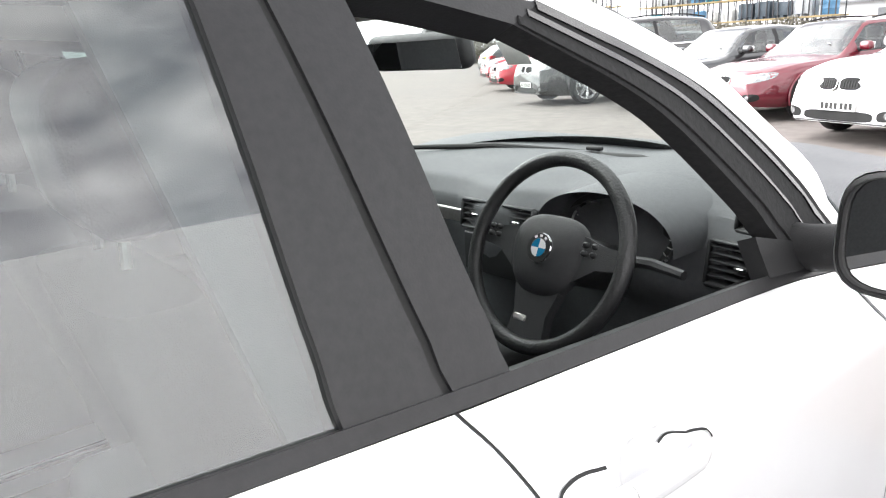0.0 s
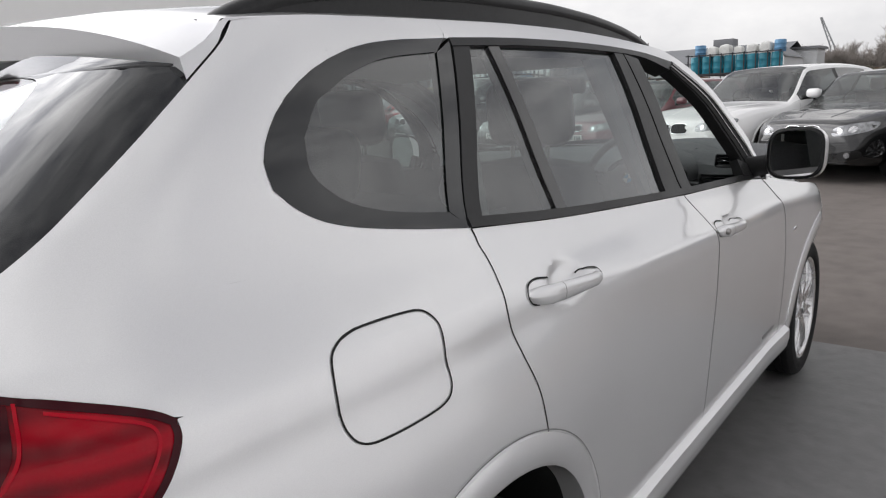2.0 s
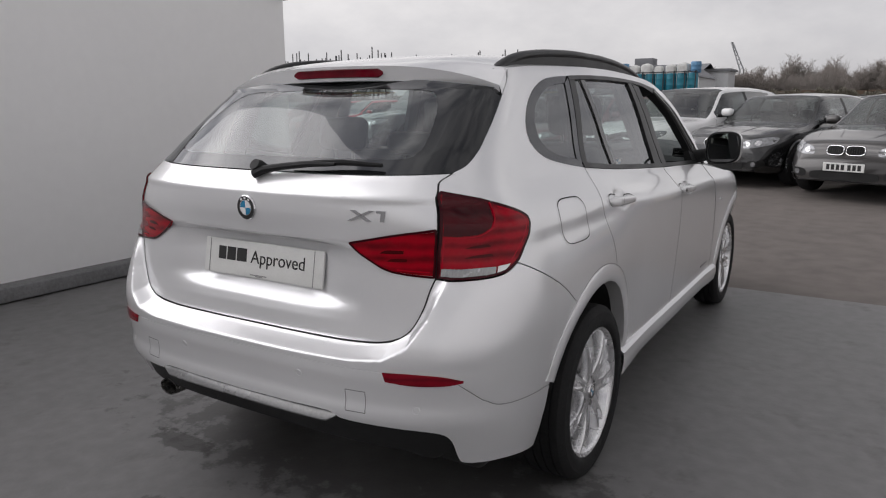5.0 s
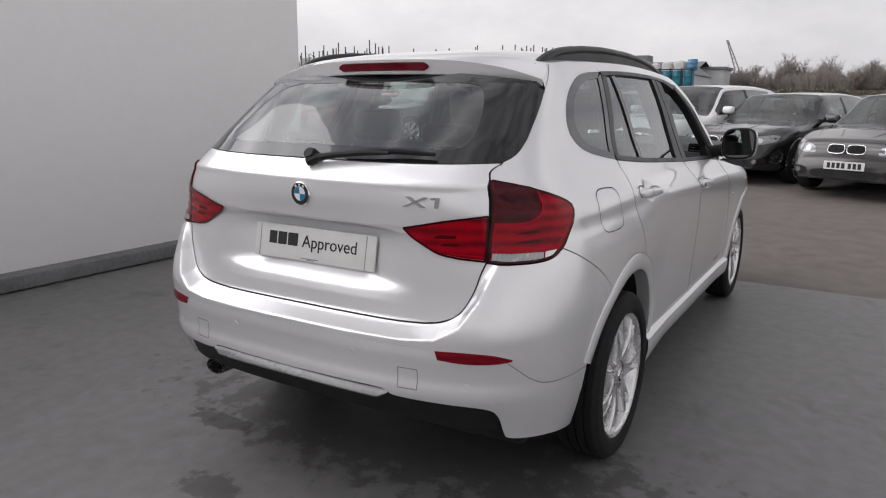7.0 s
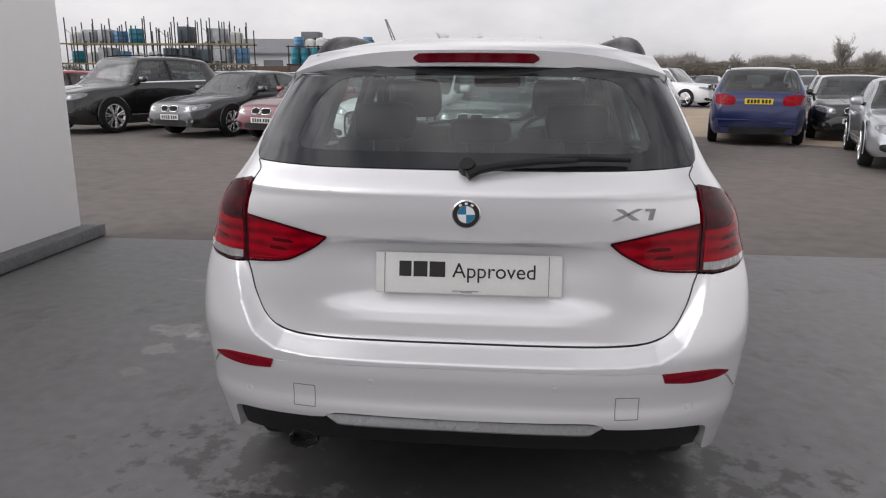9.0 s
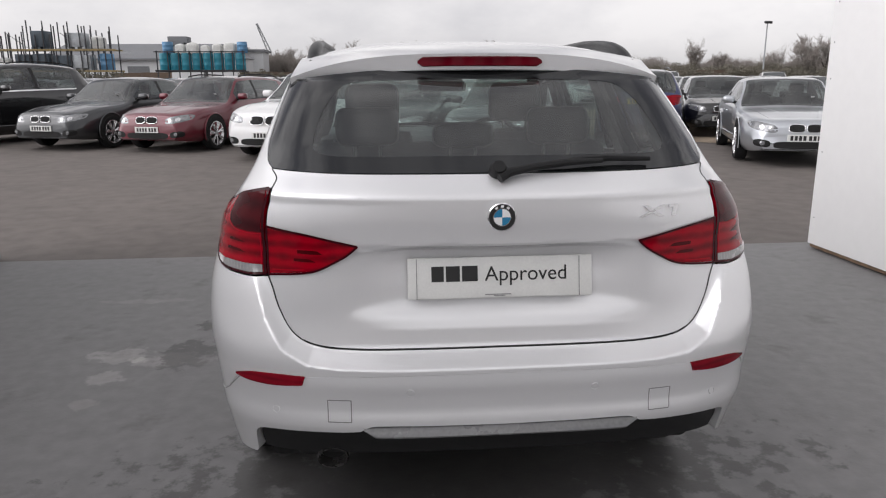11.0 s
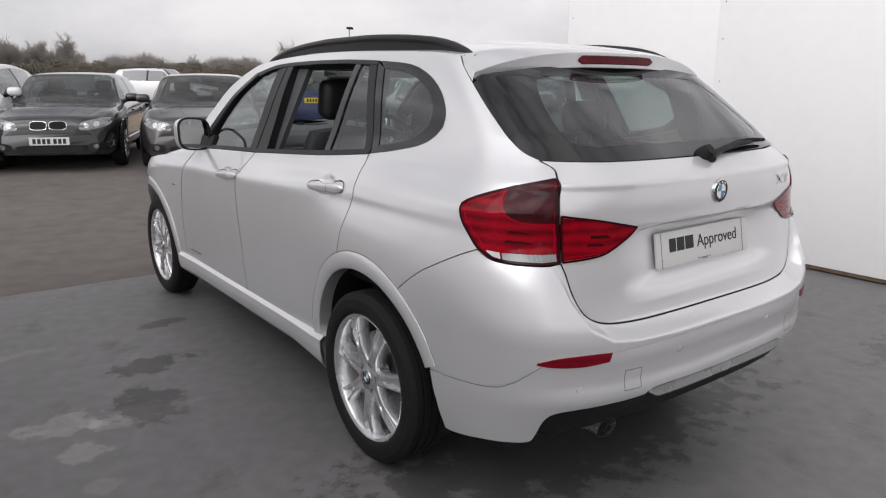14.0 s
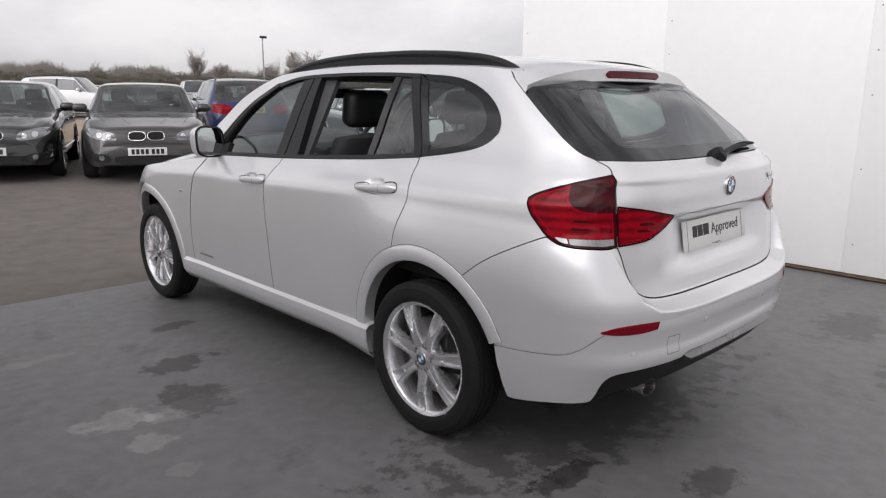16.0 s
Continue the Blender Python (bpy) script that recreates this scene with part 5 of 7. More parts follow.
    # door handles with their cups
    for y0, y1, z0, z1, par, lock in ((1.088, 1.356, 1.013, 1.000, rear_door, False), (2.130, 2.385, .956, .943, front_door, right)):
        d = Shape()
        n_ = 36
        pa, pb = surf(S(y0, z0)[0], z0).x, surf(S(y1, z1)[0], z1).x

        def grip(u, v, y0=y0, y1=y1, z0=z0, z1=z1, pa=pa, pb=pb):
            y, z = y0 + (y1 - y0) * u, z0 + (z1 - z0) * u
            e_ = min(1, 5 * min(u + .01, 1.01 - u)) ** .5
            lift = -.004 + .026 * e_ + .005 * math.sin(math.pi * u)
            hz = .0205 * (1 - .42 * u) * math.sqrt(max(.02, 1 - abs(2 * u - 1) ** 7))
            a = v * 2 * math.pi
            c_, s_ = math.cos(a), math.sin(a)
            return (sg * (pa + (pb - pa) * u + lift - .010 + .012 * math.copysign(abs(c_) ** .8, c_)), y, z + hz * math.copysign(abs(s_) ** .8, s_))
        d.grid(grip, n_, 20)
        hd = d.make("door_handle", WHITE, par, "body-coloured grip handle")
        d = Shape()
        ribbon(d, SS([(y0 + .078, z0 + .019), (y0 + .038, z0 + .025), (y0 + .006, z0 + .020), (y0 - .005, z0 + .003), (y0 + .002, z0 - .012), (y0 + .023, z0 - .018)]), .0035, .0022, 40, sg)
        d.make("rear_handle_joint", UNDER, hd, "dark joint")
        d = Shape()
        ribbon(d, SS([(y1 - .073, z1 + .015), (y1 - .054, z1 + .021), (y1 - .004, z1 + .013), (y1 + .004, z1 + .002)]), .0028, .0022, 20, sg)
        d.make("front_handle_joint", UNDER, hd, "dark joint")
        d = Shape()
        d.grid(lambda u, v: tuple(Vector(grip(.30 + .008 * u, .0 + v)) + Vector((sg * .0006, 0, 0))), 1, 14)
        d.make("handle_cap_joint", GREYINK, hd)
        if lock:
            p_ = surf(S(y0 + .03, z0)[0], z0)
            Shape().lathe([(0, .0), (.008, .0), (.010, -.004), (.010, -.03)], 16, pose(sg * (p_.x + .028), y0 + .03, z0 - .002, 0, 0, 0 if sg > 0 else 180)).make("lock_cylinder", STEEL, hd, "steel lock")
    # front: bonnet side, side marker
    p_ = surf(S(3.14, .80)[0], .80)
    box_part("side_repeater", (.006, .055, .012), .003, pose(sg * (p_.x + .002), 3.14, .80), CHROME, car, "small chrome wing marker")

# dark maker's plate line low on both front doors
for sg in (1, -1):
    p_ = surf(S(2.86, .43)[0], .43)
    box_part("sill_mark", (.003, .17, .012), .001, pose(sg * (p_.x + .001), 2.88, .425), GREYINK, front_door, "small grey mark")

# fuel flap on the right
FLAP = [(.640, 1.065), (.671, 1.070), (.78, 1.066), (.812, 1.058), (.828, 1.035), (.822, .99), (.822, .95), (.806, .931), (.76, .924), (.65, .927), (.617, .938), (.602, .962), (.600, 1.004), (.612, 1.048)]
d = Shape()
ribbon(d, SS(FLAP + FLAP[:2]), .0032, .0014, 140, 1)
d.make("fuel_flap_joint", UNDER, quarter, "dark fuel flap joint")

# roof rails
for sg in (1, -1):
    d = Shape()
    ys = [.655, .70, .78, .9, 1.1, 1.35, 1.6, 1.85, 2.05, 2.2, 2.30, 2.36]
    top = [1.500, 1.524, 1.551, 1.572, 1.588, 1.596, 1.596, 1.588, 1.572, 1.55, 1.525, 1.500]
    line = list(zip(ys, top))
    pts = [Vector((sg * (.565 - .02 * abs(y - 1.4)), y, spline(y, line) - .014)) for y in [.645 + 1.72 * (k / 60) for k in range(61)]]
    d.sweep(pts, [(-.017, -.014), (-.020, -.006), (-.020, .003), (-.014, .010), (-.006, .0135), (.006, .0135), (.014, .010), (.020, .003), (.020, -.006), (.017, -.014)])
    rail = d.make("roof_rail", SATIN, car, "satin black roof rail", angle=60)
    d = Shape()
    def web(u, v):
        y = .672 + 1.668 * u
        zt, zb = spline(y, list(zip(ys, top))) - .022, roof_at(.565, y) - .03
        return (sg * (.565 - .02 * abs(y - 1.4)) + (-.015 if v < .5 else .015), y, min(zt, zb) if .2 < v < .8 else zt)
    d.grid(web, 40, 3)
    d.make("rail_foot", SATIN, rail)

# bonnet, front bumper, windscreen
ZW = [(2.86, 1.03), (3.2, .985), (3.64, .915), (3.9, .855), (4.10, .77)]


def bonnet(u, v):
    y = 3.0 + v * 1.10
    z0 = spline(y, ZW)
    xe = surf(S(y, z0)[0], z0).x - .004
    k = abs(2 * u - 1)
    ahead = .28 * (1 - k ** 2.2) * v ** 3
    back = .16 * (1 - k ** 2) * (1 - v) ** 4
    return (xe * (2 * u - 1), y + ahead + back, z0 + .105 * (1 - k ** 2.6) * (1 - .45 * v ** 2) - .012 * (k > .999))


Shape().grid(bonnet, 28, 26).make("bonnet", WHITE, car)


def nose(u, v):
    z = .25 + v * .52
    y1 = spline(z, FRONT) - LF
    y0 = 4.10 - .02 * (1 - v)
    k0 = (y0 - y1) / 1.25
    k = k0 + (1 - k0) * (1 - abs(2 * u - 1))
    s_ = S(y1, z)[0] + min(1.2499, k * 1.25)
    p_ = surf0(s_, z)
    return (p_.x * (1 if u < .5 else -1), p_.y, z)


Shape().grid(nose, 40, 12).make("front_bumper", WHITE, car)


def screen(u, v, drop=0.0):
    ya, yb = 3.045, 2.35
    y = ya + (yb - ya) * v
    ze = roof_edge(y) - .006
    xe = surf(S(y, ze)[0], ze).x - .012
    k = abs(2 * u - 1)
    return (xe * (2 * u - 1), y + (.30 - .18 * v) * (1 - k ** 2), ze + .045 * v * (1 - k ** 2.2) + .085 * (1 - v) * (1 - k ** 2) - drop)


ws = Shape().grid(screen, 24, 14).make("windscreen", SCREENPANE, car, "clear windscreen")
d = Shape()
d.grid(lambda u, v: screen(u, v * .06, .004), 24, 2)
d.grid(lambda u, v: screen(u, .93 + v * .07, .004), 24, 2)
d.grid(lambda u, v: screen(u * .045, v, .004), 2, 14)
d.grid(lambda u, v: screen(.955 + u * .045, v, .004), 2, 14)
d.make("windscreen_border", SMOKE, ws, "black enamel border")
d = Shape()
d.rbox((1.25, .16, .03), .012, pose(0, 3.20, 1.075, 8))
d.make("cowl", PLASTIC, car, "black scuttle panel")
for x0, y0, x1, y1 in ((-.1, 3.21, .48, 3.07), (-.62, 3.02, -.02, 3.22)):
    Shape().tube([(x0, y0, 1.115), ((x0 + x1) / 2, (y0 + y1) / 2 + .03, 1.125), (x1, y1, 1.12)], [.007, .010, .006], 8).make("front_wiper", PLASTIC, car, "black wiper blade")
box_part("dealer_sticker", (.07, .002, .06), .001, pose(.18, 2.74, 1.40, 35, 0, 0), mat("paper_white", (0.75, 0.75, 0.72), 0.7, var=0.05), ws, "white paper slip")

# wheels: rim with seven grooved spokes, tyre, brake, cap
TYRE_R = .330
AXLE_R, AXLE_F = .318, .320
KR = 1.105                      # rim size over the drawn section


def make_wheel(name, x, y, zc, sg, spin):
    m = pose(x, y, zc, 0, 0, 0 if sg > 0 else 180)

    def sized(shape):
        shape.v = [(p_[0], y + (p_[1] - y) * KR, zc + (p_[2] - zc) * KR) for p_ in shape.v]
        return shape
    d = Shape()
    d.lathe([(.200, -.10), (.205, .02), (.212, .030), (.222, .034), (.226, .028), (.224, .0), (.215, -.02), (.218, -.10)], 72, m)
    rim = sized(d).make(name, ALLOY, car, "silver alloy wheel with seven scooped spokes", angle=50)
    for s in range(7):
        a = radians(spin + s * 360 / 7 + 90)
        rows = []
        for k in range(17):
            t = k / 16
            r = .048 + (.217 - .048) * t
            w = .0185 + .0165 * max(0, t - .12) ** 1.25 + .014 * max(0, 1 - t / .42) ** 2
            h = .021 + .013 * math.sin(t * math.pi * .85) - .006 * t
            g = min(1.0, max(0.0, (t - .34) / .26)) * min(1.0, max(0.0, (1.03 - t) / .12))
            dip, gw = .014 * g * g * (3 - 2 * g), .10 + .42 * g
            c = Vector((0, r * math.cos(a), r * math.sin(a)))
            tn = Vector((0, -math.sin(a), math.cos(a)))
            rows.append([c + tn * w * o + Vector((h - b_ - dip * e_, 0, 0)) for o, b_, e_ in ((-1.02, .045, 0), (-1, .010, 0), (-.86, .001, 0), (-gw - .12, .0, 0), (-gw, .002, 1), (gw, .002, 1), (gw + .12, .0, 0), (.86, .001, 0), (1, .010, 0), (1.02, .045, 0))])
        sp = Shape()
        for row in rows:
            sp.v += [tuple(m @ q) for q in row]
        for k in range(16):
            for j in range(9):
                i = k * 10 + j
                sp.f.append((i, i + 1, i + 11, i + 10))
        sized(sp).make("spoke", ALLOY, rim, angle=40)
    d = Shape()
    d.lathe([(.0, .022), (.030, .024), (.036, .020), (.062, .018), (.072, .008), (.074, -.03)], 40, m)
    sized(d).make("hub", ALLOY, rim)
    t = Shape()
    prof = [(.212, -.12), (.232, -.118), (.275, -.135), (.312, -.128), (.328, -.112), (TYRE_R, -.095)]
    for g0 in (-.075, -.04, -.005):
        prof += [(TYRE_R, g0 - .004), (TYRE_R - .008, g0 - .003), (TYRE_R - .008, g0 + .003), (TYRE_R, g0 + .004)]
    prof += [(TYRE_R, .005 - 0), (.328, .022), (.318, .034), (.302, .042), (.298, .0415), (.280, .046), (.262, .044), (.254, .040), (.247, .030)]
    t.lathe(prof, 96, m)
    t.make("tyre", RUBBER, rim, "black rubber tyre", angle=30)
    Shape().lathe([(.05, -.045), (.165, -.045), (.167, -.055), (.167, -.075)], 48, m).make("brake_disc", STEEL, rim, "steel brake disc")
    Shape().rbox((.05, .09, .16), .015, m @ pose(-.05, .135, .04)).make("brake_caliper", UNDER, rim)
    Shape().lathe([(.0, -.095), (.236, -.095)], 40, m).make("wheel_back", UNDER, rim)
    for k in range(5):
        a = radians(spin + 90 + 36 + k * 72)
        Shape().lathe([(0, .0195), (.0135, .0195), (.0140, .012)], 14, m @ pose(.0, .055 * math.cos(a), .055 * math.sin(a))).make("bolt_socket", UNDER, rim, "dark bolt socket")
        Shape().lathe([(0, .0205), (.006, .0215), (.0085, .0205), (.0085, .0)], 10, m @ pose(.0, .055 * math.cos(a), .055 * math.sin(a))).make("wheel_bolt", STEEL, rim)
    mm = m @ pose(.0245, 0, 0, 0, 0, 90)
    roundel(mm, .029, rim)
    return rim


for x, y, zc, sg, spin in ((.826, WHEEL_R, AXLE_R, 1, 10), (-.826, WHEEL_R, AXLE_R, -1, 25), (.795, WHEEL_F, AXLE_F, 1, -6), (-.795, WHEEL_F, AXLE_F, -1, 4)):
    make_wheel("wheel", x, y, zc, sg, spin)

# ---- cabin ----
d = Shape()
d.rbox((1.36, 2.5, .04), .01, pose(0, 1.9, .36))
d.rbox((1.20, .75, .04), .01, pose(0, .62, .66))
d.make("cabin_floor", UNDER, car, "black carpet")
for sg in (1, -1):
    d = Shape()
    d.grid(lambda u, v: (sg * (surf(S(1.3 + u * 1.6, .45 + v * .58)[0], .45 + v * .58).x - .055 - .02 * math.sin(v * 3)), 1.3 + u * 1.6, .45 + v * .60), 16, 10)
    d.make("door_card", DARKDASH, car, "dark plastic door lining")
    box_part("armrest", (.07, .5, .05), .02, pose(sg * .74, 2.35, .86), DARKDASH, car)
    d = Shape()
    d.grid(lambda u, v: (sg * (surf(S(.55 + u * .75, .70 + v * .46)[0], .70 + v * .46).x - .09), .55 + u * .75, .66 + v * .48), 8, 8)
    d.make("luggage_lining", UNDER, car, "black carpeted luggage lining")
    for y0, z0, y1, z1, w in ((1.97, 1.06, 1.87, 1.49, .10), (1.10, 1.14, 1.20, 1.47, .09), (.60, 1.15, .66, 1.45, .10)):
        d = Shape()
        a, b = surf(S(y0, z0)[0], z0, -.05), surf(S(y1, z1)[0], z1, -.05)
        d.sweep([(sg * a.x, y0, z0 - .03), (sg * b.x, y1, z1)], [(-.012, -w / 2), (.012, -w / 2), (.012, w / 2), (-.012, w / 2)])
        d.make("inner_pillar_trim", DASH, car, "grey inner pillar trim")
    d = Shape()
    pts = [surf(S(y, roof_edge(y) - .012)[0], roof_edge(y) - .012, -.035) for y in (2.15, 2.30, 2.50, 2.68, 2.85)]
    d.tube([(sg * p_.x, p_.y, p_.z) for p_ in pts], [.03, .034, .034, .034, .036], 8)
    d.make("inner_screen_pillar", DARKDASH, car, "dark inner windscreen pillar")


def seat(x):
    st = Shape().rbox((.50, .52, .16), .06, pose(x, 2.22, .62, 6), 4).make("front_seat", CLOTH, car, "dark cloth front seat")
    d = Shape()

    def back(u, v):
        a = u * 2 * math.pi
        t = v
        w = .24 - .05 * t ** 3
        c, s_ = math.cos(a), math.sin(a)
        rr = 1 / (abs(c) ** 4 + abs(s_) ** 4) ** .25
        close = 1 if v < .93 else math.sqrt(max(0, 1 - ((v - .93) / .07) ** 2))
        return (x + c * rr * w * (close * .25 + .75) * (1 if v < 1 else .0), 2.03 - .17 * t + s_ * rr * .065 * (.3 + .7 * close), .58 + .62 * t)
    d.grid(back, 32, 26, closed=True)
    d.make("seat_back", CLOTH, st)
    hr = Shape().rbox((.275, .115, .195), .05, pose(x, 1.875, 1.325, 8), 4).make("headrest", LEATHER, st, "black padded headrest")
    for o in (-.06, .06):
        Shape().tube([(x + o, 1.87, 1.16), (x + o, 1.875, 1.26)], .007, 8).make("headrest_post", STEEL, hr, "steel post")


seat(.37)
seat(-.37)
rs = Shape().rbox((1.24, .48, .16), .06, pose(0, 1.32, .60, 4), 3).make("rear_seat", CLOTH, car, "dark cloth rear bench seat")
Shape().rbox((1.22, .14, .58), .05, pose(0, 1.06, .90, -14), 4).make("seat_back", CLOTH, rs)
for x in (-.38, 0, .38):
    hr = Shape().rbox((.25, .09, .15 if x else .10), .04, pose(x, .985, 1.255 if x else 1.22, -8), 4).make("headrest", LEATHER, rs, "black padded headrest")
    for o in (-.05, .05):
        Shape().tube([(x + o, .99, 1.13), (x + o, .985, 1.20)], .006, 8).make("headrest_post", STEEL, hr, "steel post")
Shape().rbox((1.18, .62, .02), .008, pose(0, .64, 1.09, 2)).make("luggage_cover", DARKDASH, car, "dark luggage cover")

# the fittings below were laid out about a nearer dashboard: one shift carries them
DSH = Vector((0, .31, .062))


# dashboard: one long moulding, then its fittings
DSEC = [(2.62, .62), (2.58, .74), (2.55, .88), (2.56, .97), (2.60, 1.015), (2.70, 1.045), (2.85, 1.062), (3.05, 1.068), (3.20, 1.060)]


def dash(u, v):
    x = -.74 + 1.48 * u
    k = v * (len(DSEC) - 1)
    i = min(len(DSEC) - 2, int(k))
    y = DSEC[i][0] + (DSEC[i + 1][0] - DSEC[i][0]) * (k - i)
    z = DSEC[i][1] + (DSEC[i + 1][1] - DSEC[i][1]) * (k - i)
    edge = abs(2 * u - 1)
    y += .07 * edge ** 3 * (1 if v > .5 else .4) + (.05 * bump_(x, 0, .18) * -1 if v < .55 else 0)
    y -= .04 * bump_(x, .37, .24) * (1 if .2 < v < .6 else .3)
    z += .022 * bump_(x, .37, .26) * (1 if v > .4 else 0)
    z -= .02 * edge ** 4
    return Vector((x, y, z)) + DSH


db = Shape().grid(dash, 60, 40).make("dashboard", DASH, car, "dark grey grained dashboard")
# instrument binnacle
d = Shape()


def hood(u, v):
    a = math.pi * (1 - u)
    r = .165 + .006 * math.sin(v * 3)
    x = .37 + r * math.cos(a) * 1.05
    z = .955 + .105 * math.sin(a) ** .8
    return Vector((x, 2.47 + .20 * v, z + .012 * v)) + DSH


d.grid(hood, 26, 6)
d.make("binnacle_hood", DASH, db, "grained instrument hood")
d = Shape()
d.grid(lambda u, v: DSH + Vector((.37 + (.165 - .012) * 1.05 * math.cos(math.pi * (1 - u)) * v, 2.56, .955 + .092 * math.sin(math.pi * (1 - u)) ** .8 * v - .05 * (1 - v))), 26, 4)
d.make("instrument_panel", DIAL, db, "black instrument face")
for x in (.292, .448):
    dm = Matrix.Translation(DSH) @ pose(x, 2.545, .965, -14, 0, 0)
    dl = Shape().lathe([(.050, -.004), (.054, -.008), (.058, -.004), (.058, .006)], 40, dm, axis="Y").make("dial_rim", CHROME, db, "thin bright dial rim")
    Shape().lathe([(0, .0), (.052, .0)], 36, dm, axis="Y").make("dial_face", DIAL, dl)
    d = Shape()
    for k in range(13):
        a = radians(-130 + k * 260 / 12)
        d.box((-.0012, -.002, .038), (.0012, -.001, .047), dm @ pose(0, 0, 0, 0, math.degrees(a), 0))
    d.box((-.001, -.004, -.01), (.001, -.003, .040), dm @ pose(0, 0, 0, 0, -120, 0))
    d.make("dial_marks", DIALMARK, dl, "pale dial marks")
# air vents
def vent(x, y, z, w, h, turn=0):
    m = Matrix.Translation(DSH) @ pose(x, y, z, -8, 0, turn)
    fr = Shape()
    for (cx, cz, sx, sz) in ((0, h / 2, w, .008), (0, -h / 2, w, .008), (-w / 2, 0, .008, h), (w / 2, 0, .008, h)):
        fr.rbox((sx, .02, sz), .003, m @ pose(cx, 0, cz), 1)
    fo = fr.make("air_vent", DARKDASH, db, "black slatted air vent")
    Shape().box((-w / 2, .012, -h / 2), (w / 2, .016, h / 2), m).make("vent_back", UNDER, fo)
    n_ = max(3, int(h / .014))
    for k in range(n_):
        Shape().rbox((w - .008, .018, .003), .001, m @ pose(0, .002, -h / 2 + (k + .5) * h / n_, 25), 1).make("vent_slat", DARKDASH, fo)
    Shape().rbox((.03, .012, .006), .002, m @ pose(0, -.008, 0), 1).make("vent_tab", CHROME, fo, "bright thumb tab")


vent(.635, 2.555, .935, .15, .085, -6)
vent(-.635, 2.555, .935, .15, .085, 6)
vent(.085, 2.525, .945, .10, .07)
vent(-.06, 2.525, .945, .10, .07)
vent(.665, 2.535, 1.035, .075, .045, -10)
box_part("trim_strip", (.62, .012, .035), .004, Matrix.Translation(DSH) @ pose(-.40, 2.535, .93), STEEL, db, "brushed metal trim strip")
box_part("centre_console", (.26, 1.10, .22), .04, pose(0, 2.38, .60), DARKDASH, car, "dark centre console")
box_part("radio", (.19, .015, .10), .004, Matrix.Translation(DSH) @ pose(0, 2.515, .85), DIAL, db, "black radio face")
box_part("screen_sensor", (.05, .02, .012), .005, pose(.02, 3.20, 1.135), PLASTIC, db, "small black sun sensor")
# steering wheel
SW = pose(.37, 2.620, 1.036, -24, 0, 0)
d = Shape()
d.grid(lambda u, v: SW @ Vector(((.182 + .0155 * math.cos(v * 2 * math.pi)) * math.cos(u * 2 * math.pi), .0155 * math.sin(v * 2 * math.pi), (.182 + .0155 * math.cos(v * 2 * math.pi)) * math.sin(u * 2 * math.pi))), 56, 12, closed=True)
sw = d.make("steering_wheel", LEATHER, car, "black leather steering wheel")
d = Shape()


def pad(u, v):
    a = u * 2 * math.pi
    c, s_ = math.cos(a), math.sin(a)
    rr = 1 / (abs(c) ** 2.6 + abs(s_) ** 2.6) ** (1 / 2.6)
    k = math.sin(v * math.pi / 2)
    return SW @ Vector((c * rr * (.088 + .014 * s_) * k, -.035 * math.cos(v * math.pi / 2) ** .7 + .02, s_ * rr * .080 * k - .006))


d.grid(pad, 32, 8, closed=True)
hub = d.make("airbag_cover", DARKDASH, sw, "black airbag cover")
for pts in ([(.060, .050), (.120, .034), (.176, .030), (.178, -.004), (.120, -.012), (.065, -.050)], [(-.060, .050), (-.120, .034), (-.176, .030), (-.178, -.004), (-.120, -.012), (-.065, -.050)], [(-.062, -.045), (.062, -.045), (.040, -.120), (.046, -.174), (-.046, -.174), (-.040, -.120)]):
    Shape().prism(pts, .022, SW @ pose(0, .006, 0)).make("spoke", DARKDASH, sw)
for sx in (-1, 1):
    for k in range(4):
        Shape().rbox((.014, .008, .011), .003, SW @ pose(sx * (.108 + .020 * (k % 2)), -.022, .012 + .015 * (k // 2)), 1).make("wheel_button", SATIN, sw)
Shape().rbox((.03, .006, .012), .002, SW @ pose(0, -.018, -.13), 1).make("spoke_mark", STEEL, sw, "small metal mark")
roundel(SW @ pose(0, -.0145, .004), .030, hub)
for sx in (-1, 1):
    Shape().tube([(.37 + sx * .06, 2.73, 1.012), (.37 + sx * .17, 2.72, 1.022), (.37 + sx * .24, 2.71, 1.018)], [.010, .011, .009], 8).make("stalk", DARKDASH, sw)
Shape().tube([(.37, 2.67, 1.012), (.37, 2.86, .94)], .05, 12).make("steering_column", DARKDASH, car)
# inner mirror
im = Shape().rbox((.285, .045, .076), .024, pose(.045, 2.60, 1.411, 16, 0, 8), 4).make("inner_mirror", DARKDASH, car, "black rear-view mirror")
Shape().box((-.128, -.0242, -.029), (.128, -.0232, .029), pose(.045, 2.60, 1.411, 16, 0, 8)).make("mirror_face", MIRROR, im, "mirror glass")
Shape().tube([(.045, 2.61, 1.425), (.03, 2.66, 1.455), (.0, 2.74, 1.475)], [.018, .022, .035], 8).make("mirror_stem", DARKDASH, im)

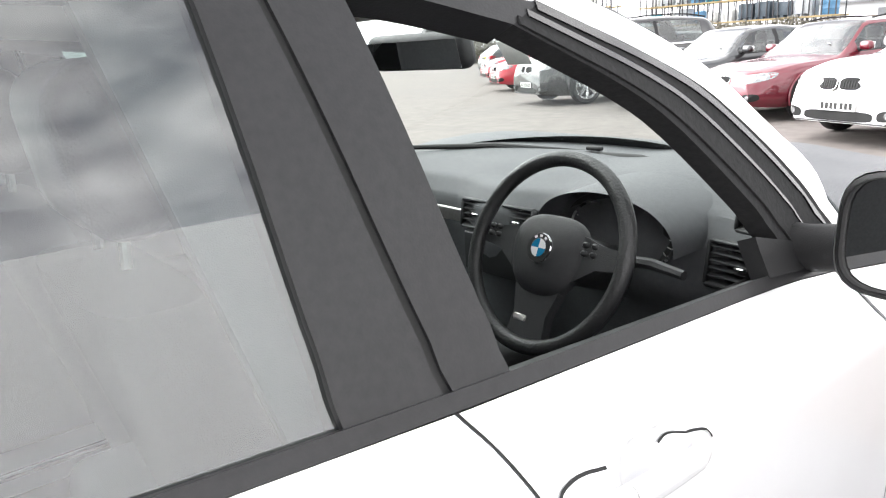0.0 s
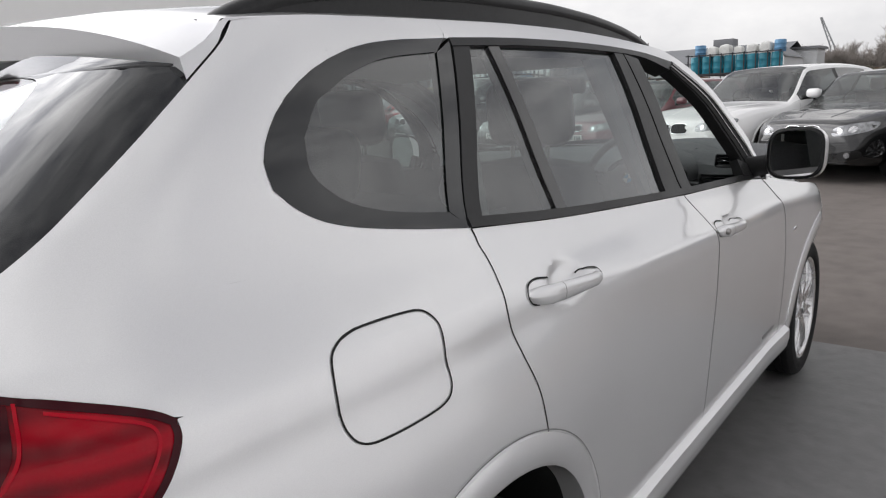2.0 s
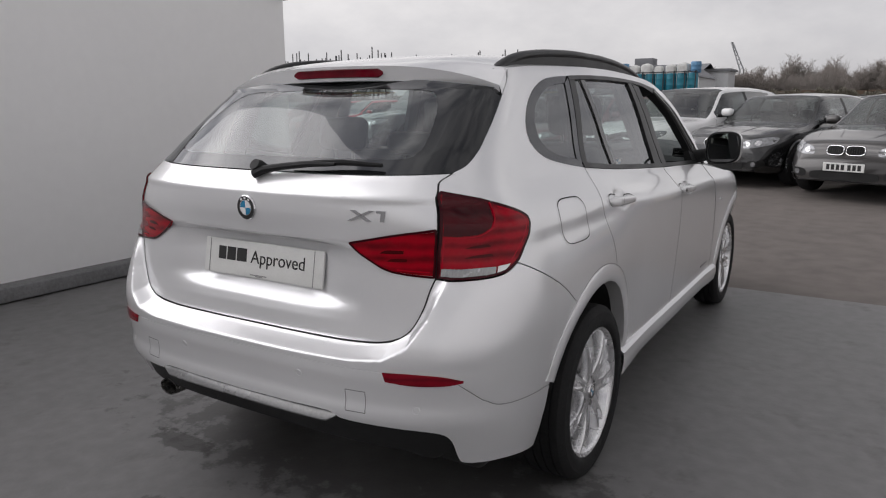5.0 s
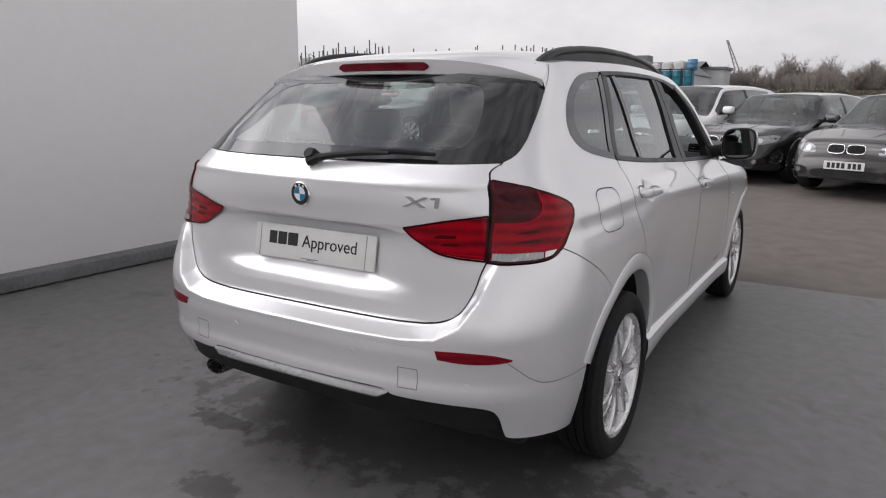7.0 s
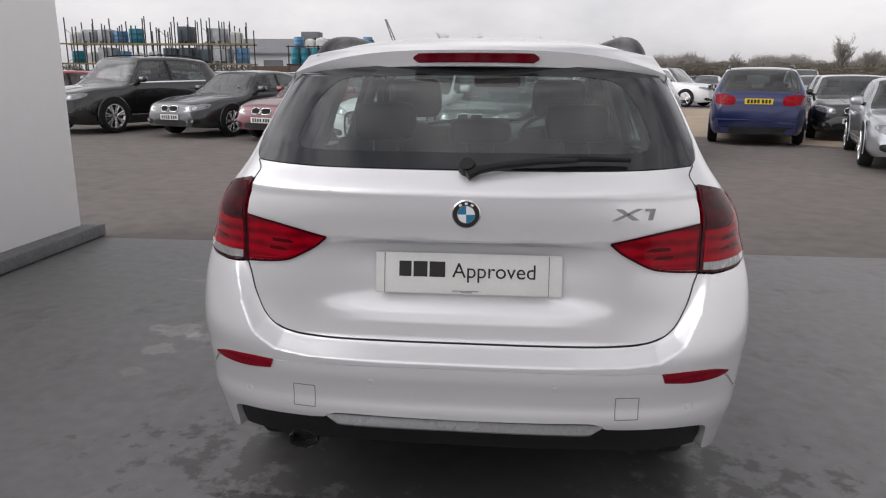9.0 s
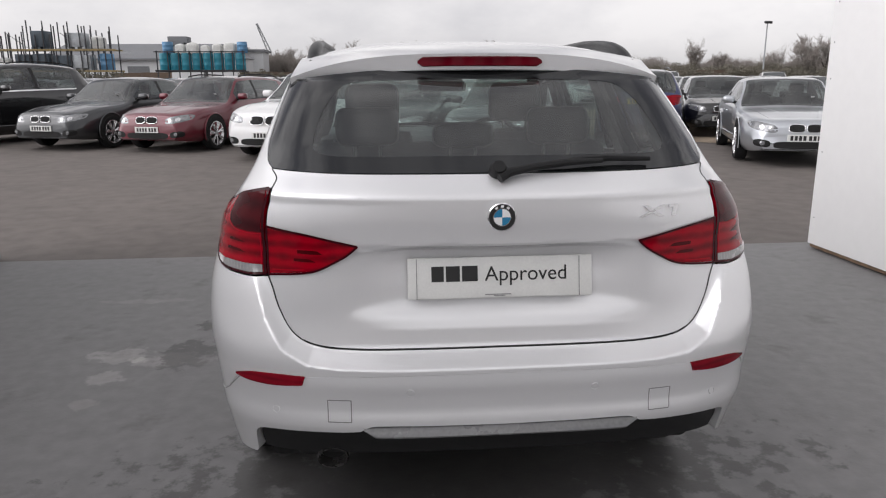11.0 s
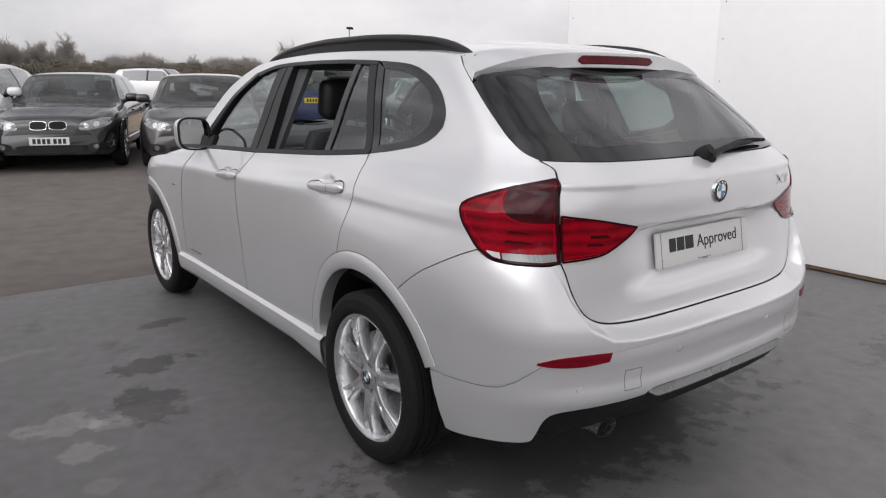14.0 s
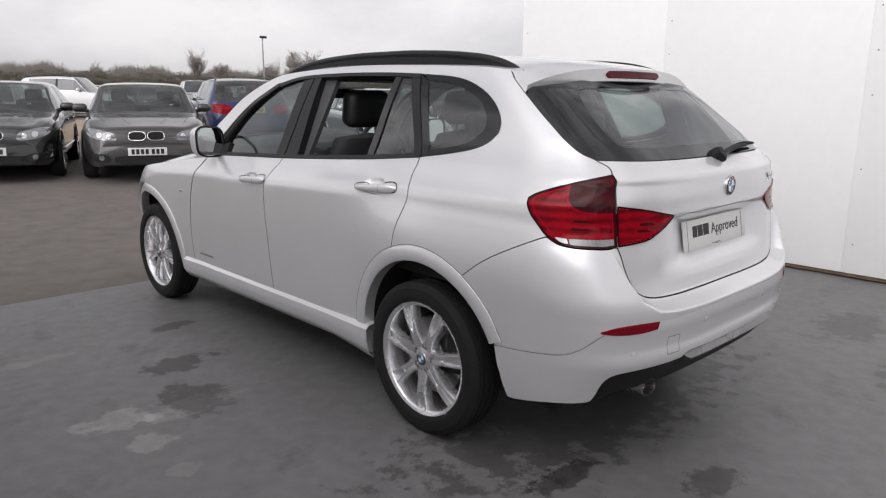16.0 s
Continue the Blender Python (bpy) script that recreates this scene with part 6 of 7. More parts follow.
# ---- cars in the yard ----
LAMPGLASS = mat("headlamp_glass", (0.26, 0.265, 0.275), 0.08, 0.55, var=0.5, scale=26, coat=1.0)
LAMPDARK = mat("lamp_bowl_grey", (0.70, 0.70, 0.71), 0.12, 0.9)
DARKGLASS = mat("car_window_glass", (0.035, 0.04, 0.042), 0.05, var=0.35, scale=1.6, coat=1.0, spec=0.8)
SEETHROUGH = glass_mat("clear_car_glass", (0.42, 0.46, 0.45), veil=0.06)
PAINTS = {
    "white": paint("white_paint", (0.72, 0.72, 0.72)),
    "black": paint("black_paint", (0.006, 0.006, 0.0065), 0.2, 0.22),
    "graphite": paint("graphite_metallic_paint", (0.026, 0.028, 0.031), 0.2, 0.28, 0.3),
    "grey": paint("dark_warm_grey_metallic_paint", (0.040, 0.037, 0.036), 0.15, 0.3, 0.4),
    "silver": paint("silver_metallic_paint", (0.50, 0.52, 0.55), 0.1, 0.28, 0.7),
    "red": paint("crimson_metallic_paint", (0.115, 0.004, 0.014), 0.15, 0.3, 0.2),
    "bright red": paint("bright_red_paint", (0.42, 0.012, 0.03), 0.1, 0.3),
    "blue": paint("deep_blue_metallic_paint", (0.009, 0.016, 0.085), 0.2, 0.3, 0.3),
}
KINDS = {  # length, width, height, bonnet, belt, windscreen base, roof front, roof rear, tail base, boot height, wheel radius, wheelbase
    "hatch": (4.32, 1.76, 1.42, .92, .93, .86, .22, -1.35, -2.02, .96, .315, 2.69),
    "saloon": (4.62, 1.81, 1.43, .88, .93, .80, .08, -1.10, -1.70, 1.02, .325, 2.81),
    "estate": (4.55, 1.82, 1.45, .88, .94, .78, .10, -1.75, -2.15, .98, .325, 2.78),
    "coupe": (4.61, 1.78, 1.38, .85, .90, .72, -.02, -1.0, -1.75, .98, .32, 2.76),
    "tourer": (5.00, 1.90, 1.56, .98, 1.02, .95, .25, -1.45, -2.35, 1.05, .35, 3.07),
    "suv": (4.85, 1.93, 1.76, 1.06, 1.12, .98, .30, -1.75, -2.28, 1.10, .375, 2.93),
    "compact suv": (4.45, 1.80, 1.55, .98, 1.04, .78, .15, -1.55, -2.05, 1.06, .335, 2.76),
}


def lot_car(kind, colour, label, near=True, plate="white", clear=True, group=""):
    """A parked car, nose towards +y, standing on z = 0 at its middle."""
    L, W, H, zb, zbelt, ya, yf, yr, yt, zt, wr, wb = KINDS[kind]
    P = PAINTS[colour]
    h, w = L / 2, W / 2
    root = thing("car", label, "car", group=group)
    lead = zb - .13                                   # height of the bonnet's front edge
    TOP = [(-h, zt - .30), (-h + .03, zt - .17), (-h + .10, zt - .04), (yt, zt), (yr, H - .055), ((yf + yr) / 2, H), (yf, H - .035), (ya, zb + .03), (ya + .12, zb + .012),
           ((ya + h) / 2, zb - .03), (h - .28, lead + .012), (h - .10, lead - .025), (h - .05, lead - .06), (h - .018, lead - .12), (h, lead - .25)]

    def top(y):
        if yt < y < yr - .12 or yf + .12 < y < ya - .05:     # straight panes
            a, b = (yt, yr - .12) if y < 0 and y < yr else (yf + .12, ya - .05)
            return spline(a, TOP) + (spline(b, TOP) - spline(a, TOP)) * (y - a) / (b - a)
        return spline(y, TOP)

    def half(y):
        r = 1.05 if y > 0 else .80
        k = max(0, (abs(y) - (h - r)) / r)
        return w * (1 - (.27 if y > 0 else .20) * k ** 3.8)

    def belt(y):
        return spline(y, [(-h, zt - .26), (-h + .15, zt - .13), (yt + .1, zbelt + .05), (-.6, zbelt + .025), (ya - .2, zbelt - .01), (ya + .15, zb - .06), ((ya + h) / 2, zb - .12), (h - .25, lead - .11), (h, lead - .30)])

    def keys(y):
        hw, zT = half(y), top(y)
        zs = min(belt(y), zT - .03)
        z0 = .19 + .045 * max(0, (abs(y) - (h - .6)) / .6) ** 2
        q = max(0.0, min(1.0, (zT - zs) / (H - zbelt)))
        q = q * q * (3 - 2 * q)
        we = hw * (.90 * (1 - q) + .735 * q)
        zr = zs + (zT - zs) * (.50 * (1 - q) + .90 * q)
        zm = (z0 + zs) / 2 + .02
        return [(.88 * hw, z0), (.975 * hw, z0 + .09), (1.0 * hw, zm), (.985 * hw, zs - .09), (.945 * hw, zs), (we, zr), (we * .84, zT - .014), (0, zT + .006)]
    SUB = [(0, .5), (0, .33, .67), (0, .33, .67), (0, .5), (0, .05, .5, .93), (0, .3, .65), (0, .2, .4, .6, .8, 1)] if near else [(0,), (0,), (0, .5), (0,), (0, .06, .93), (0, .35), (0, .5, 1)]

    def section(y):
        K = keys(y)
        out = []
        for a in range(7):
            p1, p2 = Vector(K[a]), Vector(K[a + 1])
            p0 = Vector(K[a - 1]) if a not in (0, 4, 5) else p1
            p3 = Vector(K[a + 2]) if a not in (3, 4, 6) else (p2 if a != 6 else Vector((-K[6][0], K[6][1])))
            for u in SUB[a]:
                if a == 4:
                    q = p1.lerp(p2, u)
                    q.x += .018 * 4 * u * (1 - u) * min(1, (p2.y - p1.y) / .3)
                else:
                    d = (p2 - p1).length
                    m1 = (p2 - p0) / max(1e-6, (p2 - p1).length + (p1 - p0).length) * d
                    m2 = (p3 - p1) / max(1e-6, (p3 - p2).length + (p2 - p1).length) * d
                    q = (2*u**3 - 3*u*u + 1) * p1 + (u**3 - 2*u*u + u) * m1 + (3*u*u - 2*u**3) * p2 + (u**3 - u*u) * m2
                out.append((q.x, q.y))
        return out
    yB = -.36 if kind != "coupe" else -.62
    yC = yr + .10 if kind in ("saloon", "coupe") else yr + .22
    step = .13 if near else .42
    ys = {round(-h + k, 3) for k in (0, .012, .04, .09, .17)} | {round(h - k, 3) for k in (0, .012, .04, .09, .17, .28)}
    special = [ya - .02, ya - .09, yf, yf + .10, yB - .045, yB + .045, yC, yC + .06, yr, yr - .09, yt, yt + .06]
    ys |= {round(v, 3) for v in special}
    y = -h + .25
    while y < h - .3:
        if min(abs(y - q) for q in ys) > step * .45:
            ys.add(round(y, 3))
        y += step
    ys = sorted(ys)
    secs = [section(y) for y in ys]
    nh = len(secs[0])
    c4 = sum(len(q) for q in SUB[:4])
    c5 = c4 + len(SUB[4])
    V = []
    for y, sec in zip(ys, secs):
        V += [(x, y, z) for x, z in sec] + [(-x, y, z) for x, z in sec[:-1][::-1]]
    n1 = 2 * nh - 1
    groups_ = {"body": []}
    for i in range(len(ys) - 1):
        ym = (ys[i] + ys[i + 1]) / 2
        tall = keys(ym)[5][1] - keys(ym)[4][1] > .12
        for j in range(n1 - 1):
            jj = j if j < nh - 1 else n1 - 2 - j
            sd = "r" if j < nh - 1 else "l"
            key = "body"
            if c4 < jj < c5 - 1 and yC < ym < ya - .05 and tall:
                key = "pillar" + sd if abs(ym - yB) < .045 else "front" + sd if ym > yB else "rear" + sd
            elif jj == c4 and yC - .05 < ym < ya:
                key = "trim" + sd
            elif jj > c5 and yf + .02 < ym < ya - .03:
                key = "screen"
            elif jj > c5 and yt + .02 < ym < yr - .04:
                key = "back"
            a = i * n1 + j
            groups_.setdefault(key, []).append((a, a + n1, a + n1 + 1, a + 1))
    groups_["body"] += [tuple(range(n1)), tuple((len(ys) - 1) * n1 + k for k in range(n1))[::-1]]
    glass_ = SEETHROUGH if near else DARKGLASS
    looks = {"body": ("body", P, ""), "screen": ("windscreen", glass_, "windscreen"), "back": ("rear_window", glass_, "tinted rear window"), "trim": ("belt_trim", CHROME if kind == "suv" else SATIN, "window sill trim"),
             "pillar": ("door_pillar", SATIN, "black door pillar"), "front": ("front_window", glass_, "tinted side window"), "rear": ("side_window", DARKGLASS if kind in ("tourer",) else glass_, "tinted side window")}
    for key, fs in groups_.items():
        nm, mt, lb = looks[key if key in looks else key[:-1]]
        s = Shape()
        ids = {}
        for f_ in fs:
            s.f.append(tuple(ids.setdefault(k, len(ids)) for k in f_))
        s.v = [V[k] for k in ids]
        s.make(nm, mt, root, lb, angle=50)

    def girth(y, z):
        """Half width of the body at a place and height, or less than nothing outside."""
        sec = section(y)
        best = -1.0
        for (xa, za), (xb, zb_) in zip(sec, sec[1:]):
            if min(za, zb_) <= z <= max(za, zb_) and abs(zb_ - za) > 1e-6:
                best = max(best, xa + (xb - xa) * (z - za) / (zb_ - za))
        return best
    scan = [h - .01 * k for k in range(0, 75)]
    table = {}

    def on_end(x, z, sg):
        """Where the nose (sg = 1) or the tail (-1) stands at a width and height."""
        zk = round(z * 100)
        if (zk, sg) not in table:
            table[zk, sg] = [girth(sg * q, zk / 100) for q in scan]
        row = table[zk, sg]
        for k, g in enumerate(row):
            if g >= abs(x):
                if k:
                    g0 = max(row[k - 1], 0)
                    return sg * (scan[k] + .01 * (1 - (abs(x) - g0) / max(1e-6, g - g0)) * (1 if g0 > 0 else 0))
                return sg * scan[k]
        return sg * scan[-1]

    def end_disc(cx, cz, rx, rz, n_, off, sg, shear=0.0, rings=3, seg=24):
        """A rounded patch lying on the nose or tail."""
        s = Shape()

        def at(u, v):
            a = u * 2 * math.pi
            c, sn = math.cos(a), math.sin(a)
            rr = 1 / (abs(c) ** n_ + abs(sn) ** n_) ** (1 / n_)
            k = min(1.0, v * 1.0001 * (rings + 1) / rings)
            x, z = cx + c * rr * rx * k, cz + sn * rr * rz * k + shear * c * rr * rx * k
            sink = .03 if v > .999 else 0
            return (x, on_end(x, z, sg) + sg * (off - sink), z)
        return s.grid(at, seg, rings + 1, closed=True)
    # wheels and arches
    for sx in (-1, 1):
        for wy in (-wb / 2 - .02, wb / 2 - .02):
            hx = half(wy) + .004
            m = pose(sx * (hx - .072), wy, wr, 0, 0, 0 if sx > 0 else 180)
            t = Shape().lathe([(wr * .66, -.10), (wr * .95, -.10), (wr, -.07), (wr, .055), (wr * .95, .082), (wr * .80, .090), (wr * .72, .080)], 36 if near else 18, m)
            tyre = t.make("wheel", RUBBER, root, "black tyre on an alloy rim")
            r = Shape()
            r.lathe([(wr * .60, .040), (wr * .68, .076), (wr * .70, .088), (wr * .735, .086)], 36 if near else 18, m)
            r.lathe([(0, .080), (wr * .16, .078), (wr * .18, .05)], 16, m)
            for k in range(7 if near else 5):
                a = k * 2 * math.pi / (7 if near else 5) + .3
                for o in ((-.09, .09) if near else (0,)):
                    c0 = Vector((.070, wr * .12 * math.cos(a), wr * .12 * math.sin(a)))
                    c1 = Vector((.080, wr * .70 * math.cos(a + o * 1.5), wr * .70 * math.sin(a + o * 1.5)))
                    r.tube([m @ c0, m @ c1], [wr * .05, wr * .055], 5)
            r.make("rim", ALLOY, tyre, "silver alloy rim")
            Shape().lathe([(0, .046), (wr * .70, .046)], 24, m).make("rim_back", UNDER, tyre)
            ar = Shape()
            am = pose(sx * (hx - .028), wy, wr + .012, 0, 0, 0 if sx > 0 else 180)
            ar.lathe([(wr * .9, .027), (wr * 1.125, .027), (wr * 1.135, .0)], 40 if near else 20, am)
            ar.f = [f_ for f_ in ar.f if all(ar.v[i][2] > .17 for i in f_)]
            ar.make("wheel_arch", UNDER, root, "dark wheel arch")
            if near:
                ar = Shape()
                ar.lathe([(wr * 1.12, .022), (wr * 1.13, .034), (wr * 1.16, .034), (wr * 1.21, .020)], 40, am)
                ar.f = [f_ for f_ in ar.f if all(ar.v[i][2] > .19 for i in f_)]
                ar.make("arch_lip", P, root)
    # lamps, grilles, intakes, mirrors, tail lamps
    zl = lead - .140
    for sx in (-1, 1):
        hl = end_disc(sx * w * .675, zl + .016, w * .225, .068, 3.0, .005, 1, sx * .20, 4, 32).make("headlamp", LAMPGLASS, root, "clear headlamp")
        if near:
            for o, r_ in ((-.09, .034), (.035, .038)):
                end_disc(sx * (w * .665 + o), zl + .010 + o * .15, r_, r_, 2, .010, 1, 0, 2, 18).make("lamp_bowl", LAMPDARK, hl)
        ky = on_end(sx * .13, zl - .05, 1) + .012
        big = 1.22 if kind in ("tourer", "suv") else 1.0
        km = pose(sx * .126 * big, ky, zl - .03 * (big - 1) / .22, 14, 0, -sx * 6)
        rim_ = []
        for k in range(25 if near else 13):
            a = k * 2 * math.pi / (24 if near else 12)
            c, sn = math.cos(a), math.sin(a)
            rr = 1 / (abs(c) ** 3.4 + abs(sn) ** 3.4) ** (1 / 3.4)
            rim_.append((c * rr * .112 * big, sn * rr * .062 * big))
        kid = Shape().tube([km @ Vector((x, 0, z)) for x, z in rim_], .0058, 6, cap=False).make("kidney_grille", CHROME, root, "chrome-framed grille")
        s = Shape()
        s.v = [tuple(km @ Vector((x * .95, 0, z * .95))) for x, z in rim_[:-1]] + [tuple(km @ Vector((x * .95, -.10, z * .95))) for x, z in rim_[:-1]]
        nk = len(rim_) - 1
        s.f = [tuple(range(nk))] + [(k, (k + 1) % nk, nk + (k + 1) % nk, nk + k) for k in range(nk)]
        s.make("grille_mesh", UNDER, kid)
        if near:
            for k in range(6):
                Shape().box(((-.074 + k * .028) * big, .001, -.040 * big), ((-.068 + k * .028) * big, .007, .040 * big), km).make("grille_bar", SATIN, kid)
        end_disc(sx * w * .69, .345, w * .135, .058, 3.0, .005, 1, sx * .12).make("side_intake", UNDER, root, "black side intake")
        if near:
            end_disc(sx * w * .69, .350, .036, .036, 2, .010, 1, 0, 2, 16).make("fog_lamp", LAMPGLASS, root, "round fog lamp")
        mi = Shape().rbox((.21, .12, .135), .055, pose(sx * (w + .055), ya - .36, zbelt + .085), 4 if near else 2).make("door_mirror", P, root)
        if near:
            Shape().tube([(sx * (w - .10), ya - .34, zbelt + .02), (sx * (w + .0), ya - .35, zbelt + .05)], [.035, .025], 8).make("mirror_stem", PLASTIC, mi)
            Shape().rbox((.17, .01, .10), .004, pose(sx * (w + .055), ya - .423, zbelt + .085), 1).make("mirror_glass", MIRROR, mi, "mirror glass")
        end_disc(sx * w * .71, zt - .165, w * .235, .105 if "suv" in kind else .078, 3.0, .006, -1, sx * .10, 4, 24).make("tail_lamp", REDLENS, root, "red tail lamp")
        if near:
            for yd in ((.02, -1.0) if kind != "coupe" else (-.35,)):
                g = girth(yd, zbelt - .13)
                Shape().rbox((.03, .20, .032), .014, pose(sx * (g + .010), yd, zbelt - .13), 3).make("door_handle", P, root)
            for yd in ((.78, yB, -1.30) if kind != "coupe" else (.78, -.72)):
                s = Shape()
                K = [(girth(yd, z) + .0015, z) for z in [.30 + k * (zbelt - .34) / 12 for k in range(13)]]
                for x, z in K:
                    s.v += [(sx * x, yd - .003, z), (sx * x, yd + .003, z)]
                s.f = [(2 * k, 2 * k + 1, 2 * k + 3, 2 * k + 2) for k in range(12)]
                s.make("door_gap", UNDER, root)
    end_disc(0, .28, w * .84, .10, 6.0, .006, -1, 0, 3, 32).make("rear_valance", UNDER, root, "black lower valance")
    s = Shape()
    for k in range(25):
        x = w * .86 * (k / 12 - 1)
        s.v += [(x, on_end(x, .50, -1) - .022, .497), (x, on_end(x, .50, -1) - .022, .507), (x, on_end(x, .52, -1) + .01, .522)]
    s.f = [(3 * k + a, 3 * k + a + 1, 3 * k + a + 4, 3 * k + a + 3) for k in range(24) for a in (0, 1)]
    s.make("bumper_ledge", P, root)
    end_disc(0, .318, w * .50, .058, 4.5, .005, 1, 0, 3, 32).make("lower_intake", UNDER, root, "black lower intake")

    def number(sg, z, colour_, nm, lb):
        m = pose(0, on_end(0, z, sg) + sg * .018, z, 0, 0, 0 if sg < 0 else 180)
        pf = Shape().rbox((.52, .012, .111), .004, m, 1).make(nm, colour_, root, lb)
        for k in range(7 if near else 1):
            x = -.215 + k * .062 + (.02 if k > 3 else 0)
            Shape().box((x, -.0075, -.036), (x + (.042 if near else .43), -.0062, .036), m).make("plate_block", INK, pf)
    number(1, .43, PLATEWHITE, "front_plate", "white number plate")
    number(-1, zt - .19, PLATEYELLOW, "rear_plate", "yellow number plate")
    if near:
        roundel(pose(0, h - .17, lead - .028, -62, 0, 180), .036, root)
        Shape().rbox((.06, .004, .05), .002, pose(-.42, ya - .20, zbelt + .13, -58), 1).make("paper_slip", BADGEWHITE, root, "white paper slip behind the glass")
        # bonnet edges, pressed creases, lower lip
        def skin(x, y):
            """Height of the upper skin."""
            sec = section(y)
            best = 0.0
            for (xa, za), (xb, zb_) in zip(sec, sec[1:]):
                if min(xa, xb) <= x <= max(xa, xb) and abs(xb - xa) > 1e-6:
                    best = max(best, za + (zb_ - za) * (x - xa) / (xb - xa))
            return best
        for sx in (-1, 1):
            for nm, xa, xb, wd, up, mt in (("bonnet_gap", .80, .62, .0035, .0012, UNDER), ("bonnet_crease", .52, .26, .020, .007, P)):
                s = Shape()
                for k in range(13):
                    t_ = k / 12
                    y = ya + .16 + (h - .30 - ya - .16) * t_
                    x = half(y) * (xa + (xb - xa) * t_)
                    z = skin(x, y)
                    s.v += [(sx * (x - wd), y, skin(x - wd, y) - .001 + (up if mt is UNDER else 0)), (sx * x, y, z + up), (sx * (x + wd), y, skin(x + wd, y) - .001 + (up if mt is UNDER else 0))]
                s.f = [(3 * k + a, 3 * k + a + 1, 3 * k + a + 4, 3 * k + a + 3) for k in range(12) for a in (0, 1)]
                s.make(nm, mt, root, angle=70)
            s = Shape()
            K = [(girth(y, .40) + .0015, y) for y in [-wb / 2 + wr * 1.25 + k * (wb - wr * 2.55) / 12 for k in range(13)]]
            for x, y in K:
                s.v += [(sx * x, y, .375), (sx * (x + .012), y, .39), (sx * x, y, .405)]
            s.f = [(3 * k + a, 3 * k + a + 1, 3 * k + a + 4, 3 * k + a + 3) for k in range(12) for a in (0, 1)]
            s.make("sill_crease", P, root, angle=70)
        s = Shape()
        for k in range(25):
            x = w * .70 * (k / 12 - 1)
            s.v += [(x, on_end(x, .26, 1) - .02, .262), (x, on_end(x, .26, 1) + .022, .250), (x, on_end(x, .24, 1) - .02, .232)]
        s.f = [(3 * k + a, 3 * k + a + 1, 3 * k + a + 4, 3 * k + a + 3) for k in range(24) for a in (0, 1)]
        s.make("front_lip", SATIN, root, "black lower lip")
        # cabin
        Shape().rbox((W * .86, .50, .10), .04, pose(0, ya - .38, zbelt - .06, 0), 2).make("dashboard", DARKDASH, root)
        Shape().box((-w * .88, yt + .15, .52), (w * .88, ya - .1, .56)).make("cabin_floor", UNDER, root)
        for sx in (-1, 1):
            st = Shape().rbox((.50, .14, .62), .05, pose(sx * .37, yB + .10, zbelt - .12, -12), 3).make("front_seat", CLOTH, root)
            Shape().rbox((.27, .10, .18), .045, pose(sx * .37, yB - .02, zbelt + .27, -8), 3).make("headrest", LEATHER, st)
            Shape().rbox((.24, .09, .14), .04, pose(sx * .36, yB - .98, zbelt + .14, -8), 3).make("rear_headrest", LEATHER, root)
        Shape().rbox((W * .70, .14, .56), .05, pose(0, yB - .88, zbelt - .18, -14), 3).make("rear_seat", CLOTH, root)
        s = Shape()
        ring = [pose(.37, ya - .62, zbelt + .02, 62) @ Vector((.18 * math.cos(a * math.pi / 12), .18 * math.sin(a * math.pi / 12), 0)) for a in range(25)]
        s.tube(ring, .014, 6)
        s.make("steering_wheel", LEATHER, root)
    if kind in ("estate", "suv", "compact suv"):
        for sx in (-1, 1):
            s = Shape()
            pts = [(sx * (keys(y)[5][0] * .93), y, top(y) + .005 + .03 * min(1, 6 * min(u, 1 - u))) for u in [k / 10 for k in range(11)] for y in [yf - .12 + (yr + .15 - yf) * u]]
            s.tube(pts, .016, 6)
            s.make("roof_rail", SATIN, root, "dark roof rail")
    return root


HEAD = radians(159)


def park(ob, nose_x, nose_y, L, turn=159.0, tail=False):
    """Stands a car with its nose (or tail) at a place."""
    a = radians(turn)
    d = Vector((-math.sin(a), math.cos(a), 0)) * (L / 2) * (-1 if tail else 1)
    c = Vector((nose_x, nose_y, 0)) - d
    ob.matrix_basis = pose(c.x, c.y, ground_z(c.y), 0, 0, turn)
    return ob


park(lot_car("hatch", "grey", "dark grey metallic hatchback, nose out, in a row"), 1.30, 9.15, 4.32)
park(lot_car("hatch", "black", "glossy black hatchback with chrome-framed grilles, nose out"), -.50, 10.25, 4.32)
park(lot_car("tourer", "white", "large white hatchback tourer, nose out, in a row"), -2.30, 10.45, 5.0)
park(lot_car("estate", "red", "crimson estate car with roof rails, nose out"), -4.80, 12.2, 4.55)
park(lot_car("saloon", "graphite", "dark graphite saloon, nose out, in a row"), -7.05, 12.9, 4.62)
park(lot_car("suv", "black", "large black off-road car with bright window trim"), -10.1, 13.35, 4.85)
park(lot_car("compact suv", "blue", "deep blue compact off-road car, tail towards the bay"), 5.10, 12.9, 4.45, -17, True)
park(lot_car("coupe", "silver", "silver coupe, nose out, beside the east wall"), 6.25, 8.75, 4.61, 160)
park(lot_car("hatch", "black", "black hatchback in a close row, nose out"), 7.55, 14.1, 4.32, 160)
park(lot_car("saloon", "graphite", "dark saloon in a close row, nose out"), 9.2, 18.4, 4.62, 160)
park(lot_car("hatch", "bright red", "bright red hatchback at the end of the row"), -14.6, 16.6, 4.32, 150)
park(lot_car("hatch", "bright red", "second bright red hatchback beside another one"), -18.2, 19.5, 4.32, 150)

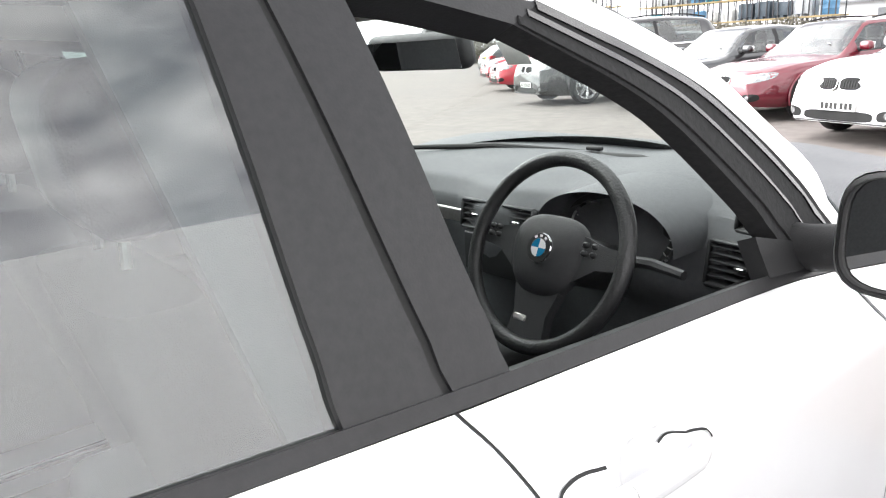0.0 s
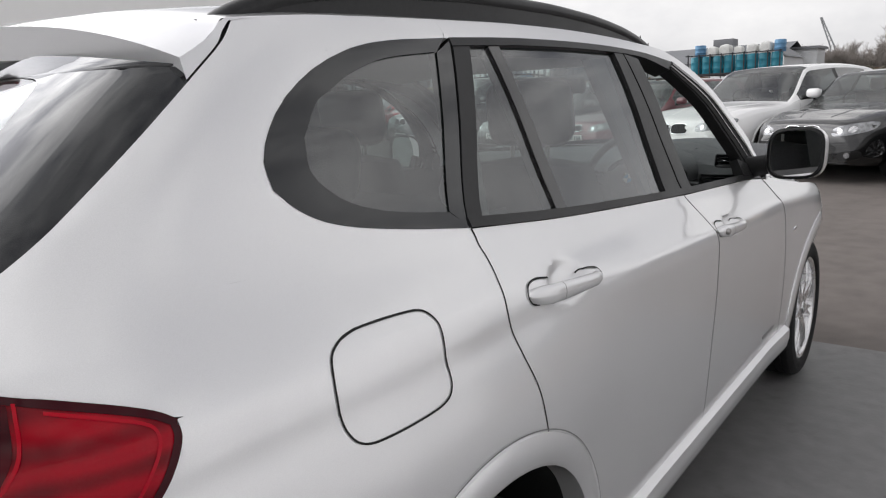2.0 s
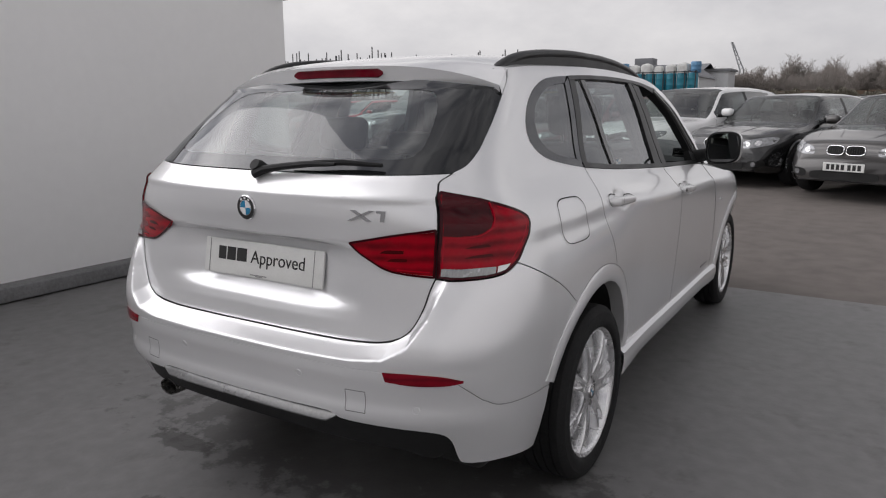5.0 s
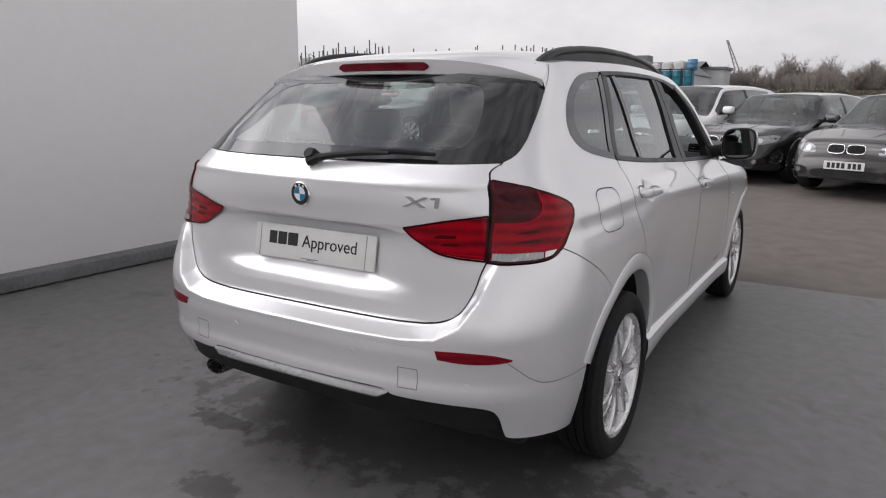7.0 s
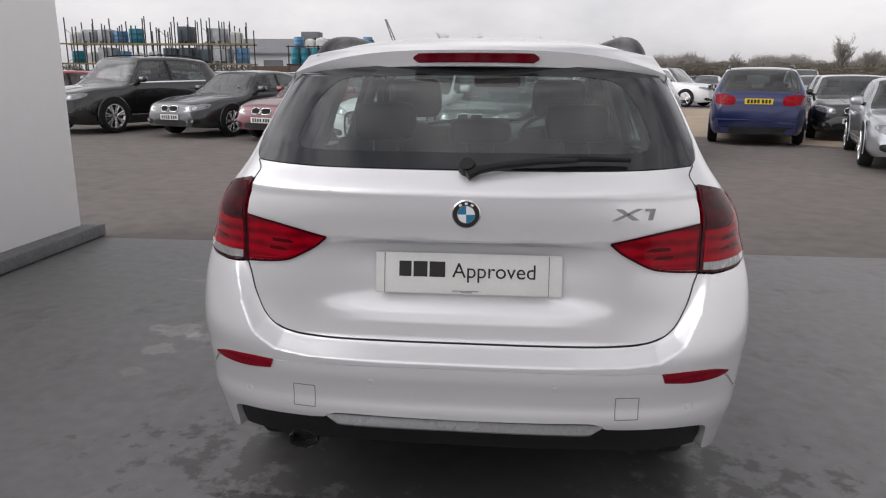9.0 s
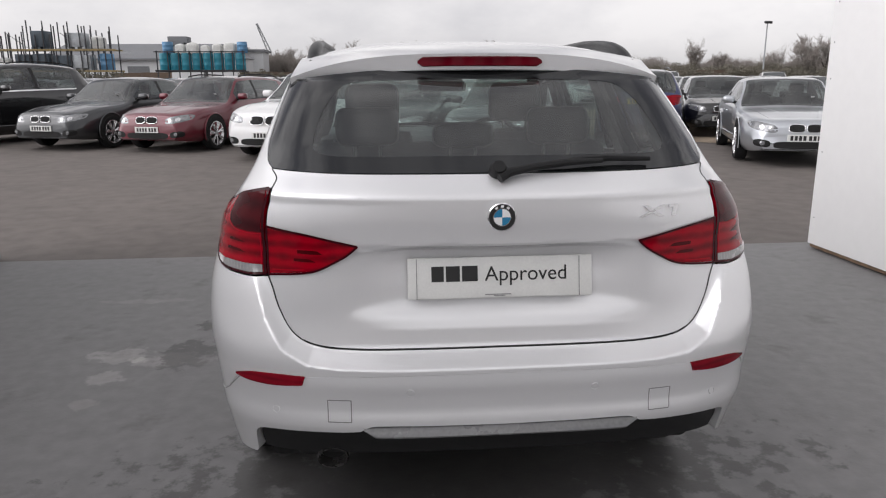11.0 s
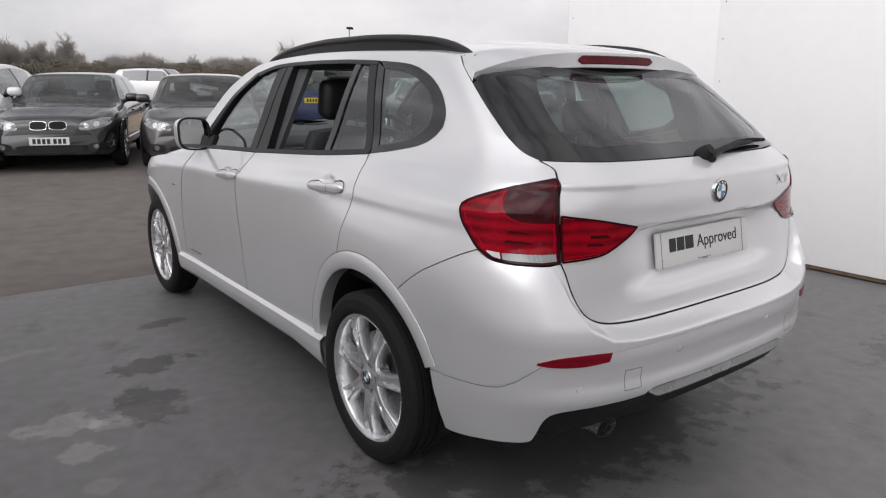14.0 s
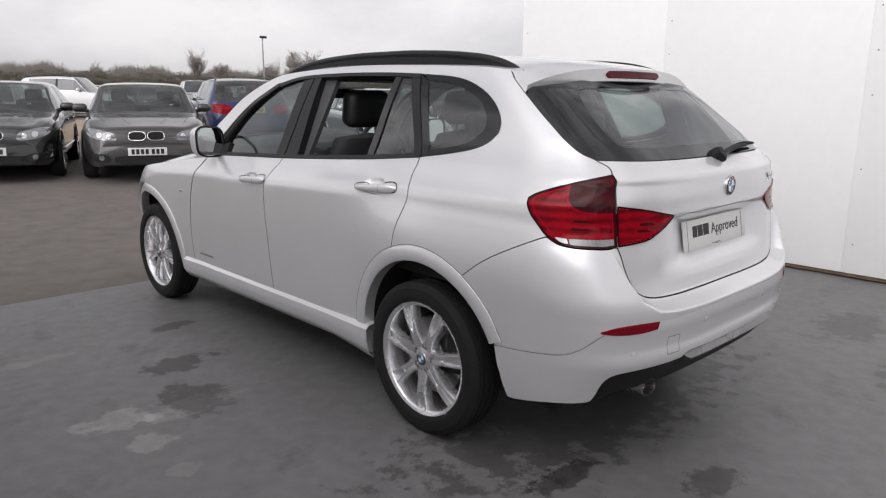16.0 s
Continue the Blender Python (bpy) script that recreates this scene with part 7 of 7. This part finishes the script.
for k, (c, nx, ny) in enumerate((("black", 11.2, 23.0), ("graphite", 13.4, 24.6), ("silver", 12.6, 29.0), ("black", 15.2, 30.5))):
    park(lot_car("hatch" if k % 2 else "saloon", c, ("black", "dark grey", "silver", "black")[k] + (" hatchback" if k % 2 else " saloon") + " in a close row behind others", near=False), nx, ny, 4.4, 160)
park(lot_car("suv", "white", "white off-road car standing side-on on gravel", near=False), 9.6, 31.9, 4.85, -131)
park(lot_car("coupe", "blue", "blue coupe standing side-on far off", near=False), 18.0, 57.4, 4.61, -98)

# rows farther off
FAR = [lot_car(k, c, lb, near=False, group="cars in the far rows") for k, c, lb in (
    ("hatch", "white", "white hatchback in a far row"), ("estate", "silver", "silver estate car in a far row"),
    ("saloon", "black", "black saloon in a far row"), ("hatch", "graphite", "dark grey hatchback in a far row"),
    ("suv", "white", "white off-road car in a far row"), ("saloon", "blue", "blue saloon in a far row"),
    ("estate", "black", "black estate car in a far row"), ("hatch", "red", "dark red hatchback in a far row"),
    ("coupe", "silver", "silver coupe in a far row"))]
spots = []
for row, (yy, x0, x1) in enumerate(((20.5, -12, 3), (27, -24, 3), (34, -22, 6), (41, -18, 10), (49, -14, 30), (57, -10, 40))):
    x = x0
    while x < x1:
        spots.append((x + random.uniform(-.2, .2), yy - (x - x0) * .05 + random.uniform(-.5, .5), 159 if row % 2 == 0 else 339))
        x += 2.75 if random.random() > .12 else 5.4
for yy, x0, x1 in ((31, 15, 34), (38, 13, 44), (46, 16, 50), (22, 14.5, 26)):
    x = x0
    while x < x1:
        spots.append((x, yy + random.uniform(-.4, .4), 159))
        x += 2.8
spots = [q for q in spots if math.hypot(q[0] - 7.8, q[1] - 33.5) > 5.5 and math.hypot(q[0] - 16, q[1] - 57) > 5]
used = set()
for i, (x, y, a) in enumerate(spots):
    k = random.choice((0, 1, 2, 3, 0, 8, 6, 3, 2, 4, 1, 7, 5))
    m = pose(x, y, ground_z(y), 0, 0, a + random.uniform(-3, 3))
    if k not in used:
        used.add(k)
        FAR[k].matrix_basis = m
    else:
        copy_thing(FAR[k], m)
for k in range(len(FAR)):
    if k not in used:
        FAR[k].matrix_basis = pose(-30 + 3 * k, 33, ground_z(33), 0, 0, 159)

# ---- beyond the yard ----
POST = mat("dark_rack_steel", (0.05, 0.05, 0.055), 0.6, 0.3, var=0.3, scale=3)
BEAM = mat("yellow_rack_beam", (0.28, 0.21, 0.10), 0.6, var=0.25, scale=3)
DRUM = mat("turquoise_drum_plastic", (0.02, 0.22, 0.30), 0.4, var=0.25, scale=2)
TUB = mat("blue_tub_plastic", (0.10, 0.24, 0.40), 0.5, var=0.3, scale=2)
BAG = mat("white_bulk_bag", (0.62, 0.62, 0.60), 0.8, var=0.18, scale=3, bump=0.5, bscale=6)
CLAD = mat("pale_wall_cladding", (0.60, 0.61, 0.62), 0.6, var=0.08, scale=0.6)
ROOFM = mat("grey_sheet_roof", (0.17, 0.175, 0.185), 0.65, var=0.2, scale=0.5)
BRICKM = mat("brown_brick_fence", (0.12, 0.085, 0.062), 0.9, var=0.3, scale=0.8, bump=0.3, bscale=4)
BARK = mat("grey_brown_bark", (0.085, 0.070, 0.060), 0.9, var=0.3, scale=3)
# twig and leaf colours are paled to suggest distance haze
TWIG = mat("bare_brown_twigs", (0.30, 0.272, 0.252), 0.95, var=0.25, scale=2, spec=0.05)
LEAFM = mat("olive_brown_hedge_leaves", (0.170, 0.158, 0.128), 0.95, var=0.22, scale=1.2, spec=0.05)
STEELG = mat("galvanised_steel", (0.35, 0.36, 0.37), 0.5, 0.6, var=0.15, scale=4)


def rack(x0, x1, y, z_top, levels, bays, label):
    rk = thing("storage_rack", label, "rack", group="storage racks")
    zg = ground_z(y)
    for k in range(bays * 4 + 1):
        for dy in (0, 1.1):
            x = x0 + (x1 - x0) * k / (bays * 4) + random.uniform(-.15, .15)
            top = z_top + random.uniform(-.65, .5)
            Shape().box((x - .03, y + dy - .03, zg), (x + .03, y + dy + .03, top)).make("post", POST, rk)
    for z in levels:
        for dy in (-.06, 1.16):
            Shape().box((x0 - .2, y + dy - .03, z - .10), (x1 + .2, y + dy + .03, z)).make("beam", BEAM, rk, "yellow beam")
    for k in range(bays):
        if k % 2 == 0:
            xa, xb = x0 + (x1 - x0) * k / bays, x0 + (x1 - x0) * (k + 1) / bays
            Shape().tube([(xa, y + .5, levels[0]), (xb, y + .5, levels[0] + 1.1), (xa, y + .5, z_top - .3)], .02, 4).make("brace", POST, rk)
    return rk


def bulk_bag(x, y, z, s):
    d = Shape()
    d.grid(lambda u, v: (x + s * .5 * (1 + .10 * math.sin(v * math.pi)) * math.cos(u * 6.283) * (1 / (abs(math.cos(u * 6.283)) ** 4 + abs(math.sin(u * 6.283)) ** 4) ** .25) * (1 if v < .85 else 1 - (v - .85) * 5.5), y + s * .5 * math.sin(u * 6.283) * (1 / (abs(math.cos(u * 6.283)) ** 4 + abs(math.sin(u * 6.283)) ** 4) ** .25) * (1 if v < .85 else 1 - (v - .85) * 5.5), z + s * 1.0 * v), 14, 8, closed=True)
    return tagged(d.make("bulk_bag", BAG), "white woven bulk bag stacked in a storage yard", "bag", "bulk bags")


def tub(x, y, z, w, h, material=TUB, lb="blue plastic tank stored on a rack"):
    d = Shape()
    d.lathe([(0, 0), (w * .48, 0), (w * .5, h * .04), (w * .5, h * .3), (w * .52, h * .33), (w * .5, h * .36), (w * .5, h * .66), (w * .52, h * .69), (w * .5, h * .72), (w * .5, h * .95), (w * .46, h), (0, h)], 16, pose(x, y, z), axis="Z")
    return tagged(d.make("storage_tank", material), lb, "tank", "storage tanks")


YR = 46.0
rack(-46, -31, YR - 3, 5.35, (2.45, 3.85), 8, "dark steel storage rack with yellow beams")
rack(-30.4, -17.2, YR, 4.95, (2.35, 3.65), 8, "second dark steel storage rack with yellow beams")
WRAP = mat("grey_wrapped_pallet", (0.42, 0.44, 0.46), 0.5, var=0.3, scale=2.5, bump=0.3, bscale=8)
DARKLOAD = mat("dark_crate_plastic", (0.07, 0.09, 0.11), 0.6, var=0.3, scale=3)


def crate(x, y, z, w, h, material, lb):
    d = Shape().rbox((w, .95, h), .05, pose(x, y, z + h / 2), 2)
    for k in range(3):
        d.box((x - w * .5 + k * w * .42, y - .5, z - .12), (x - w * .5 + k * w * .42 + w * .16, y + .5, z))
    return tagged(d.make("pallet_load", material), lb, "pallet", "pallet loads")


def fill(x0, x1, y, z, seed, gap, tall):
    rl = random.Random(seed)
    x = x0
    while x < x1:
        w = rl.uniform(.85, 1.15)
        q = rl.random()
        h = rl.uniform(.75, tall)
        if q > gap:
            if q < .34:
                bulk_bag(x + w / 2, y, z + .03, w * .80)
            elif q < .56:
                crate(x + w / 2, y, z + .12, w, h, WRAP, "grey film-wrapped pallet load on a rack")
            elif q < .70:
                crate(x + w / 2, y, z + .12, w, h, DARKLOAD, "dark plastic crate on a rack")
            else:
                tub(x + w / 2, y, z, w * .95, h, TUB if q < .93 else DRUM)
        x += w + rl.uniform(.06, .30)


fill(-45.6, -31.4, YR - 2.45, 3.86, 5, .10, 1.25)
fill(-45.6, -31.4, YR - 2.45, 2.46, 6, .05, 1.15)
fill(-45.6, -31.4, YR - 2.45, ground_z(YR) + .1, 16, .15, 1.5)
fill(-30.0, -17.6, YR + .55, 3.66, 7, .15, 1.1)
fill(-30.0, -17.6, YR + .55, 2.36, 8, .08, 1.05)
fill(-30.0, -17.6, YR + .55, ground_z(YR) + .1, 18, .15, 1.4)

# turquoise tanks with bulk bags on top
rk = thing("storage_rack", "low dark steel rack holding turquoise tanks", "rack", group="storage racks")
YC = 57.0
for k in range(9):
    x = -17.6 + k * .82
    Shape().box((x - .04, YC - .75, ground_z(YC)), (x + .04, YC - .67, 4.0)).make("post", POST, rk)
for z in (2.55, 3.95):
    Shape().box((-17.8, YC - .75, z - .08), (-10.9, YC - .68, z)).make("beam", POST, rk)
Shape().box((-17.8, YC - .7, 2.40), (-10.9, YC + .7, 2.47)).make("deck", POST, rk)
for k in range(8):
    tub(-17.2 + k * .83, YC, 2.48, .80, 1.35, DRUM, "turquoise plastic tank stored on a rack")
for k in range(7):
    (bulk_bag(-16.9 + k * .95, YC, 3.84, .62 + .10 * (k % 3)) if k not in (0, 6) else tub(-16.9 + k * .95, YC, 3.84, .8, .85, TUB))

# warehouse and sheds
wh = thing("warehouse", "long pale warehouse with a grey sheet roof", "building")
zg = ground_z(90)
Shape().box((-40, 88, zg), (-18.5, 104, 4.6)).make("wall", CLAD, wh)
rf = Shape()
rf.v = [(-40.5, 87.4, 4.5), (-18, 87.4, 4.5), (-18, 96, 6.6), (-40.5, 96, 6.6), (-40.5, 104.6, 4.5), (-18, 104.6, 4.5), (-40.5, 87.4, 4.3), (-18, 87.4, 4.3)]
rf.f = [(0, 1, 2, 3), (3, 2, 5, 4), (6, 7, 1, 0)]
rf.make("roof", ROOFM, wh, "grey sheet roof")
Shape().rbox((2.4, 2.2, 1.1), .05, pose(-26.2, 95.5, 6.9)).make("roof_vent", ROOFM, wh, "boxy roof vent")
Shape().box((-38.5, 87.9, 5.1), (-30, 87.99, 5.2)).make("gutter", STEELG, wh)
Shape().box((-30.5, 87.93, zg), (-28.0, 88.0, 3.6)).make("door", ROOFM, wh, "grey roller door")
for k, x in enumerate((-21.5, -17.6)):
    sh = thing("gabled_shed", "pale gabled shed with a dark pitched roof", "building", group="gabled sheds")
    y = 80.0
    Shape().prism([(-1.7, zg), (1.7, zg), (1.7, 4.4), (0, 5.75 - .25 * k), (-1.7, 4.4)], 9, pose(x, y, 0)).make("wall", CLAD, sh)
    rr = Shape()
    for sx in (-1, 1):
        b0 = len(rr.v)
        rr.v += [(x, y - .2, 5.9 - .25 * k), (x, y + 9, 5.9 - .25 * k), (x + sx * 1.95, y + 9, 4.35), (x + sx * 1.95, y - .2, 4.35)]
        rr.f.append((b0, b0 + 1, b0 + 2, b0 + 3))
    rr.make("roof", ROOFM, sh, "dark pitched roof", )
lw = thing("low_building", "long low white building behind tanks", "building")
Shape().box((-22.4, 96, zg), (-15.8, 101, 5.6)).make("wall", CLAD, lw)
Shape().box((-22.7, 95.7, 5.6), (-15.5, 101.3, 5.9)).make("roof", ROOFM, lw, "grey flat roof")
# crane jib far away
cr = thing("tower_crane", "thin grey crane jib far away", "crane")
for o in (-.35, .35):
    Shape().tube([(-23.0 + o, 150, ground_z(150)), (-23.0 + o, 150, 8.0), (-25.2 + o * .3, 150, 13.4)], .14, 5).make("chord", STEELG, cr)
for k in range(6):
    t = k / 6
    Shape().tube([(-23.35 - 2.0 * t, 150, 8.0 + 5.2 * t), (-22.65 - 2.2 * (t + .1), 150, 8.0 + 5.2 * (t + .1))], .06, 4).make("lattice_bar", STEELG, cr)
# lamp post with a floodlight
lp = thing("street_lamp", "tall grey lamp post with a twin floodlight head", "lamp post", (0, 0, 0))
px, py = 46.5, 84.0
Shape().tube([(px, py, ground_z(py)), (px, py, 8.3)], [.12, .07], 8).make("pole", STEELG, lp)
Shape().rbox((.9, .35, .28), .05, pose(px, py - .2, 8.45, 15)).make("lamp_head", POST, lp, "dark floodlight head")
# brown fence along the back
fn = thing("boundary_fence", "long brown boundary fence in front of trees", "fence")
for k in range(26):
    x = -30 + k * 3.0
    Shape().box((x, 82, ground_z(82)), (x + 2.94, 82.15, 2.75 + .04 * (k % 3))).make("panel", BRICKM, fn)

# hedge and scrub: many small leaf blades
def hedge(name, x0, x1, y, h0, depth, count, label, seed):
    rnd = random.Random(seed)
    d = Shape()
    for _ in range(count):
        x = rnd.uniform(x0, x1)
        hh = h0 * (.84 + .10 * math.sin(x * .31 + seed) * math.sin(x * .83 + 1) + .06 * math.sin(x * 2.7) + .05 * math.sin(x * 6.1 + 2))
        z = ground_z(y) + hh * rnd.random() ** .75
        yy = y + rnd.uniform(-depth, depth) * (1 - .5 * z / (h0 + 2))
        s = rnd.uniform(.05, .12)
        a = Vector((rnd.uniform(-1, 1), rnd.uniform(-1, 1), rnd.uniform(-.4, 1))).normalized() * s
        b = Vector((rnd.uniform(-1, 1), rnd.uniform(-1, 1), rnd.uniform(-1, 1))).normalized() * s * .6
        c = Vector((x, yy, z))
        i = len(d.v)
        d.v += [tuple(c - a), tuple(c + b), tuple(c + a), tuple(c - b)]
        d.f.append((i, i + 1, i + 2, i + 3))
    return tagged(d.make(name, LEAFM, recalc=False), label, "hedge", kind="stuff")


hedge("hedge", -48, -14, 42, 2.1, .9, 24000, "scrubby olive-brown hedge before storage racks", 3)
hedge("hedge", -16, 60, 80, 2.5, 1.2, 95000, "long olive-brown hedge behind rows of cars", 5)
hedge("hedge", 8, 90, 90, 3.3, 2.0, 110000, "tall dense scrub behind the car park", 8)


def thicket(x0, x1, y, low, rise, count, label, seed):
    """A belt of leafless saplings: upright twigs under an uneven outline."""
    rnd = random.Random(seed)
    d = Shape()
    for _ in range(count):
        x = rnd.uniform(x0, x1)
        n = .5 + .28 * math.sin(x * .47 + seed) + .14 * math.sin(x * 1.31 + 2 * seed) + .08 * math.sin(x * 3.3)
        c = Vector((x, y + rnd.uniform(-3, 3), ground_z(y) + (low + rise * n) * rnd.random() ** .7))
        e = Vector((rnd.uniform(-.45, .45), rnd.uniform(-.3, .3), 1)).normalized() * rnd.uniform(.5, 1.3)
        o = Vector((rnd.uniform(.012, .030), rnd.uniform(-.01, .01), 0))
        i = len(d.v)
        d.v += [tuple(c - o), tuple(c + o), tuple(c + e)]
        d.f.append((i, i + 1, i + 2))
    return tagged(d.make("thicket", TWIG, recalc=False), label, "trees", kind="stuff")


thicket(-20, 18, 106, 2.4, 2.6, 60000, "belt of leafless grey-brown saplings behind the yard", 4)
thicket(16, 95, 103, 1.8, 2.2, 80000, "long belt of leafless saplings behind the hedge", 9)


# bare trees
def bare_tree(h, seed, spread, dense):
    rnd = random.Random(seed)
    t = thing("bare_tree", "leafless grey-brown tree with fine twigs", "tree", group="bare trees")
    tr, tw = Shape(), Shape()

    def grow(p, d, length, r, depth):
        n = 3
        pts = [p]
        q = p.copy()
        dd = d.copy()
        for k in range(n):
            dd = (dd + Vector((rnd.uniform(-.16, .16), rnd.uniform(-.16, .16), rnd.uniform(-.02, .12)))).normalized()
            q = q + dd * length / n
            pts.append(q.copy())
        rr = [r * (1 - .45 * k / n) for k in range(n + 1)]
        if depth <= 1:
            tr.tube(pts, rr, 6, cap=False)
        else:
            tw.tube(pts, rr, 3, cap=False)
        if depth >= 3:
            for _ in range(9):
                a = pts[rnd.randint(0, n)]
                e = (dd + Vector((rnd.uniform(-1, 1), rnd.uniform(-1, 1), rnd.uniform(-.2, 1)))).normalized() * rnd.uniform(.25, .75)
                o = e.cross(Vector((rnd.uniform(-1, 1), rnd.uniform(-1, 1), .3))).normalized() * .016
                i = len(tw.v)
                tw.v += [tuple(a - o), tuple(a + o), tuple(a + e)]
                tw.f.append((i, i + 1, i + 2))
        if depth >= 4:
            return
        kids = rnd.randint(4, 5) if depth < 2 else rnd.randint(4, 5) + dense
        for _ in range(kids):
            a = pts[rnd.randint(1, n)]
            side = Vector((rnd.uniform(-1, 1), rnd.uniform(-1, 1), rnd.uniform(.1, .9))).normalized()
            grow(a, (dd * (1 - spread) + side * spread).normalized(), length * rnd.uniform(.58, .82), max(.012, r * .5), depth + 1)
    grow(Vector((0, 0, 0)), Vector((0, 0, 1)), h * .32, h * .022, 0)
    tr.make("trunk", BARK, t)
    tw.make("crown", TWIG, t, "fine bare branches", recalc=False)
    return t


protos = [bare_tree(8.5, 11, .60, 0), bare_tree(7.5, 23, .52, 1), bare_tree(9.0, 37, .66, 0), bare_tree(6.5, 41, .55, 1)]
first = set()
places = []
rnd = random.Random(77)
for k in range(44):
    x = -18 + k * .80 + rnd.uniform(-.4, .4)
    places.append((x, 104 + rnd.uniform(-3, 4), .78 + rnd.uniform(-.10, .16)))
for x, y, s in ((11, 118, .85), (13.5, 116, .95), (24, 108, .55), (30, 110, .6), (36, 104, .62), (41, 106, .70), (44, 98, .85), (47.5, 97, .9), (52, 92, .80), (56, 90, 1.05), (60, 92, .9), (66, 90, .8), (20, 112, .5), (16, 115, .6)):
    places.append((x, y, s))
for k in range(36):
    places.append((18 + k * 1.75 + rnd.uniform(-.8, .8), 100 + rnd.uniform(-4, 8), .44 + rnd.uniform(0, .18)))
for k in range(12):
    places.append((-13 - k * 2.4 + rnd.uniform(-.8, .8), 112 + rnd.uniform(-3, 3), .45 + rnd.uniform(0, .2)))
for i, (x, y, s) in enumerate(places):
    k = i % 4
    m = Matrix.Translation((x, y, ground_z(y) - .1)) @ Matrix.Rotation(rnd.uniform(0, 6.28), 4, "Z")
    if k not in first:
        first.add(k)
        protos[k].matrix_basis = m
        protos[k].scale = (s, s, s)
    else:
        c = copy_thing(protos[k], m)
        c.scale = (s, s, s)

# behind the camera: unseen dark hedge and trees, added to close the reflections
hedge("hedge", -40, 40, -38, 4.5, 1.5, 30000, "tall dark hedge added out of view behind the bay", 12)
for k in range(16):
    m = Matrix.Translation((-36 + k * 4.8 + rnd.uniform(-1, 1), -42 + rnd.uniform(-2, 2), 0)) @ Matrix.Rotation(rnd.uniform(0, 6.28), 4, "Z")
    c = copy_thing(protos[k % 4], m)
    c.scale = (.8, .8, .8)
